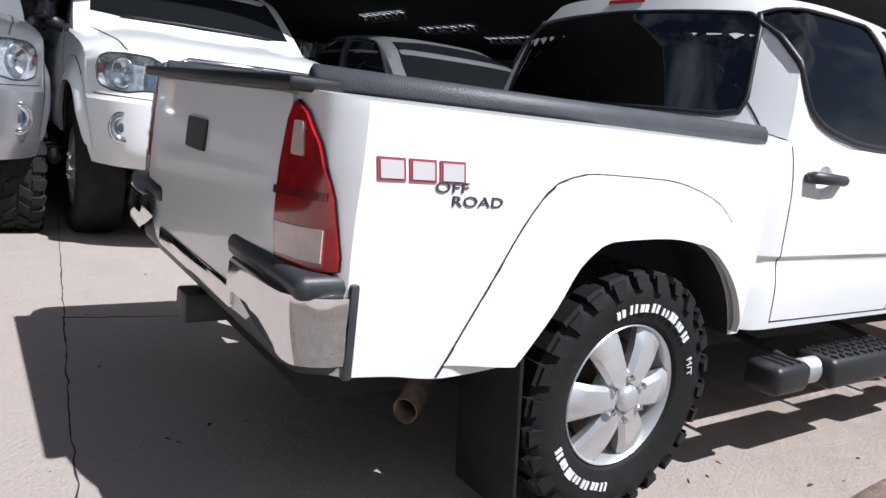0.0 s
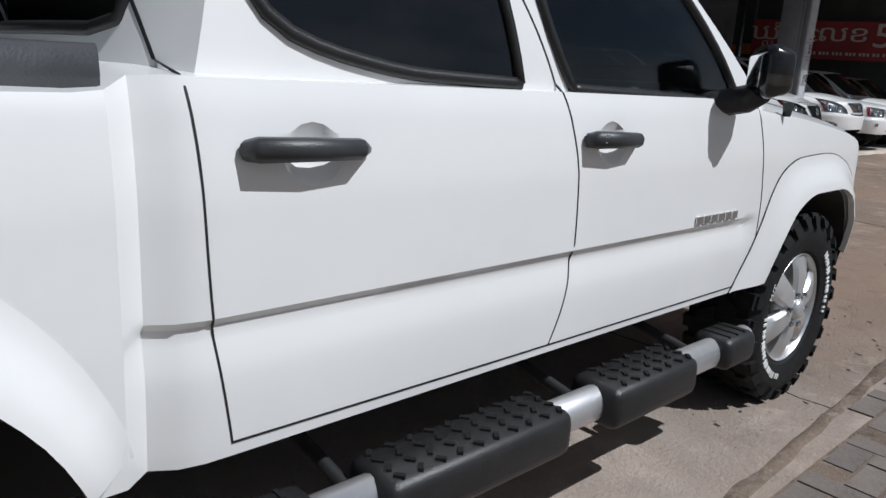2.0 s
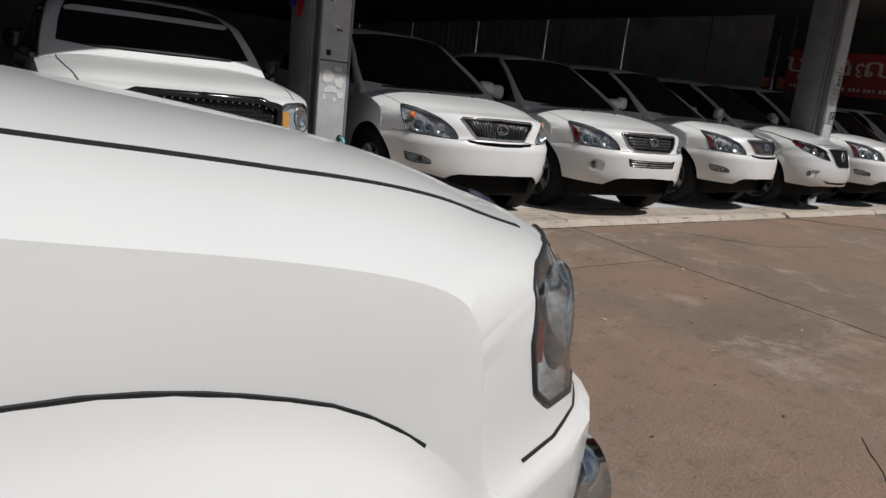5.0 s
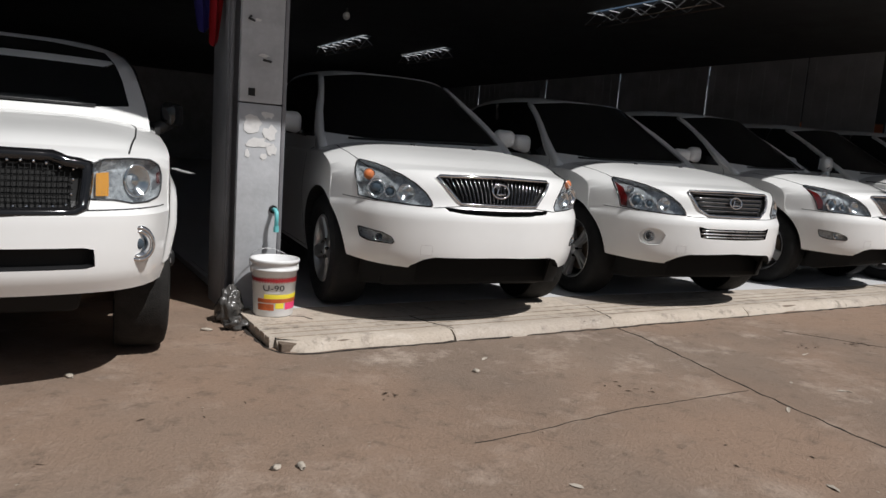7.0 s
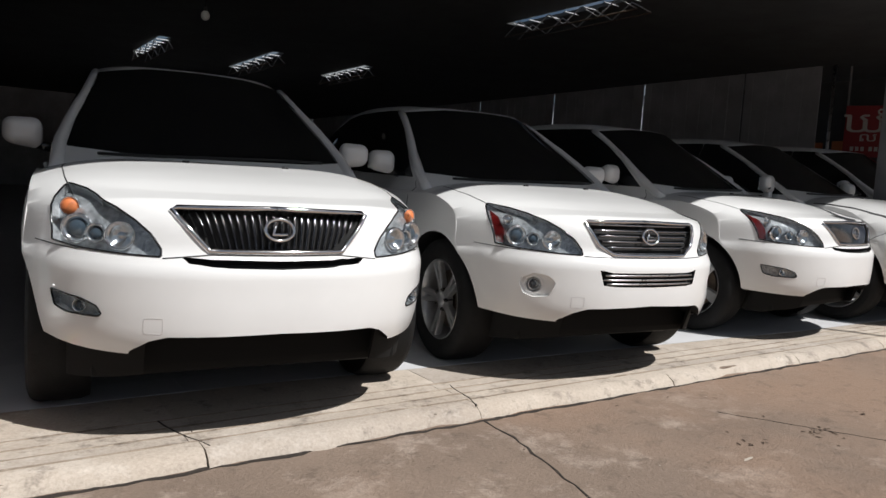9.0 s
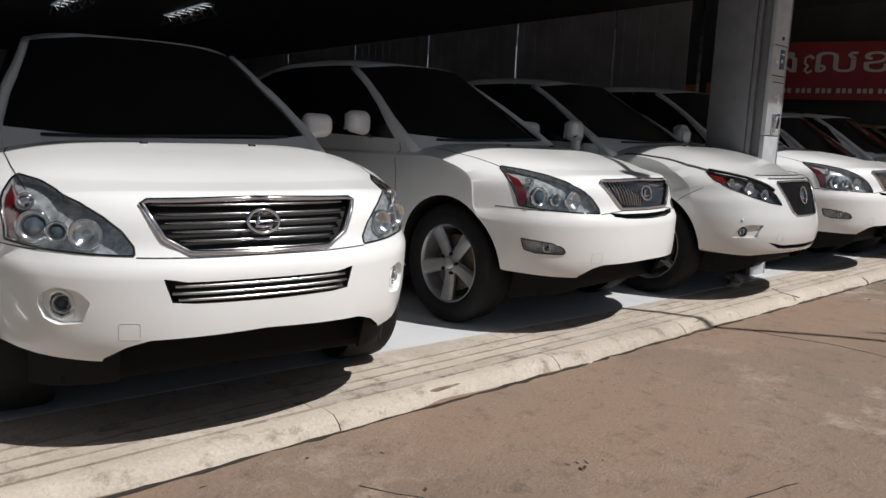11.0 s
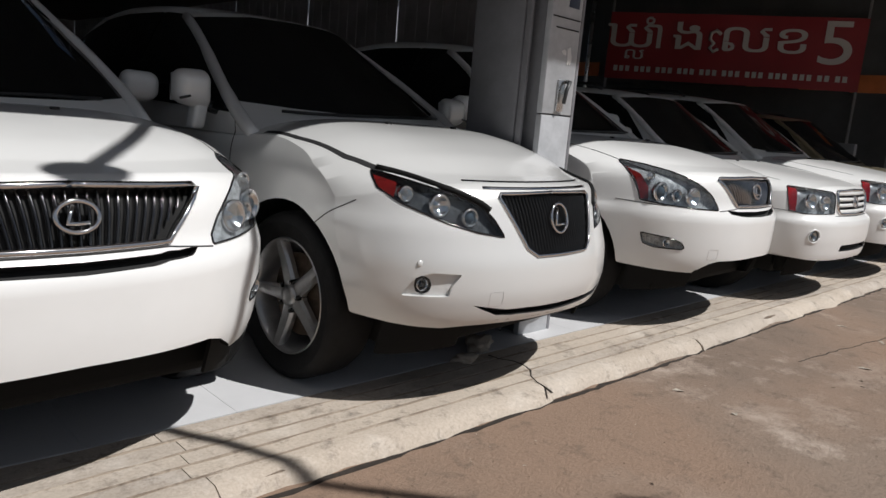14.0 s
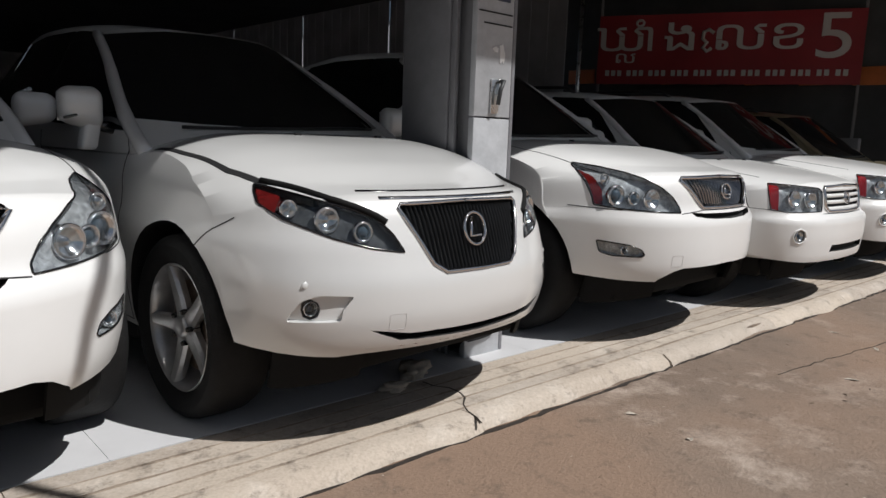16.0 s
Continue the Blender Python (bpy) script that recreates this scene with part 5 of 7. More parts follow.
# the last cut is added to light the board behind the wall slits
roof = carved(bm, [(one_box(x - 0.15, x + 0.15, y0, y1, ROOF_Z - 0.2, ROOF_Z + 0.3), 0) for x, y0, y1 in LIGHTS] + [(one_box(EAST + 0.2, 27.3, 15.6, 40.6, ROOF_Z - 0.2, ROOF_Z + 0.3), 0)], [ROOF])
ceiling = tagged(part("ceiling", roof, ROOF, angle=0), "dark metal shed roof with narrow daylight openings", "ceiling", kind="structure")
# eave underside: its bounce light is in the sheet colour
tagged(part("canopy", one_box(24.0, 42, EAVE_Y + 0.05, 6.55, ROOF_Z - 0.05, ROOF_Z - 0.012), ROOF_BOUNCE), "roof sheets under the end eave, coloured paler for bounce light", "ceiling", kind="structure")
for x, y0, y1 in LIGHTS:
    sk = root("skylight", "narrow roof opening with white louvre slats and a light truss", "skylight", pose(x, y0, ROOF_Z), "roof openings", kind="structure")
    n = 7
    for i in range(n):
        y = (y1 - y0) * (i + 0.5) / n
        part("slat", one_box(-0.17, 0.17, y - 0.028, y + 0.028, -0.05, -0.035, 0.003, m=Matrix.Translation((0, y, -0.04)) @ Matrix.Rotation(0.5, 4, "X") @ Matrix.Translation((0, -y, 0.04))), STEEL_WHITE, sk)
    for s in (-0.17, 0.17):
        zig = [(s, (y1 - y0) * i / 8, -0.03 if i % 2 else -0.26) for i in range(9)]
        part("truss", tube(bmesh.new(), zig, 0.012, 5), STEEL_WHITE, sk)
        part("truss_bar", tube(bmesh.new(), [(s, 0, -0.27), (s, y1 - y0, -0.27)], 0.014, 5), RUST, sk)
wall_north = tagged(part("wall_north", one_box(-12, EAST, 40.8, 41, 0, ROOF_Z), WALL), "dim grey cladding at the back of the shed", "wall", kind="structure")
tagged(part("wall_west", one_box(-12.2, -12, 6.5, 41, 0, ROOF_Z), WALL), "dim grey side wall", "wall", kind="structure")
wall_east = tagged(part("wall_east", one_box(EAST, EAST + 0.16, 12.0, 40.8, 0, 1.0), WALL), "dim grey sheet wall with slits of daylight between its panels", "wall", kind="structure")
slits = [12.02, 14.0, 17.2, 21.0, 25.1, 30.0, 35.0, 40.8]
for a, b in zip(slits, slits[1:]):
    bm = bmesh.new()
    k = int((b - a) / 0.2)
    for i in range(k):
        u0, u1 = a + 0.028 + (b - a - 0.056) * i / k, a + 0.028 + (b - a - 0.056) * (i + 1) / k
        box(bm, EAST + (0.012 if i % 2 and i < k - 1 else 0.0), EAST + 0.02, u0, u1, 1.0, ROOF_Z - 0.002)
    part("panel", bm, WALL, wall_east, angle=0)


def column(x, y, label):
    c = root("column", label, "column", pose(x, y, 0), "shed columns", kind="structure")
    part("pillar", one_box(-0.19, 0.13, 0.03, 0.44, 0, ROOF_Z, 0.012), PILLAR, c, "grey painted pillar")
    part("post", one_box(-0.11, 0.11, -0.10, 0.028, 0, ROOF_Z, 0.004), PILLAR, c)
    part("front_panel", one_box(-0.15, 0.135, -0.145, -0.101, 0.03, 1.425, 0.006), STEEL_WHITE, c, "pale painted steel panel")
    part("front_panel", one_box(-0.15, 0.135, -0.145, -0.101, 1.434, ROOF_Z, 0.006), STEEL_WHITE, c)
    part("edge_strip", one_box(0.138, 0.165, -0.143, 0.02, 0.02, ROOF_Z, 0.004), PILLAR, c)
    part("edge_strip", one_box(-0.185, -0.16, -0.02, 0.02, 0.02, ROOF_Z, 0.004), PILLAR, c)
    return c


def scrap(cx, z, w, h, seed, y=-0.147):
    """A torn scrap of paper stuck on a column."""
    rng = random.Random(seed)
    n = 13
    pts = [(cx + w / 2 * math.cos(2 * math.pi * i / n) * rng.uniform(0.45, 1.0), z + h / 2 * math.sin(2 * math.pi * i / n) * rng.uniform(0.45, 1.0)) for i in range(n)]
    return prism(pts, FRONT, y - 0.0015, y + 0.003)


c1 = column(8.445, 7.0, "pale steel column with torn white paper, seamed at chest height")
for i, (x, z, w, h) in enumerate(((-0.06, 1.30, 0.15, 0.16), (0.06, 1.24, 0.13, 0.14), (-0.02, 1.17, 0.20, 0.10), (0.08, 1.13, 0.10, 0.10), (-0.09, 1.10, 0.05, 0.07), (0.02, 1.08, 0.06, 0.06), (0.0, 1.74, 0.09, 0.03), (-0.05, 1.96, 0.08, 0.03), (0.04, 1.36, 0.16, 0.06))):
    part("paper_scrap", scrap(x, z, w, h, i), PAPER, c1)
part("socket_hole", one_box(-0.095, -0.050, -0.150, -0.143, 1.475, 1.525, 0.002), BLACK, c1)
part("hook", tube(bmesh.new(), [(0.045, -0.145, 1.705), (0.045, -0.165, 1.705), (-0.01, -0.165, 1.71)], 0.008, 6), PLASTIC, c1)
part("hook", tube(bmesh.new(), [(-0.09, -0.145, 1.98), (-0.11, -0.17, 1.96), (-0.07, -0.165, 1.95)], 0.008, 6), PLASTIC, c1)
c2 = column(17.72, 6.72, "pale steel column with a dark blue sticker and a door handle")
STICK_BLUE = mat("dark_blue_sticker", (0.02, 0.035, 0.075), 0.4, vary=0.3, scale=20)
part("sticker", one_box(0.0, 0.10, -0.1475, -0.144, 2.06, 2.24, 0.001), STICK_BLUE, c2, "dark blue sticker")
part("sticker_mark", one_box(0.02, 0.08, -0.149, -0.1473, 2.19, 2.205), PAPER, c2)
part("sticker_mark", one_box(0.025, 0.06, -0.149, -0.1473, 2.12, 2.15), mat_light, c2)
for z in (1.99, 1.93, 2.27):
    part("panel_slot", one_box(-0.14 + (0.04 if z < 1.95 else 0), 0.12, -0.148, -0.144, z, z + 0.008), GAP, c2)
part("vent", one_box(0.0, 0.045, -0.148, -0.144, 2.33, 2.36), BLACK, c2)
for i, (x, z, w, h) in enumerate(((0.05, 1.78, 0.06, 0.14), (0.0, 1.80, 0.07, 0.04), (-0.05, 2.12, 0.05, 0.04))):
    part("paper_scrap", scrap(x, z, w, h, 30 + i), PAPER, c2)
hd = bmesh.new()
box(hd, -0.035, 0.03, -0.160, -0.143, 1.45, 1.64, 0.007)
handle = part("handle", hd, SATIN, c2, "worn metal handle plate")
part("lever", tube(bmesh.new(), [(0.03, -0.160, 1.63), (0.03, -0.19, 1.63), (0.0, -0.195, 1.58), (-0.01, -0.19, 1.50)], 0.012, 8), GREY_PLASTIC, handle)
column(26.9, 6.72, "pale steel column at the end of the shed")

# tap
TEAL = mat("turquoise_pipe", (0.16, 0.55, 0.58), 0.4, vary=0.15, scale=15)
tap = root("water_tap", "turquoise plastic pipe elbow on the pale column", "pipe", pose(8.545, 6.845, 0.63))
tb = bmesh.new()
tube(tb, [(0, 0.02, 0.10), (0, -0.05, 0.10), (0.0, -0.075, 0.085), (0.0, -0.08, 0.05), (0, -0.08, -0.03)], [0.014, 0.014, 0.015, 0.014, 0.014], 12)
part("pipe", tb, TEAL, tap)
cb = bmesh.new()
capped(cb, [(0.018, -0.045), (0.018, -0.005)], "z", 14, Matrix.Translation((0, -0.08, 0)))
part("collar", cb, TEAL, tap)
fl = bmesh.new()
capped(fl, [(0.028, 0.0), (0.028, 0.012)], "y", 14, Matrix.Translation((0, -0.003, 0.10)))
part("wall_flange", fl, BLACK, tap)

# sign
sg = root("banner_sign", "red banner with pale lettering hung on a frame", "sign", pose(25.45, 11.58, 0, 0, 0, 25) @ Matrix.Translation((0, -11.5, 0)), kind="")
sb = bmesh.new()
bmesh.ops.create_grid(sb, x_segments=40, y_segments=8, size=0.5)
for v in sb.verts:
    y, z = 9.45 + v.co.x * 4.1, 2.925 + v.co.y * 1.15
    v.co = Vector((0.012 * math.sin(y * 4.1 + z) + 0.006 * math.sin(z * 9), y, z))
bmesh.ops.solidify(sb, geom=sb.faces[:], thickness=0.006)
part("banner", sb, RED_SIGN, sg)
SM = Matrix(((0, 0, -1, 0), (-1, 0, 0, 0), (0, 1, 0, 0), (0, 0, 0, 1)))


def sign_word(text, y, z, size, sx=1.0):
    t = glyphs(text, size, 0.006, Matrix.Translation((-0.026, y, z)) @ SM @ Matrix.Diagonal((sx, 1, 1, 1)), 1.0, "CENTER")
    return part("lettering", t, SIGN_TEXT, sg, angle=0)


for text, y, z, size, sx in (("\u1783", 11.10, 2.90, 0.68, 1.45), ("\u17b6", 10.62, 2.90, 0.68, 1.2), ("\u1784", 10.12, 2.90, 0.68, 1.45), ("\u179b", 9.20, 2.90, 0.68, 1.45), ("\u1781", 8.48, 2.90, 0.68, 1.45), ("5", 7.82, 2.76, 1.0, 1.25), ("\u179b", 11.02, 2.70, 0.27, 1.6)):
    sign_word(text, y, z, size, sx)
hk = bmesh.new()
tube(hk, [(-0.026, 9.60, 3.17), (-0.026, 9.68, 3.23), (-0.026, 9.76, 3.19), (-0.026, 9.77, 3.08), (-0.026, 9.70, 3.02), (-0.026, 9.76, 2.94), (-0.026, 9.70, 2.88), (-0.026, 9.62, 2.93)], 0.030, 6)
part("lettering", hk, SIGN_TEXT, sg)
rg = bmesh.new()
tube(rg, [(-0.026, 10.80 + 0.06 * math.cos(2 * math.pi * i / 14), 3.36 + 0.05 * math.sin(2 * math.pi * i / 14)) for i in range(15)], 0.02, 6, cap=False)
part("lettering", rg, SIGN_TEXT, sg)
y = 11.35
rng = random.Random(5)
for grp in (3, 3, 3, 3, 3, 3, 3, 3, 3, 2, 2):
    for i in range(grp):
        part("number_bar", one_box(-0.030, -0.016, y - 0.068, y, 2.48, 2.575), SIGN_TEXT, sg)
        y -= 0.105
    y -= 0.055
for yy in (7.42, 11.48):
    part("frame_post", one_box(0.02, 0.06, yy - 0.02, yy + 0.02, 0, ROOF_Z, 0.004), PILLAR, sg)
post = root("steel_post", "thin bright steel post beside the red banner", "post", pose(25.2, 11.8, 0))
part("pipe", tube(bmesh.new(), [(0, 0, 0), (0, 0, ROOF_Z)], 0.035, 12), SATIN, post)
part("base_plate", one_box(-0.1, 0.1, -0.1, 0.1, 0.0, 0.07, 0.004), SATIN, post)

# neighbouring wall beyond the end of the shed
nb = root("boundary_wall", "dark boundary wall with an orange painted band", "wall", pose(27.4, 0, 0), kind="structure")
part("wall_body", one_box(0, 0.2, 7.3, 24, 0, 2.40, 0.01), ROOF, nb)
# dark backdrop, added to keep the sky out behind the banner
part("dark_backdrop", one_box(0.02, 0.18, 7.3, 24, 2.40, ROOF_Z - 0.002, 0.01), ROOF, nb)
# pale board added as a reflector, so that the wall slits look bright
part("slit_reflector", one_box(-0.03, 0.0, 15.6, 40.6, 0.0, ROOF_Z - 0.01, 0.002), STEEL_WHITE, nb, "pale board added behind the shed wall to brighten its slits")
# second dark backdrop, added to close off the far end
part("end_backdrop", one_box(13.0, 13.2, 3.0, 41, 0, ROOF_Z - 0.002, 0.01), ROOF, nb)
rng = random.Random(9)
y = 7.5
while y < 18:
    w = rng.uniform(0.35, 0.75)
    z0 = 2.30 + 0.035 * (y - 6)
    part("orange_block", one_box(-0.02, 0.019, y, y + w, z0, z0 + rng.uniform(0.24, 0.36), 0.004), ORANGE, nb)
    y += w + rng.uniform(0.10, 0.35)
sheet = tagged(part("low_wall", one_box(26.0, 26.12, 7.4, 12.4, 0, 1.50, 0.01), PILLAR), "low grey wall behind the last cars", "wall", kind="structure")

# hanging bulb
hb = root("hanging_bulb", "white bulb hanging from the roof on a cord", "lamp", pose(11.1, 12.0, 0))
part("cord", tube(bmesh.new(), [(0, 0, 3.12), (0.01, 0, 3.8), (0, 0, ROOF_Z)], 0.008, 6), PLASTIC, hb)
part("bulb", lamp_ball(Matrix.Translation((0, 0, 3.05)) @ Matrix.Diagonal((1, 1, 1.9, 1)), 0.052), LETTER, hb)
part("lamp_holder", one_box(-0.022, 0.022, -0.022, 0.022, 3.095, 3.15, 0.008), PLASTIC, hb)

# draped flag beside the first column
fl = root("flag", "blue and red cloth flag hanging beside the column", "flag", pose(8.12, 7.08, 0))
for col, x0, x1, zb in ((BLUE_CLOTH, -0.12, 0.02, 1.90), (RED_CLOTH, 0.02, 0.13, 1.82)):
    bm = bmesh.new()
    rows = []
    for j in range(9):
        t = j / 8
        row = []
        for i in range(9):
            u = i / 8
            w = 1 - 0.45 * (1 - t) ** 2
            row.append(bm.verts.new((0.02 + (x0 + (x1 - x0) * u - 0.02) * w, 0.025 * math.sin(u * 9 + t * 2), zb + (2.7 - zb) * t - 0.04 * math.sin(u * 3.1) * (1 - t))))
        rows.append(row)
    for a, b in zip(rows, rows[1:]):
        for k in range(8):
            bm.faces.new((a[k], a[k + 1], b[k + 1], b[k]))
    bmesh.ops.solidify(bm, geom=bm.faces[:], thickness=0.003)
    part("cloth", bm, col, fl)
part("flag_pole", tube(bmesh.new(), [(-0.14, 0.03, 2.70), (0.14, 0.03, 2.70)], 0.012, 8), PILLAR, fl)
part("cord", tube(bmesh.new(), [(0, 0.03, 2.70), (0, 0.03, ROOF_Z)], 0.005, 5), PILLAR, fl)

# overhead cables out of view, placed by the thin shadows they cast
def ellipsoid(c, r, n=16):
    bm = bmesh.new()
    bmesh.ops.create_uvsphere(bm, u_segments=n, v_segments=n // 2, radius=1.0)
    bm.transform(Matrix.Translation(c) @ Matrix.Diagonal((*r, 1)))
    return bm


def resample3(pts, n):
    d = [0.0]
    for a, b in zip(pts, pts[1:]):
        d.append(d[-1] + (Vector(b) - Vector(a)).length)
    fs = [tab([(k, p[i]) for k, p in zip(d, pts)]) for i in range(3)]
    return [tuple(f(d[-1] * i / (n - 1)) for f in fs) for i in range(n)]


def cable(shadow, h, label, tip=0.026):
    """A cable at height h over the line of its shadow on the ground."""
    pts = [(x + SLOPE[0] * h, y + SLOPE[1] * h, h) for x, y in shadow]
    ob = root("cable", label, "cable", Matrix(), "overhead cables")
    part("cord", tube(bmesh.new(), resample3(pts, 60), [min(0.030, tip + 0.004 * i) for i in range(60)], 6), PLASTIC, ob)
    return ob


cable([(15.30, 7.95), (15.33, 7.4), (15.30, 6.9), (15.26, 6.57), (15.43, 6.22), (15.58, 5.90), (15.80, 5.63), (16.11, 5.27), (16.33, 4.95), (16.51, 4.64), (16.90, 3.95), (17.5, 2.9), (18.2, 1.5)], 4.36, "black overhead cable slung from the eave to a pole")
# unseen cable end and coil, added to cast the blotch on a hood
wire = cable([(15.10, 7.95), (14.84, 7.35), (14.57, 6.88)], 4.36, "unseen black cable end with a coil, added to cast a hood shadow")
part("cable_coil", ellipsoid((14.57 + SLOPE[0] * 4.36, 6.87 + SLOPE[1] * 4.36, 4.36), (0.13, 0.10, 0.07)), PLASTIC, wire)
# unseen loose cable, added for a second short shadow
cable([(16.47, 5.14), (16.56, 5.05), (16.70, 4.87), (16.80, 4.62), (17.1, 4.0), (17.6, 2.9), (18.2, 1.52)], 4.30, "unseen black loose cable tied to the pole, added for its shadow", 0.010)
# unseen pole, added to hold the cable ends
pole = root("yard_pole", "unseen grey steel pole, added to carry the overhead cables", "pole", pose(19.60, -1.30, 0))
part("pipe", tube(bmesh.new(), [(0, 0, 0), (0, 0, 4.5)], 0.07, 14), PILLAR, pole)
part("cap", one_box(-0.09, 0.09, -0.09, 0.09, 4.5, 4.54, 0.01), PILLAR, pole)

# ---- pickup trucks ----
PICKUP = dict(
    length=5.20, half=0.905,
    v_ramp=[(0, 0), (0.2, 0.07), (0.45, 0.30), (1, 1)],
    top=[(0, 0.995), (0.12, 1.03), (0.4, 1.075), (0.9, 1.12), (1.45, 1.165), (1.7, 1.15), (3.55, 1.15), (3.63, 1.125), (5.2, 1.118)],
    bottom=[(0, 0.50), (0.6, 0.53), (1.5, 0.565), (4.5, 0.560), (4.86, 0.545), (5.05, 0.565), (5.2, 0.575)],
    width=[(0, 0.885), (0.5, 0.90), (1.0, 0.905), (3.45, 0.905), (3.50, 0.902), (3.535, 0.888), (3.552, 0.868), (3.566, 0.868), (3.574, 0.897), (3.60, 0.904), (3.66, 0.905), (5.2, 0.90)],
    section=[(0.5, 0.970), (0.60, 0.986), (0.70, 0.993), (0.765, 0.984), (0.778, 0.982), (0.796, 0.998), (0.95, 1.0), (1.08, 0.985), (1.17, 0.955)],
    section_ends=[(0.5, 0.975), (0.62, 0.990), (0.80, 1.0), (0.95, 1.0), (1.08, 0.985), (1.17, 0.94)],
    fascia=[(0.5, 0.06), (0.58, 0.01), (0.68, 0.0), (0.785, 0.0), (0.808, 0.045), (0.85, 0.07), (0.93, 0.085), (1.0, 0.12), (1.03, 0.18)],
    tail=[(0.5, 0.02), (0.8, 0.0), (1.2, 0.03)],
    nose_sweep=0.20, nose_power=2.2, nose_corner=0.30, nose_depth=1.1, crown=0.03, crown_at=[(0, 0.07), (1.4, 0.075), (1.8, 0.02), (5.2, 0.015)], rear_sweep=0.045, rear_corner=0.045,
    cabin=dict(base=1.10, front=(1.26, 2.20), rear=(3.63, 3.46), sweep=0.21, lean=[(0, 0.868), (0.1, 0.862), (0.8, 0.735), (1.0, 0.68)], roof=[(2.20, 1.70), (2.7, 1.74), (3.1, 1.745), (3.46, 1.72)], taper=0.03, nose=0.02),
)
ARCH_F = [(1.50, 0.30), (1.43, 0.58), (1.36, 0.71), (1.265, 0.805), (1.12, 0.846), (0.90, 0.848), (0.74, 0.815), (0.62, 0.71), (0.54, 0.58), (0.50, 0.30)]
FLARE_F = [(1.61, 0.565), (1.505, 0.72), (1.405, 0.89), (1.345, 0.932), (1.238, 0.960), (1.0, 0.968), (0.80, 0.938), (0.62, 0.85), (0.49, 0.69), (0.45, 0.56)]
ARCH_R = [(4.78, 0.30), (4.655, 0.535), (4.525, 0.70), (4.455, 0.80), (4.36, 0.850), (4.143, 0.858), (3.95, 0.838), (3.84, 0.785), (3.73, 0.68), (3.665, 0.56), (3.645, 0.505), (3.60, 0.30)]
FLARE_R = [(4.855, 0.530), (4.715, 0.763), (4.62, 0.905), (4.545, 0.975), (4.417, 1.000), (4.15, 0.998), (3.90, 0.955), (3.72, 0.83), (3.605, 0.64), (3.575, 0.505)]


def resample(pts, n):
    pts = [Vector(p) for i, p in enumerate(pts) if i == 0 or (Vector(p) - Vector(pts[i - 1])).length > 1e-4]
    d = [0.0]
    for a, b in zip(pts, pts[1:]):
        d.append(d[-1] + (b - a).length)
    fx, fy = tab([(k, p.x) for k, p in zip(d, pts)]), tab([(k, p.y) for k, p in zip(d, pts)])
    return [Vector((fx(d[-1] * i / (n - 1)), fy(d[-1] * i / (n - 1)))) for i in range(n)]


def flare(bvh, view, outer, inner, sx):
    """A wheel arch flare that swells from the fender to its lip and turns inwards there."""
    hit = caster(bvh, view)
    n = 34
    o, q = resample(outer, n), resample(inner, n)
    bm = bmesh.new()
    rows = []
    for a, b in zip(o, q):
        row = []
        base = hit(a.x, a.y, 0.0).x
        for k in range(9):
            t = k / 6 if k <= 6 else 1.0
            p = a.lerp(b, t)
            x = base + sx * (0.004 + 0.040 * (3 * t * t - 2 * t ** 3))
            if k > 6:
                x -= sx * 0.012 * (k - 6)
            row.append(bm.verts.new((x, p.x, p.y)))
        rows.append(row)
    for a, b in zip(rows, rows[1:]):
        for k in range(8):
            bm.faces.new((a[k], a[k + 1], b[k + 1], b[k]))
    bmesh.ops.recalc_face_normals(bm, faces=bm.faces[:])
    return bm


def bars_mark(hit, spans, z0, z1, off, depth, view_side):
    """Plain blocks in a row, in place of a maker's name."""
    bm = bmesh.new()
    for a, b in spans:
        vs = []
        for o in (0.0, depth):
            for y, z in ((a, z0), (b, z0), (b, z1), (a, z1)):
                vs.append(bm.verts.new(hit(y + 0.12 * (z - z0), z, off + o)))
        for f in ((4, 5, 6, 7), (0, 1, 5, 4), (1, 2, 6, 5), (2, 3, 7, 6), (3, 0, 4, 7)):
            bm.faces.new([vs[k] for k in f])
    bmesh.ops.recalc_face_normals(bm, faces=bm.faces[:])
    return bm


def truck_shape(c):
    z = 1.187 * c.z - 0.118 if c.z < 1.45 else 1.603 + (c.z - 1.45) * 0.62
    return Vector((c.x, 1.028 * c.y - 0.17 if c.y > 0.9 else 0.7552 - 0.92 * (0.9 - c.y), z))


WIN_F = [(2.535, 1.137), (1.68, 1.117), (1.82, 1.25), (2.07, 1.43), (2.32, 1.585), (2.52, 1.62), (2.735, 1.63), (2.70, 1.45), (2.60, 1.22)]
WIN_R = [(2.72, 1.143), (3.0, 1.150), (3.17, 1.170), (3.30, 1.205), (3.36, 1.26), (3.40, 1.38), (3.42, 1.53), (3.39, 1.59), (3.30, 1.62), (2.90, 1.63), (2.82, 1.45), (2.74, 1.22)]
SCREEN = [(0.0, 1.20), (0.50, 1.205), (0.735, 1.225), (0.70, 1.36), (0.60, 1.60), (0.30, 1.645), (0.0, 1.65)]
BACK = [(0.0, 1.19), (0.60, 1.19), (0.665, 1.205), (0.675, 1.25), (0.62, 1.52), (0.57, 1.575), (0.0, 1.60)]


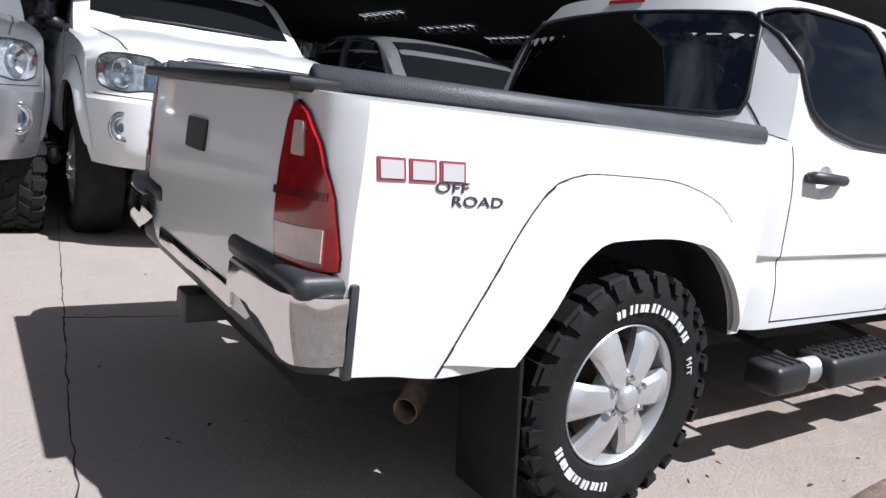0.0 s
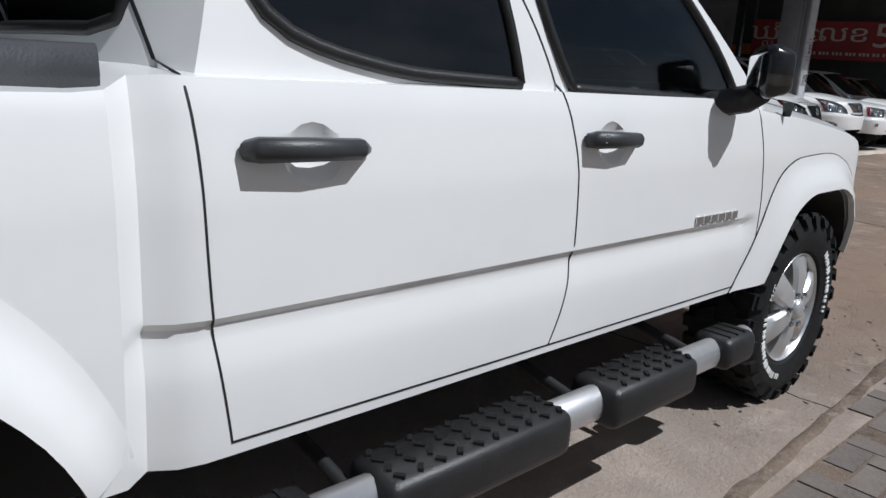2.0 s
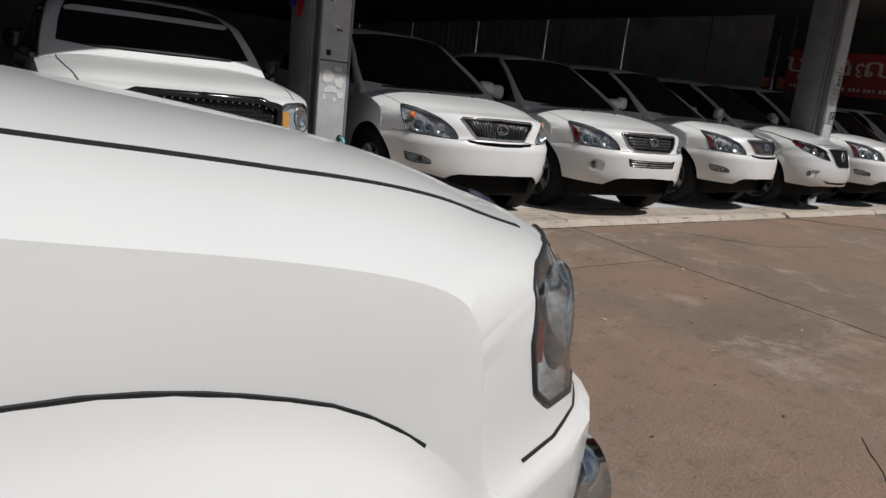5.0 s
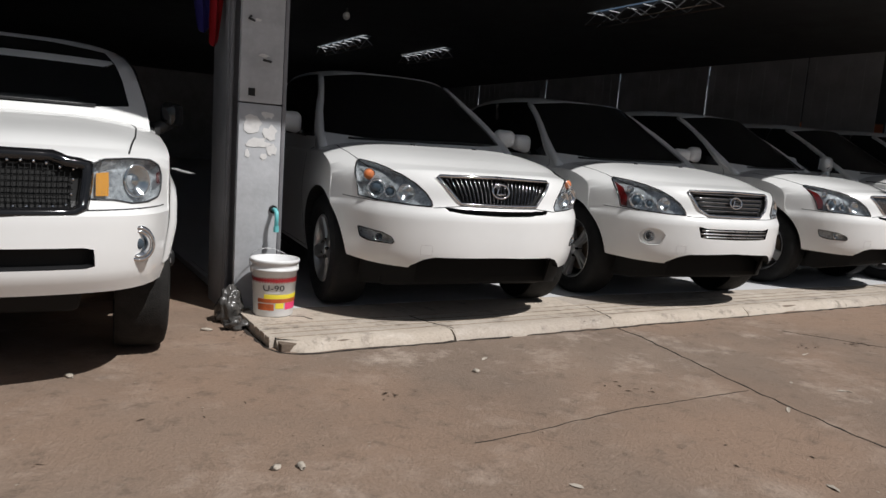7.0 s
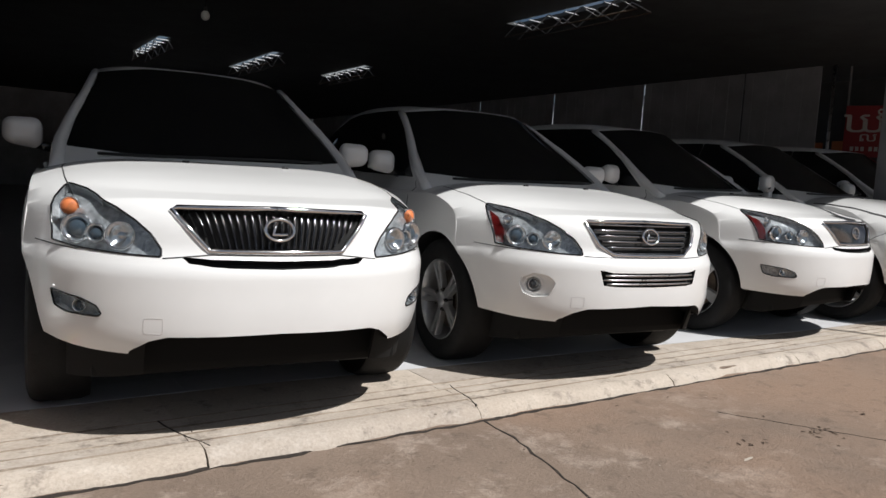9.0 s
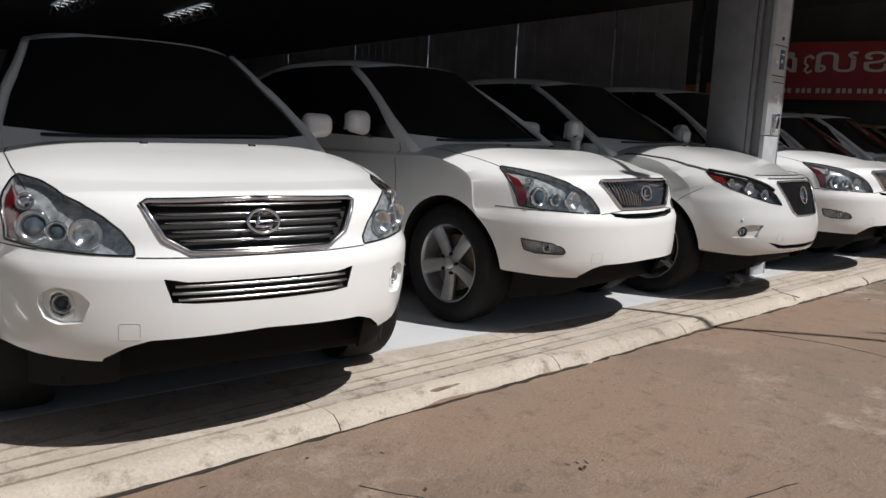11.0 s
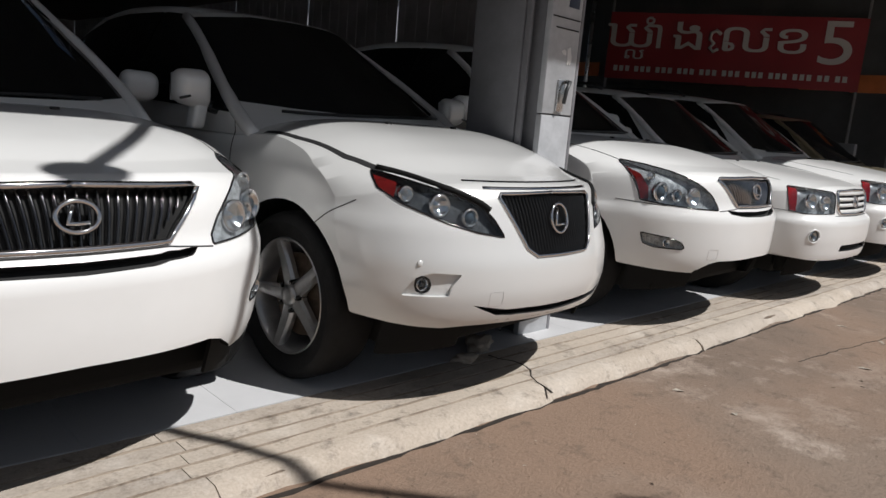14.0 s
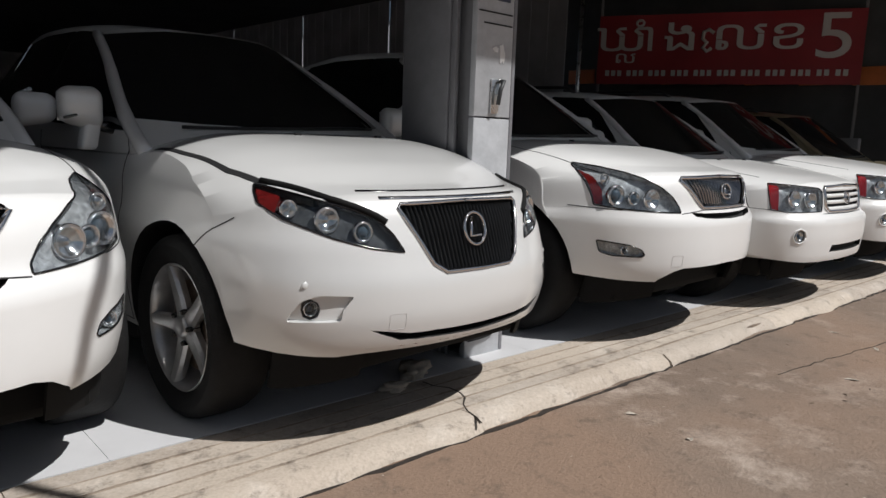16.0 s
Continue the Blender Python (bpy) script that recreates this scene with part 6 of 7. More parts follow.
def pickup(label, paint, wheel, m, front="mesh", detail=True, clear=True):
    P = PICKUP
    PROPORTION.append(truck_shape)
    car = root("pickup_truck", label, "pickup truck", m, "parked cars in the yard")
    plain = body_shell(P, None, nu=34, nv=160, ns=48 if detail else 24)
    cab = cabin_shell(P, nu=30, nv=44, ns=18)
    bvh, low, top_bvh = bvh_of(plain, cab), bvh_of(plain), bvh_of(cab)
    F = caster(low, FRONT)
    cuts = []
    for sx in (-1, 1):
        for a in (ARCH_F, ARCH_R):
            cuts.append(prism(resample(a, 30), SIDE_L if sx > 0 else SIDE_R, -1.3, -0.52))
    cuts.append(one_box(-0.74, 0.74, 3.70, 5.10, 0.62, 1.4, 0.03))
    if detail:
        for y in (3.28, 2.405):
            cuts.append((ellipsoid((-0.930, y - 0.005, 1.032), (0.052, 0.078, 0.062)), 0))
    gr = [(0.0, 1.0), (0.40, 0.998), (0.45, 0.978), (0.535, 0.968), (0.530, 0.90), (0.515, 0.815), (0.48, 0.800), (0.0, 0.795)]
    hl = [(0.508, 0.845), (0.522, 0.91), (0.540, 0.972), (0.60, 0.990), (0.75, 0.996), (0.88, 0.992), (0.935, 0.975), (0.955, 0.93), (0.940, 0.875), (0.90, 0.848), (0.80, 0.833), (0.70, 0.830), (0.61, 0.843)]
    mouth = [(0.0, 0.675), (0.52, 0.675), (0.56, 0.667), (0.565, 0.605), (0.53, 0.597), (0.0, 0.597)]
    cuts.append(skin(low, FRONT, gr + mirror_x(gr), 0.06, 0.10, 0.08))
    cuts.append(skin(low, FRONT, mouth + mirror_x(mouth), 0.05, 0.12, 0.08))
    hl = rim_soft(hl, 0.2)
    for sx in (-1, 1):
        cuts.append((skin(low, lamp_view(sx), hl, 0.03, 0.085, 0.06), 2))
    body = carved(plain, cuts, [paint, PLASTIC, HOUSING])
    part("body", body, [paint, PLASTIC, HOUSING], car, angle=32)
    if clear:
        wc = [(prism(resample(WIN_F + WIN_F[:1], 40)[:-1], SIDE_R, -1.3, 1.3), 1), (prism(resample(WIN_R + WIN_R[:1], 44)[:-1], SIDE_R, -1.3, 1.3), 1),
              (prism(rim_soft(SCREEN + mirror_x(SCREEN), 0.06), FRONT, 1.2, 3.2), 1), (prism(rim_soft(BACK + mirror_x(BACK), 0.08), FRONT, 3.15, 4.2), 1)]
        cab = carved(cab, wc, [paint, PLASTIC])
    part("cab", cab, [paint, PLASTIC], car, angle=52)
    gf, gr_ = (CLEAR_TINT, REAR_TINT) if clear else (TINT, TINT)
    part("windscreen", skin(top_bvh, FRONT, rim_soft(SCREEN + mirror_x(SCREEN), 0.06), 0.002, 0.006, 0.08), gf, car)
    part("rear_window", skin(top_bvh, REAR, rim_soft(BACK + mirror_x(BACK), 0.08), 0.002, 0.006, 0.08), gr_, car, "dark tinted rear glass")
    part("window_seal", ribbon(top_bvh, REAR, rim_soft(BACK + mirror_x(BACK), 0.08), 0.012, 0.0, True), PLASTIC, car)
    for sx, V in ((-1, SIDE_R), (1, SIDE_L)):
        S, ST = caster(low, V), caster(top_bvh, V)
        for g, gm in ((WIN_F, gf), (WIN_R, gr_)):
            o = resample(g + g[:1], 40)[:-1]
            w = part("side_window", skin(top_bvh, V, o, 0.001, 0.005, 0.06), gm, car)
            part("window_seal", ribbon(top_bvh, V, o, 0.013, 0.002, True, 0.03), PLASTIC, w)
        for line in ([(3.52, 1.40), (3.505, 1.28), (3.495, 1.15), (3.482, 1.05), (3.465, 0.80), (3.43, 0.585)], [(2.78, 1.40), (2.655, 1.24), (2.60, 1.15), (2.565, 1.08), (2.53, 0.95), (2.518, 0.77), (2.54, 0.66), (2.57, 0.585)], [(1.60, 1.13), (1.578, 1.082), (1.535, 0.95), (1.505, 0.82), (1.50, 0.68), (1.53, 0.62), (1.60, 0.585)], [(3.43, 0.587), (2.57, 0.583), (1.60, 0.583)]):
            part("panel_gap", seam(bvh, V, resample(line, 24), 0.0036, 0.0015), GAP, car)
        for outer, inner in ((FLARE_F, ARCH_F[1:-1]), (FLARE_R, ARCH_R[1:-1])):
            part("wheel_flare", flare(low, V, outer, inner, sx), paint, car)
            part("flare_gap", seam(low, V, resample(outer, 40)[:30], 0.0045, 0.004), GAP, car)
        if detail or front != "none":
            b = tube(bmesh.new(), [S(3.60, 1.118, 0.0) + Vector((-sx * 0.030, 0, 0.014)), S(4.4, 1.115, 0.0) + Vector((-sx * 0.030, 0, 0.015)), S(5.14, 1.112, 0.0) + Vector((-sx * 0.035, 0, 0.014))], 0.036, 10)
            part("bed_rail", b, RAIL_PLASTIC, car, "weathered grey plastic rail cap")
        for y0, y1 in ((3.165, 3.405), (2.295, 2.51)):
            bm = bmesh.new()
            tube(bm, [S(y1, 1.034, 0.004), S(y1 - 0.012, 1.034, 0.028), S((y0 + y1) / 2, 1.032, 0.034), S(y0 + 0.03, 1.031, 0.028), S(y0, 1.031, 0.004)], [0.015, 0.019, 0.018, 0.017, 0.009], 8)
            h = part("door_handle", bm, GREY_PLASTIC, car, "dark grey pull handle")
            if y1 < 3:
                part("key_lock", one_box(0, 0.004, -0.009, 0.009, -0.009, 0.009, 0.002, m=Matrix.Translation(S(y1 - 0.03, 1.034, 0.046))), CHROME, h)
        # door mirror
        mb = bmesh.new()
        box(mb, -0.072, 0.072, -0.052, 0.052, -0.067, 0.067, 0.036, 5)
        for v in mb.verts:
            if v.co.y < 0:
                v.co.x *= 0.88
                v.co.z *= 0.88
        mb.transform(pose(sx * 1.00, 1.785, 1.205, 0, 0, 42 * sx))
        mir = part("mirror", mb, GLOSS_BLACK, car, "black door mirror")
        part("mirror_arm", tube(bmesh.new(), [(sx * 0.84, 1.92, 1.118), (sx * 0.875, 1.80, 1.122), (sx * 0.93, 1.77, 1.135), (sx * 0.985, 1.785, 1.16)], [0.022, 0.036, 0.038, 0.034], 10), PLASTIC, mir)
        gl = one_box(-0.044, 0.044, 0.050, 0.0562, -0.040, 0.040, 0.003)
        gl.transform(pose(sx * 1.00, 1.785, 1.205, 0, 0, 42 * sx))
        part("mirror_glass", gl, CHROME, mir)
        # side step
        step = part("side_step", tube(bmesh.new(), [(sx * 0.945, 3.46, 0.425), (sx * 0.945, 1.56, 0.425)], 0.044, 18), BRUSHED, car, "bright steel tube step with black treads")
        for y0, y1, pad in ((3.29, 3.51, False), (2.60, 3.17, True), (2.0, 2.43, True), (1.60, 1.80, False)):
            b = bmesh.new()
            box(b, sx * 0.945 - (0.085 if pad else 0.072), sx * 0.945 + (0.085 if pad else 0.072), y0, y1, 0.372 if pad else 0.382, 0.478, 0.030, 3)
            sp = part("step_pad", b, PLASTIC, step)
            rb = bmesh.new()
            if pad:
                k = int((y1 - y0) / 0.055)
                for i in range(k):
                    for j in range(4):
                        y, x = y0 + 0.035 + i * 0.055, sx * 0.945 - 0.055 + j * 0.036
                        box(rb, x - 0.012, x + 0.012, y - 0.006, y + 0.006, 0.475, 0.483, m=Matrix.Translation((x, y, 0)) @ Matrix.Rotation(0.7 if (i + j) % 2 else -0.7, 4, "Z") @ Matrix.Translation((-x, -y, 0)))
            else:
                for i in range(3):
                    y = y0 + 0.06 + i * 0.05
                    box(rb, sx * 0.945 - 0.05, sx * 0.945 + 0.05, y - 0.004, y + 0.004, 0.476, 0.481)
            part("tread", rb, RUBBER, sp, angle=0)["kind"] = "stuff"
        for y in (3.18, 2.44, 1.83):
            part("step_bracket", tube(bmesh.new(), [(sx * 0.90, y, 0.42), (sx * 0.70, y, 0.45), (sx * 0.50, y, 0.47)], 0.016, 8), BLACK, step)
        # mud flap, fender lamp
        part("mud_flap", one_box(sx * 0.79 - 0.14, sx * 0.79 + 0.14, 4.60, 4.615, 0.17, 0.66, 0.006, m=Matrix.Translation((0, 4.6, 0.6)) @ Matrix.Rotation(-0.12, 4, "X") @ Matrix.Translation((0, -4.6, -0.6))), RUBBER, car)
        part("fender_nozzle", prism(rim_soft([(1.420, 1.128), (1.394, 1.128), (1.398, 1.098), (1.408, 1.086)], 0.2), SIDE_L, -sx * S(1.34, 1.07).x * sx - 0.007, -sx * S(1.34, 1.07).x * sx + 0.02), PLASTIC, car)
        # rear lamp
        D = Vector((-sx, -1, 0)).normalized()
        A = Vector((-sx, 1, 0)).normalized()
        LV = (tuple(A), (0, 0, 1), tuple(D))
        o = [(3.165, 1.088), (3.125, 1.068), (3.07, 1.01), (3.025, 0.92), (2.995, 0.785), (3.18, 0.776), (3.198, 0.85), (3.198, 0.95), (3.185, 1.05)]
        lo = rim_soft(o, 0.2)
        lamp = part("tail_light", skin(low, LV, lo, 0.014, 0.03, 0.03), RED_LENS, car, "red wrap-round tail lamp")
        amin = 2.985
        part("lamp_band", skin(low, LV, [(amin + 0.055, 0.798), (amin + 0.192, 0.790), (amin + 0.202, 0.850), (amin + 0.055, 0.860)], 0.018, 0.006, 0.03), FROST, lamp, "frosted reversing lens")
        part("lamp_band", skin(low, LV, rim_soft([(amin + 0.125, 0.985), (amin + 0.170, 0.985), (amin + 0.170, 1.050), (amin + 0.140, 1.050)], 0.2), 0.017, 0.006, 0.03), FROST, lamp)
        part("lamp_band", skin(low, LV, [(amin + 0.055, 0.912), (amin + 0.22, 0.902), (amin + 0.22, 0.918), (amin + 0.055, 0.928)], 0.017, 0.006, 0.03), RED_DEEP, lamp)
        part("lamp_edge", seam(low, LV, lo, 0.010, 0.006, 0.03, True), GLOSS_BLACK, lamp)
        # head lamp, sunk behind a clear lens
        FV = lamp_view(sx)
        H = caster(low, FV)
        lamp = part("headlight", skin(low, FV, hl, -0.045, 0.006, 0.04), HOUSING, car)
        b2, mm = bowl(H, 0.765, 0.915, 0.066, -0.022, 0.026, (sx * 0.62, -1, 0.05))
        part("reflector", b2, REFLECTOR, lamp)
        part("bulb", lamp_ball(mm, 0.020, -0.016), CHROME, lamp)
        part("turn_signal", skin(low, FV, [(0.545, 0.86), (0.556, 0.945), (0.612, 0.95), (0.600, 0.86)], -0.020, 0.010, 0.05), AMBER if front == "mesh" else REFLECTOR, lamp)
        part("side_marker", skin(low, FV, [(0.945, 0.90), (0.948, 0.945), (0.920, 0.945), (0.918, 0.90)], -0.004, 0.008, 0.05), MARKER_RED, lamp)
        part("lens", skin(low, FV, hl, 0.003, 0.004, 0.05), LENS, lamp, "clear plastic lens").visible_shadow = False
        part("lamp_edge", ribbon(low, FV, hl, 0.004, 0.001, True), GREY_PLASTIC, lamp)
        b2, mm = bowl(F, sx * 0.74, 0.678, 0.053, 0.004, 0.03, (sx * 0.15, -1, 0.03))
        fog = part("fog_light", b2, REFLECTOR, car)
        part("bulb", lamp_ball(mm, 0.022, -0.01), BULB, fog)
        rg = bmesh.new()
        lathe(rg, [(0.054, 0.0), (0.058, 0.010), (0.068, 0.006), (0.074, -0.045)], "z", 28, mm)
        part("fog_ring", rg, CHROME, fog)
    # front grille
    full = gr + mirror_x(gr)
    g = part("grille", skin(low, FRONT, full, -0.035, 0.004, 0.08), BLACK, car)
    if front == "mesh":
        inner = [(x * 0.90, 0.897 + (z - 0.897) * 0.78) for x, z in full]
        part("grille_frame", ribbon(low, FRONT, full, 0.026, -0.006, True), GLOSS_BLACK, g)
        net = bmesh.new()
        for i in range(46):
            x = -0.47 + 0.94 * i / 45
            tube(net, [F(x, 0.81, -0.014), F(x, 0.90, -0.014), F(x, 0.975, -0.014)], 0.0022, 4)
        for i in range(8):
            z = 0.815 + 0.155 * i / 7
            tube(net, [F(-0.48 + 0.08 * k, z, -0.016) for k in range(13)], 0.0022, 4)
        part("grille_mesh", net, MATTE_BLACK, g)
        for p in resample(inner + inner[:1], 46)[:-1]:
            b3 = bmesh.new()
            bmesh.ops.create_uvsphere(b3, u_segments=8, v_segments=5, radius=0.007)
            b3.transform(Matrix.Translation(F(p.x, p.y, -0.004)))
            part("rivet", b3, CHROME, g)
    else:
        part("grille_frame", ribbon(low, FRONT, full, 0.016, -0.002, True), CHROME, g)
        for z in (0.83, 0.87, 0.91, 0.95):
            part("grille_bar", tube(bmesh.new(), [F(-0.48 + 0.08 * k, z, -0.012) for k in range(13)], 0.009, 6), SATIN, g)
    part("air_slot", skin(low, FRONT, mouth + mirror_x(mouth), -0.06, 0.004, 0.08), BLACK, car)
    part("bumper_line", seam(low, FRONT, [(-0.86, 0.812), (-0.55, 0.806), (0.55, 0.806), (0.86, 0.812)], 0.004, 0.002), GAP, car)
    for sx in (-1, 1):
        part("panel_gap", seam(low, TOP, [(sx * 0.74, 1.58), (sx * 0.76, 1.2), (sx * 0.74, 0.75), (sx * 0.70, 0.36)], 0.008), GAP, car)
    part("wiper", tube(bmesh.new(), [caster(bvh, FRONT)(x, 1.205, 0.012) for x in [(-0.55 + 0.1 * k) for k in range(12)]], 0.008, 6), PLASTIC, car)
    # tail gate and rear bumper
    R = caster(low, REAR)
    tg = part("tailgate", skin(low, REAR, rim_soft([(-0.675, 0.60), (0.675, 0.60), (0.675, 1.10), (-0.675, 1.10)], 0.04), 0.012, 0.03, 0.1), paint, car)
    part("gate_handle", skin(low, REAR, rim_soft([(-0.10, 0.93), (0.10, 0.93), (0.10, 1.01), (-0.10, 1.01)], 0.15), 0.020, 0.02, 0.05), PLASTIC, tg)
    part("gate_cap", one_box(-0.74, 0.74, 5.08, 5.215, 1.105, 1.135, 0.012), PLASTIC, tg, "black plastic tailgate cap")
    if detail:
        mk = bmesh.new()
        for k, (a, b) in enumerate(((-0.66, -0.615), (-0.61, -0.57), (-0.565, -0.52))):
            box(mk, a, b, 5.205, 5.216, 0.705, 0.735)
        for k in range(4):
            box(mk, -0.65 + 0.035 * k, -0.625 + 0.035 * k, 5.205, 5.216, 0.675, 0.692)
        part("model_mark", mk, DECAL_GREY, tg)
        SH = caster(low, SIDE_R)
        for k in range(3):
            ya = 4.835 + 0.080 * k
            mk = part("decal_mark", bars_mark(SH, [(ya, ya + 0.071)], 0.962, 1.006, 0.001, 0.002, -1), STICKER, car, "red side decal with a pale middle")
            part("decal_middle", bars_mark(SH, [(ya + 0.007, ya + 0.064)], 0.967, 1.001, 0.003, 0.002, -1), mat_light, mk)
        for txt, y, z in (("OFF", 4.918, 0.945), ("ROAD", 4.87, 0.918)):
            c = SH(y - 0.05, z, 0.002)
            t = glyphs(txt, 0.030, 0.003, Matrix.Translation((c.x, y, z)) @ Matrix(((0, 0, -1, 0), (-1, 0, 0, 0), (0, 1, 0, 0), (0, 0, 0, 1))) @ Matrix.Diagonal((1.75, 1, 1, 1)), 1.05, "LEFT")
            part("side_lettering", t, DECAL_GREY, car, "dark grey lettering", angle=0)
        for k in range(6):
            part("door_mark", bars_mark(SH, [(1.672 + 0.045 * k, 1.706 + 0.045 * k)], 0.803, 0.824, 0.0, 0.006, -1), SATIN, car, "chrome model-name block")
    bump = part("rear_bumper", one_box(-0.76, 0.76, 5.06, 5.195, 0.56, 0.70, 0.03), PLASTIC, car, "black step bumper with chrome ends")
    for sx in (-1, 1):
        b = bmesh.new()
        rows = []
        for i in range(13):
            t = i / 12
            ang = t * math.pi / 2
            cx = sx * (0.905 - 0.16 * (1 - math.cos(ang)) - max(0, t - 0.7) * 0.75)
            cy = 5.095 + 0.145 * math.sin(ang) ** 0.8 + 0.01
            low_z = 0.575 if t < 0.45 else 0.575 + 0.10 * ((t - 0.45) / 0.55) ** 2
            rows.append([b.verts.new((cx - sx * 0.03, cy - 0.02, 0.742)), b.verts.new((cx, cy, 0.738)), b.verts.new((cx + sx * 0.006, cy + 0.006, 0.68)), b.verts.new((cx, cy, low_z + 0.03)), b.verts.new((cx - sx * 0.04, cy - 0.03, low_z))])
        for r0, r1 in zip(rows, rows[1:]):
            for k in range(4):
                b.faces.new((r0[k], r0[k + 1], r1[k + 1], r1[k]))
        bmesh.ops.recalc_face_normals(b, faces=b.faces[:])
        part("bumper_end", b, CHROME, bump, "chrome bumper corner")
        part("bumper_pad", one_box(min(sx * 0.40, sx * 0.895), max(sx * 0.40, sx * 0.88), 5.08, 5.225, 0.730, 0.780, 0.022, 3), GREY_PLASTIC, bump)
        part("bumper_cap", one_box(min(sx * 0.885, sx * 0.912), max(sx * 0.885, sx * 0.912), 5.085, 5.107, 0.575, 0.765, 0.006), GREY_PLASTIC, bump)
    part("bumper_bar", one_box(-0.42, 0.42, 5.19, 5.212, 0.60, 0.66, 0.012), CHROME, bump)
    part("step_pad", one_box(-0.40, 0.40, 5.08, 5.205, 0.695, 0.715, 0.008), PLASTIC, bump)
    part("tow_bar", one_box(-0.06, 0.06, 5.05, 5.23, 0.47, 0.55, 0.01), PLASTIC, bump)
    ex = bmesh.new()
    lathe(ex, [(0.033, -0.35), (0.036, 0.0), (0.033, 0.002), (0.030, -0.10)], "y", 20, pose(-0.70, 4.80, 0.40, -14, 0, 40))
    part("exhaust_pipe", ex, RUST, car, "bare steel exhaust tip")
    part("stop_lamp", skin(top_bvh, REAR, [(-0.10, 1.665), (0.10, 1.665), (0.10, 1.69), (-0.10, 1.69)], 0.008, 0.02, 0.05), RED_LENS, car)
    # inside
    if clear:
        part("dashboard", one_box(-0.70, 0.70, 1.72, 2.05, 1.02, 1.165, 0.05, 3), GREY_PLASTIC, car)
        sw = bmesh.new()
        q = pose(0.36, 2.20, 1.16, 62, 0, 0)
        tube(sw, [q @ Vector((0.185 * math.cos(2 * math.pi * i / 28), 0.185 * math.sin(2 * math.pi * i / 28), 0)) for i in range(29)], 0.014, 8, cap=False)
        for k in (0.3, math.pi - 0.3, -math.pi / 2):
            tube(sw, [q @ Vector((0, 0, -0.02)), q @ Vector((0.18 * math.cos(k), 0.18 * math.sin(k), 0))], 0.016, 6)
        tube(sw, [q @ Vector((0, 0, -0.01)), q @ Vector((0, 0, -0.05))], [0.07, 0.06], 12)
        part("steering_wheel", sw, PLASTIC, car)
        for y in (2.62, 3.30):
            for x in (-0.36, 0.36):
                b = one_box(x - 0.24, x + 0.24, y, y + 0.14, 0.95, 1.36, 0.05, 3)
                part("seat_back", b, SEAT, car)
                part("head_rest", one_box(x - 0.12, x + 0.12, y + 0.06, y + 0.15, 1.38, 1.53, 0.035, 3), SEAT, car)
        part("cabin_floor", one_box(-0.78, 0.78, 1.75, 3.5, 1.08, 1.115, 0.005), SEAT, car)
    part("chassis", one_box(-0.50, 0.50, 0.5, 5.0, 0.36, 0.60, 0.04), BLACK, car)
    part("rear_axle", tube(bmesh.new(), [(-0.75, 4.126, 0.39), (0.75, 4.126, 0.39)], 0.05, 10), RUST, car)
    part("front_axle", tube(bmesh.new(), [(-0.75, 0.88, 0.39), (0.75, 0.88, 0.39)], 0.045, 10), RUST, car)
    PROPORTION.clear()
    fit_wheels(car, wheel, [(-0.90, 0.90, 0.392, 125), (0.90, 0.90, 0.392, 40), (-0.90, 4.10, 0.392, -17), (0.90, 4.10, 0.392, 70)])
    return car


def sidewall_letters(wheel, R, rim):
    """White raised blocks in place of the maker's names, and the tread type in letters."""
    r0, r1 = rim + (R - rim) * 0.27, rim + (R - rim) * 0.43

    def block(a0, a1, ra, rb):
        bm = bmesh.new()
        vs = []
        for x in (0.010, 0.0185):
            for r, a in ((ra, a0), (ra, a1), (rb, a1), (rb, a0)):
                vs.append(bm.verts.new((x, r * math.cos(a), r * math.sin(a))))
        for f in ((4, 5, 6, 7), (0, 1, 5, 4), (1, 2, 6, 5), (2, 3, 7, 6), (3, 0, 4, 7)):
            bm.faces.new([vs[k] for k in f])
        bmesh.ops.recalc_face_normals(bm, faces=bm.faces[:])
        part("sidewall_mark", bm, LETTER, wheel, "white raised sidewall block", angle=0)
    for start, count, step in ((radians(52), 8, radians(10.0)), (radians(222), 7, radians(9.0))):
        for i in range(count):
            a = start + i * step
            for k in (0.0, 0.42):
                block(a + step * k, a + step * (k + 0.20 + 0.06 * (i % 3)), r0, r1 - 0.004 * (i % 2))
    t = glyphs("M/T", 0.036, 0.004, Matrix(), 1.1, "CENTER")
    for v in t.verts:
        a, r = radians(32) - v.co.x / r0, r0 + v.co.y
        v.co = Vector((0.0165 + max(0.0, v.co.z), r * math.cos(a), r * math.sin(a)))
    part("tread_lettering", t, LETTER, wheel, "white raised letters", angle=0)


wt = make_wheel(0.402, 0.232, 0.26, "truck", ALLOY, mud=True)
sidewall_letters(wt, 0.402, 0.232)
pickup("white double-cab pickup truck with black side steps and mud tyres", WHITE, wt, pose(6.08, 2.215, 0, 0, 0, 90), "bars")
wt2 = make_wheel(0.39, 0.222, 0.25, "truck", ALLOY, dusty=True)
pickup("white pickup truck with a black riveted mesh grille", WHITE, wt2, pose(6.78, 5.50, 0, 0, 0, -5), "mesh", False, False)
wt3 = make_wheel(0.40, 0.235, 0.26, "truck", ALLOY, dusty=True)
big = pickup("large white pickup truck with clear headlights", WHITE, wt3, pose(2.0, 4.80, 0, 0, 0, 0) @ Matrix.Diagonal((1.13, 1.13, 1.24, 1)), "bars", False, False)
wt4 = make_wheel(0.42, 0.235, 0.28, "truck", ALLOY_DARK, mud=True, dusty=True)
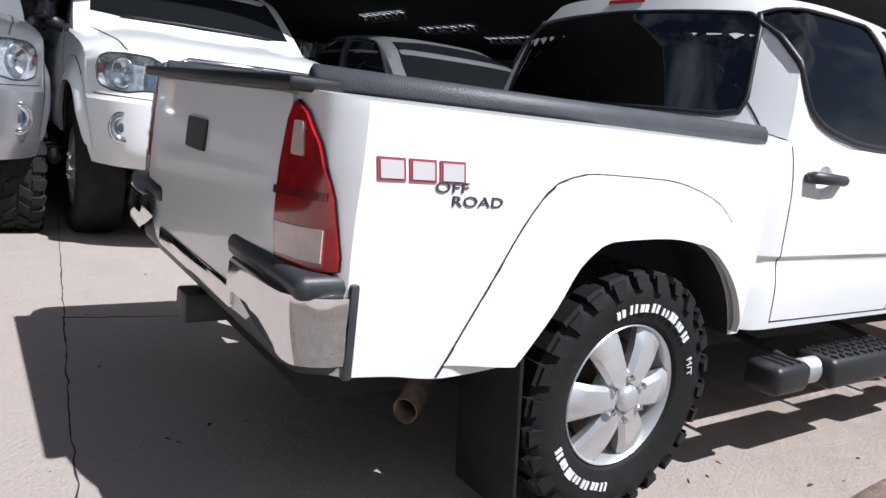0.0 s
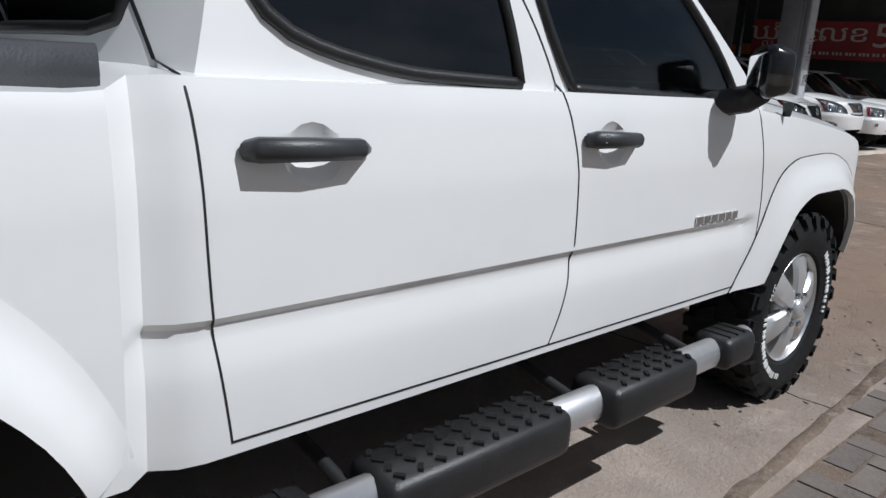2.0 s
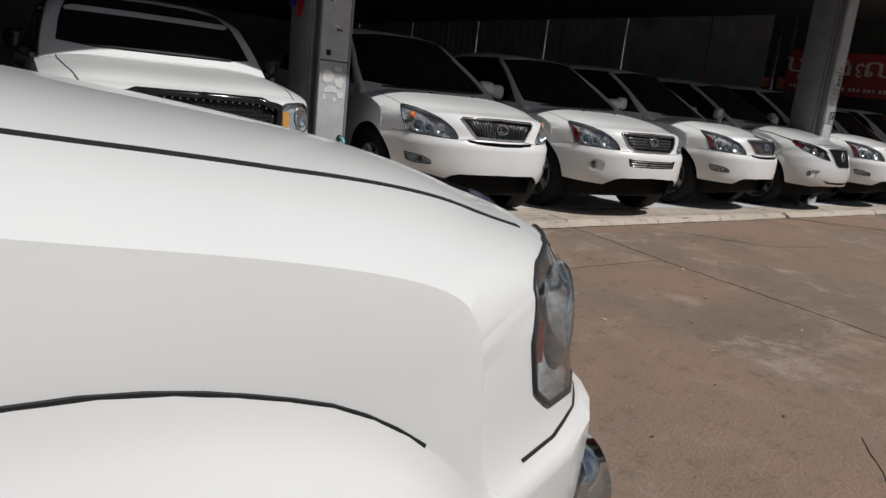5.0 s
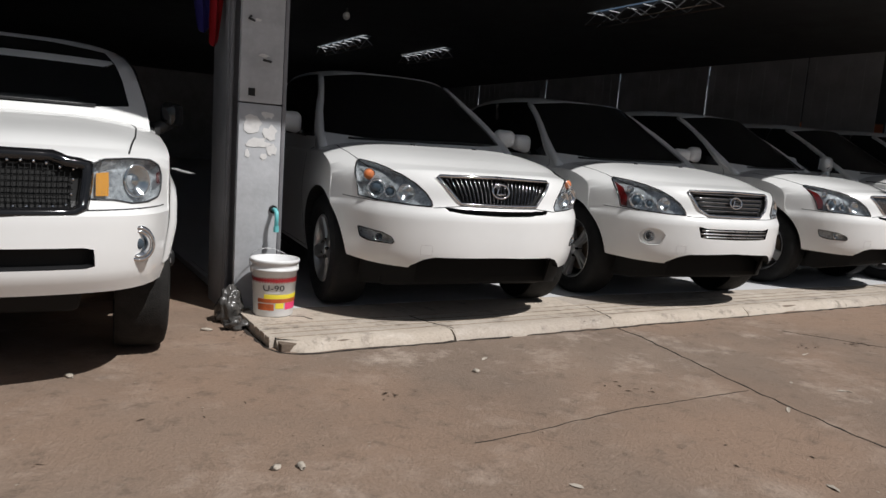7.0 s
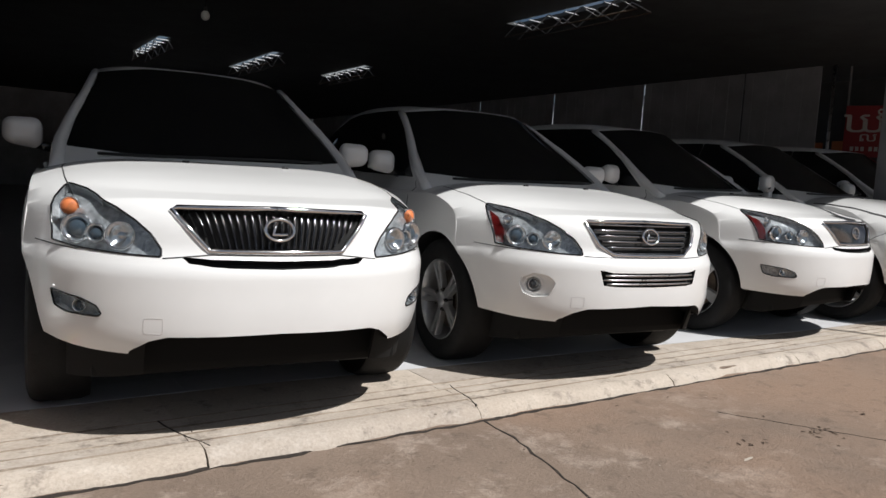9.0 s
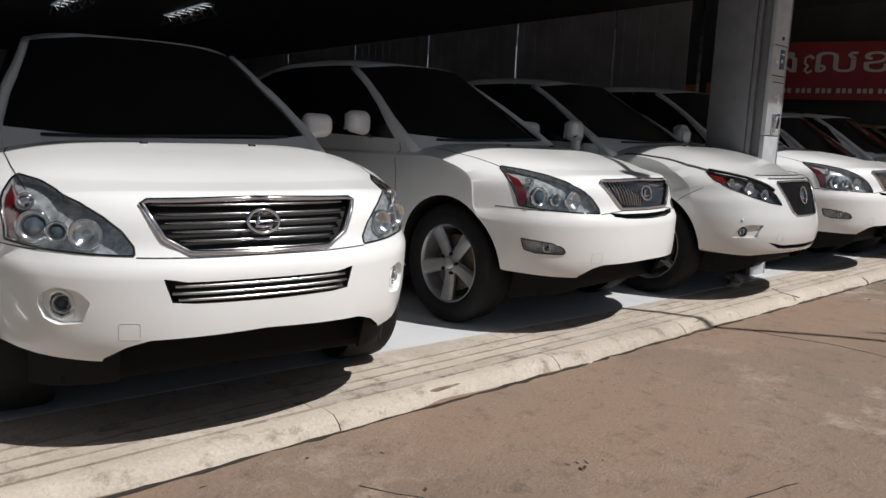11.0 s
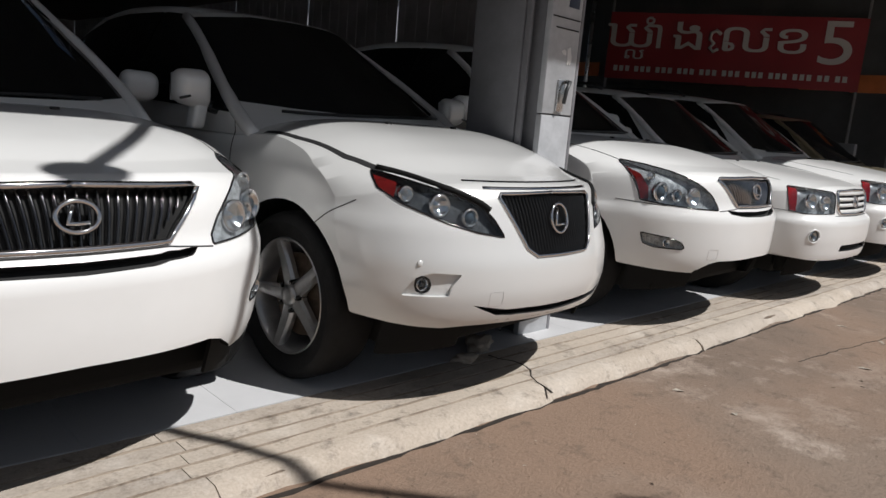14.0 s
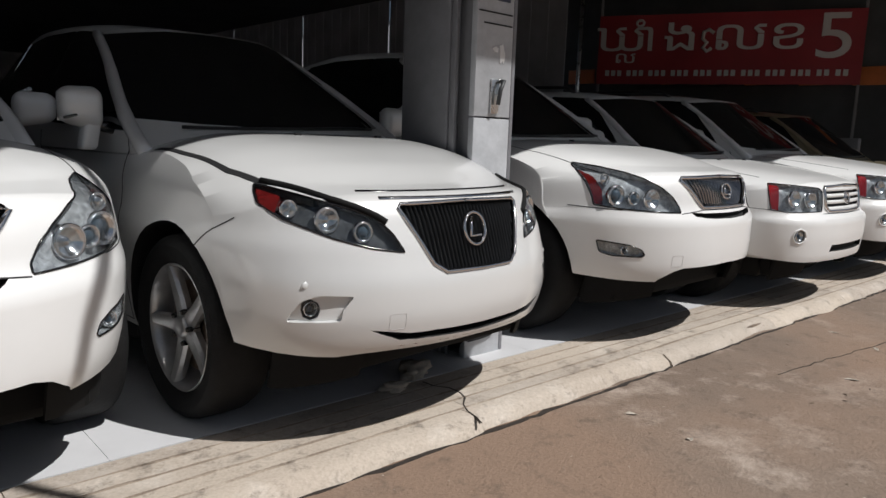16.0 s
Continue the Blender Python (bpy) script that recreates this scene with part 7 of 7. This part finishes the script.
pickup("lifted silver pickup truck with a black grille", SILVER, wt4, pose(-0.20, 4.95, 0, 0, 0, 0) @ Matrix.Diagonal((1.08, 1.08, 1.24, 1)), "mesh", False, False)
wt5 = make_wheel(0.39, 0.222, 0.25, "truck", ALLOY_DARK, dusty=True)
pickup("silver pickup truck with dark windows", SILVER, wt5, pose(4.42, 4.0, 0, 0, 0, 0) @ Matrix.Diagonal((1.06, 1.06, 1.06, 1)), "bars", False, False)


# ---- the row of cars ----


def stand(x, y, turn=0.0, z=0.06, k=1.05, tall=1.05):
    return pose(x, y, z, 0, 0, turn) @ Matrix.Diagonal((k, k, tall, 1))


w1 = make_wheel(0.372, 0.228, 0.235, "wide", ALLOY_DARK)
suv(SUV_AMBER, "suv", "white sport utility car beside the column, amber lamps, upright-barred chrome grille", WHITE, w1, stand(9.74, 5.83, -6, tall=1.065))
w1b = make_wheel(0.372, 0.246, 0.235, "wide", ALLOY_DARK)
suv_three = suv(SUV_ROUND, "suv", "white sport utility car with red-edged headlights and chrome grille", WHITE, w1b, stand(14.86, 5.97, 4, k=1.05, tall=1.085))
copy_thing(suv_three, stand(19.26, 5.88, 2))
w2 = make_wheel(0.378, 0.250, 0.235, "twin", ALLOY_DARK)
suv(SUV_BARRED, "suv", "white sport utility car with a grey cross-barred grille", WHITE, w2, stand(12.02, 5.78, -7))
w3 = make_wheel(0.378, 0.262, 0.235, "star", ALLOY_DARK)
suv(SUV_SHARP, "suv", "pearl white sport utility car with its hood ajar", PEARL, w3, stand(16.94, 5.82, 4, k=1.03, tall=1.07))
w4 = make_wheel(0.365, 0.215, 0.225, "wide", ALLOY_DARK)
wag = suv(WAGON, "suv", "white wagon with three white grille bars and round fog lamps", WHITE, w4, stand(21.20, 5.80, 2))
copy_thing(wag, stand(23.20, 5.80, 2))
w5 = make_wheel(0.365, 0.215, 0.225, "wide", ALLOY_DARK)
suv(WAGON, "suv", "champagne gold wagon with white grille bars", GOLD, w5, stand(25.2, 5.78, 2))

w6 = make_wheel(0.365, 0.215, 0.225, "wide", ALLOY_DARK)
suv(WAGON, "suv", "dark green car in the shade past the last column", GREEN_PAINT, w6, stand(28.7, 6.4, 8))

# ---- small things ----
PAIL = mat("white_pail_plastic", (0.74, 0.74, 0.74), 0.35, vary=0.08, scale=8)
PAIL_RED = mat("pail_print_red", (0.30, 0.02, 0.025), 0.4)
PAIL_YELLOW = mat("pail_print_yellow", (0.80, 0.66, 0.05), 0.4)
PAIL_ORANGE = mat("pail_print_orange", (0.55, 0.12, 0.03), 0.4, vary=0.4, scale=25)
PAIL_PINK = mat("pail_print_pink", (0.80, 0.06, 0.18), 0.4)
PAIL_BLACK = mat("pail_print_black", (0.012, 0.012, 0.014), 0.4)


def pail(x, y, z, turn):
    p = root("bucket", "white plastic paint pail with printed bands, open on the apron corner", "bucket", pose(x, y, z, 0, 0, turn))
    H, r0, r1 = 0.375, 0.128, 0.150

    def rad(h):
        return r0 + (r1 - r0) * h / H
    b = bmesh.new()
    lathe(b, [(0.001, 0.004), (r0 - 0.012, 0.004), (r0 - 0.004, 0.0), (r0, 0.010), (rad(H - 0.075), H - 0.075), (r1 + 0.006, H - 0.072), (r1 + 0.006, H - 0.060), (r1 - 0.002, H - 0.056), (r1 - 0.001, H - 0.026), (r1 + 0.009, H - 0.024), (r1 + 0.011, H - 0.006), (r1 + 0.006, H), (r1 - 0.004, H - 0.002), (r0 - 0.006, 0.012), (0.001, 0.010)], "z", 48)
    part("pail_body", b, PAIL, p)

    def band(z0, z1, a0, a1, m, off=0.0012):
        b = bmesh.new()
        k = max(4, int((a1 - a0) / 7))
        rows = []
        for i in range(k + 1):
            a = radians(a0 + (a1 - a0) * i / k)
            rows.append([b.verts.new(((rad(h) + o) * math.sin(a), -(rad(h) + o) * math.cos(a), h)) for h, o in ((z0, -0.001), (z0, off), (z1, off), (z1, -0.001))])
        for q, w in zip(rows, rows[1:]):
            for j in range(3):
                b.faces.new((q[j], q[j + 1], w[j + 1], w[j]))
        bmesh.ops.recalc_face_normals(b, faces=b.faces[:])
        part("print_band", b, m, p)
    band(0.238, 0.252, -165, 165, PAIL_RED)
    b = bmesh.new()
    for i in range(46):
        a = radians(-165 + 330 * (i + 0.5) / 46)
        for zz, s in ((0.252, 1), (0.238, -1)):
            q = [((rad(h) + 0.0013) * math.sin(a + d), -(rad(h) + 0.0013) * math.cos(a + d), h) for h, d in ((zz, -0.062), (zz, 0.062), (zz + s * 0.014, 0.0))]
            b.faces.new([b.verts.new(v) for v in q])
    part("zigzag_print", b, PAIL_RED, p, angle=0)
    band(0.125, 0.152, -50, 165, PAIL_YELLOW)
    band(0.098, 0.123, -70, 165, PAIL_ORANGE)
    band(0.052, 0.096, 10, 165, PAIL_PINK)
    band(0.048, 0.090, -70, -22, PAIL_ORANGE)
    band(0.060, 0.095, -18, 6, PAIL_YELLOW)
    band(0.160, 0.168, -46, -8, mat_light)
    t = glyphs("U-90", 0.052, 0.002, Matrix(), 1.0, "CENTER")
    for v in t.verts:
        a, h = v.co.x * 1.35 / 0.14 - radians(24), 0.178 + v.co.y
        r = rad(h) + 0.001 + max(0.0, v.co.z)
        v.co = Vector((r * math.sin(a), -r * math.cos(a), h))
    part("lettering", t, PAIL_BLACK, p, angle=0)
    hnd = bmesh.new()
    tube(hnd, [((r1 + 0.012) * math.cos(radians(a)), -(r1 + 0.016) * math.sin(radians(a)), H - 0.062 - 0.10 * math.sin(radians(a))) for a in range(180, 361, 12)], 0.0028, 6)
    hob = part("handle", hnd, SATIN, p, "thin wire carrying handle")
    for s in (-1, 1):
        part("handle_lug", one_box(s * (r1 + 0.008) - 0.007, s * (r1 + 0.008) + 0.007, -0.014, 0.014, H - 0.085, H - 0.048, 0.004), PAIL, hob)


pail(8.50, 6.62, 0.060, 6)


def crumple(name, label, cat, m, size, material, seed, amp=0.3, sub=3):
    rng = random.Random(seed)
    bm = bmesh.new()
    bmesh.ops.create_icosphere(bm, subdivisions=sub, radius=1.0)
    off = Vector((rng.uniform(0, 50), rng.uniform(0, 50), rng.uniform(0, 50)))
    from mathutils import noise as mn
    for v in bm.verts:
        k = 1 + amp * mn.noise(v.co * 1.9 + off) + amp * 0.6 * mn.noise(v.co * 4.7 + off)
        v.co = Vector((v.co.x * k * size[0], v.co.y * k * size[1], max(-size[2] * 0.75, v.co.z * k * size[2]) + size[2] * 0.75))
    ob = part(name, bm, material, angle=25)
    ob.matrix_basis = m
    return tagged(ob, label, cat)


BAG = mat("dusty_plastic_film", (0.09, 0.085, 0.08), 0.25, vary=0.6, scale=14, spec=0.7, bump=0.6, bscale=30)
crumple("plastic_bag", "crumpled grey plastic bag at the foot of the column", "bag", pose(8.235, 6.70, 0.0, 0, 0, 20), (0.085, 0.075, 0.13), BAG, 3, 0.35, 4)
crumple("plastic_wrap", "small crumpled clear wrapper beside the bag", "rubbish", pose(8.23, 6.50, 0.0), (0.08, 0.05, 0.045), BAG, 8, 0.7)
crumple("rubble", "lump of dirty rubble under a parked car", "stone", pose(17.16, 6.52, 0.06, 0, 0, 30), (0.13, 0.07, 0.035), STONE, 11, 0.7)
crumple("rubble", "lump of dirty rubble under a parked car", "stone", pose(16.92, 6.40, 0.06, 0, 0, -20), (0.07, 0.04, 0.025), STONE, 12, 0.7)
for i, (x, y) in enumerate(((9.24, 5.27), (7.87, 4.51), (7.96, 4.49), (7.26, 5.82), (8.05, 6.51))):
    crumple("pebble", "small pale stone on the yard", "stone", pose(x, y, 0, 0, 0, 40 * i), (0.020 + 0.004 * i, 0.016, 0.010), STONE, 20 + i, 0.6, 2)


def litter(name, label, n, area, size, material, seed, spots=(), z=0.0):
    """Scattered dry leaves or crumbs lying on the ground."""
    rng = random.Random(seed)
    bm = bmesh.new()
    places = [(rng.uniform(area[0], area[1]), rng.uniform(area[2], area[3])) for _ in range(n)]
    for x, y, k, sp in spots:
        places += [(rng.gauss(x, sp), rng.gauss(y, sp * 0.6)) for _ in range(k)]
    for x, y in places:
        L, W, a = size * rng.uniform(0.5, 1.5), size * rng.uniform(0.18, 0.5), rng.uniform(0, 6.28)
        c, s = math.cos(a), math.sin(a)
        vs = []
        for u, v, h in ((-1, 0, 0.1), (-0.3, 1, 0.5), (0.5, 0.8, 0.3), (1, 0, 0.0), (0.4, -0.9, 0.5), (-0.4, -0.8, 0.2)):
            px, py = u * L / 2, v * W / 2
            vs.append(bm.verts.new((x + c * px - s * py, y + s * px + c * py, z + 0.0015 + h * W * rng.uniform(0.1, 0.6))))
        mid = bm.verts.new((x, y, z + 0.002))
        for i in range(6):
            bm.faces.new((vs[i], vs[(i + 1) % 6], mid))
    ob = part(name, bm, material, angle=0)
    return tagged(ob, label, "litter", kind="stuff")


litter("leaf_litter", "small dry leaves scattered over the yard", 230, (0.2, 24, 1.2, 5.8), 0.030, LEAF, 1,
       ((8.61, 5.07, 9, 0.05), (9.96, 4.72, 5, 0.05), (9.87, 4.85, 4, 0.03), (12.45, 4.95, 16, 0.07), (13.06, 5.02, 6, 0.05), (11.93, 5.03, 8, 0.06), (12.37, 4.99, 3, 0.05), (5.3, 1.35, 6, 0.25), (6.6, 1.3, 16, 0.35), (3.0, 1.2, 5, 0.3), (8.25, 6.35, 10, 0.05)))
litter("leaf_crumbs", "fine dark crumbs of leaf on the yard", 1100, (0.0, 24, 0.9, 5.85), 0.011, LEAF, 2, ((10.2, 5.83, 60, 0.8), (15.5, 5.83, 80, 1.2), (6.0, 1.14, 90, 0.6)))
litter("pale_grit", "pale grit and crumbs of concrete on the yard", 500, (0.0, 24, 0.9, 5.85), 0.013, STONE, 3, ((12.9, 5.72, 30, 0.25),))
litter("dry_stalk", "thin dry stalks on the yard", 40, (6.0, 22, 2.5, 5.7), 0.07, STONE, 4)

# ---- block paving ----
pv = tagged(part("pavement", one_box(-6, 16, -4, 0.98, -0.05, 0.002), MORTAR), "grey block paving along the concrete yard", "pavement", kind="structure")


def edge_y(x):
    return 1.03 + (x - 4.4) * 0.055


kb = bmesh.new()
rng = random.Random(4)
rows = []
for i in range(120):
    x = -3 + 19 * i / 119
    j, k = rng.uniform(-0.008, 0.008), rng.uniform(-0.010, 0.010)
    rows.append([kb.verts.new((x, edge_y(x) - 0.006 + j, -0.005)), kb.verts.new((x, edge_y(x) + 0.004 + j, 0.006)), kb.verts.new((x, edge_y(x) + 0.04 + k, 0.007)), kb.verts.new((x, edge_y(x) + 0.062 + k, -0.004))])
for a, b in zip(rows, rows[1:]):
    for k in range(3):
        kb.faces.new((a[k], a[k + 1], b[k + 1], b[k]))
part("mortar_edge", kb, MORTAR, pv)
BL, BW = 0.216, 0.108


def brick_mesh(w, d):
    bm = bmesh.new()
    box(bm, -w / 2 + 0.003, w / 2 - 0.003, -d / 2 + 0.003, d / 2 - 0.003, -0.02, 0.006)
    for v in bm.verts:
        if v.co.z > 0:
            v.co.x *= 1 - 0.006 / w
            v.co.y *= 1 - 0.006 / d
    me = bpy.data.meshes.new("brick")
    bm.to_mesh(me)
    bm.free()
    me.materials.append(PAVER)
    return me


flat, upright = brick_mesh(BL, BW), brick_mesh(BW, BL)
rest = bmesh.new()
count = 0
for i in range(-40, 150):
    for j in range(-24, 12):
        k = (i - j) % 4
        if k == 0:
            me, x, y, w, d = flat, (i + 1) * BW, (j + 0.5) * BW, BL, BW
        elif k == 3:
            me, x, y, w, d = upright, (i + 0.5) * BW, (j + 1) * BW, BW, BL
        else:
            continue
        if y + d / 2 > edge_y(x) - 0.004 or y < -1.6 or x > 15.5:
            continue
        z = 0.003 * math.sin(7.3 * i + 3.1 * j)
        if 3.9 < x < 7.9 and y > 0.18:
            ob = new("brick", me)
            ob.location = (x, y, z * 0.6)
            ob.parent = pv
            count += 1
        else:
            box(rest, x - w / 2 + 0.003, x + w / 2 - 0.003, y - d / 2 + 0.003, y + d / 2 - 0.003, -0.02, 0.006 + z * 0.6)
part("bricks", rest, PAVER, pv, angle=0)["kind"] = "stuff"
print("bricks", count)
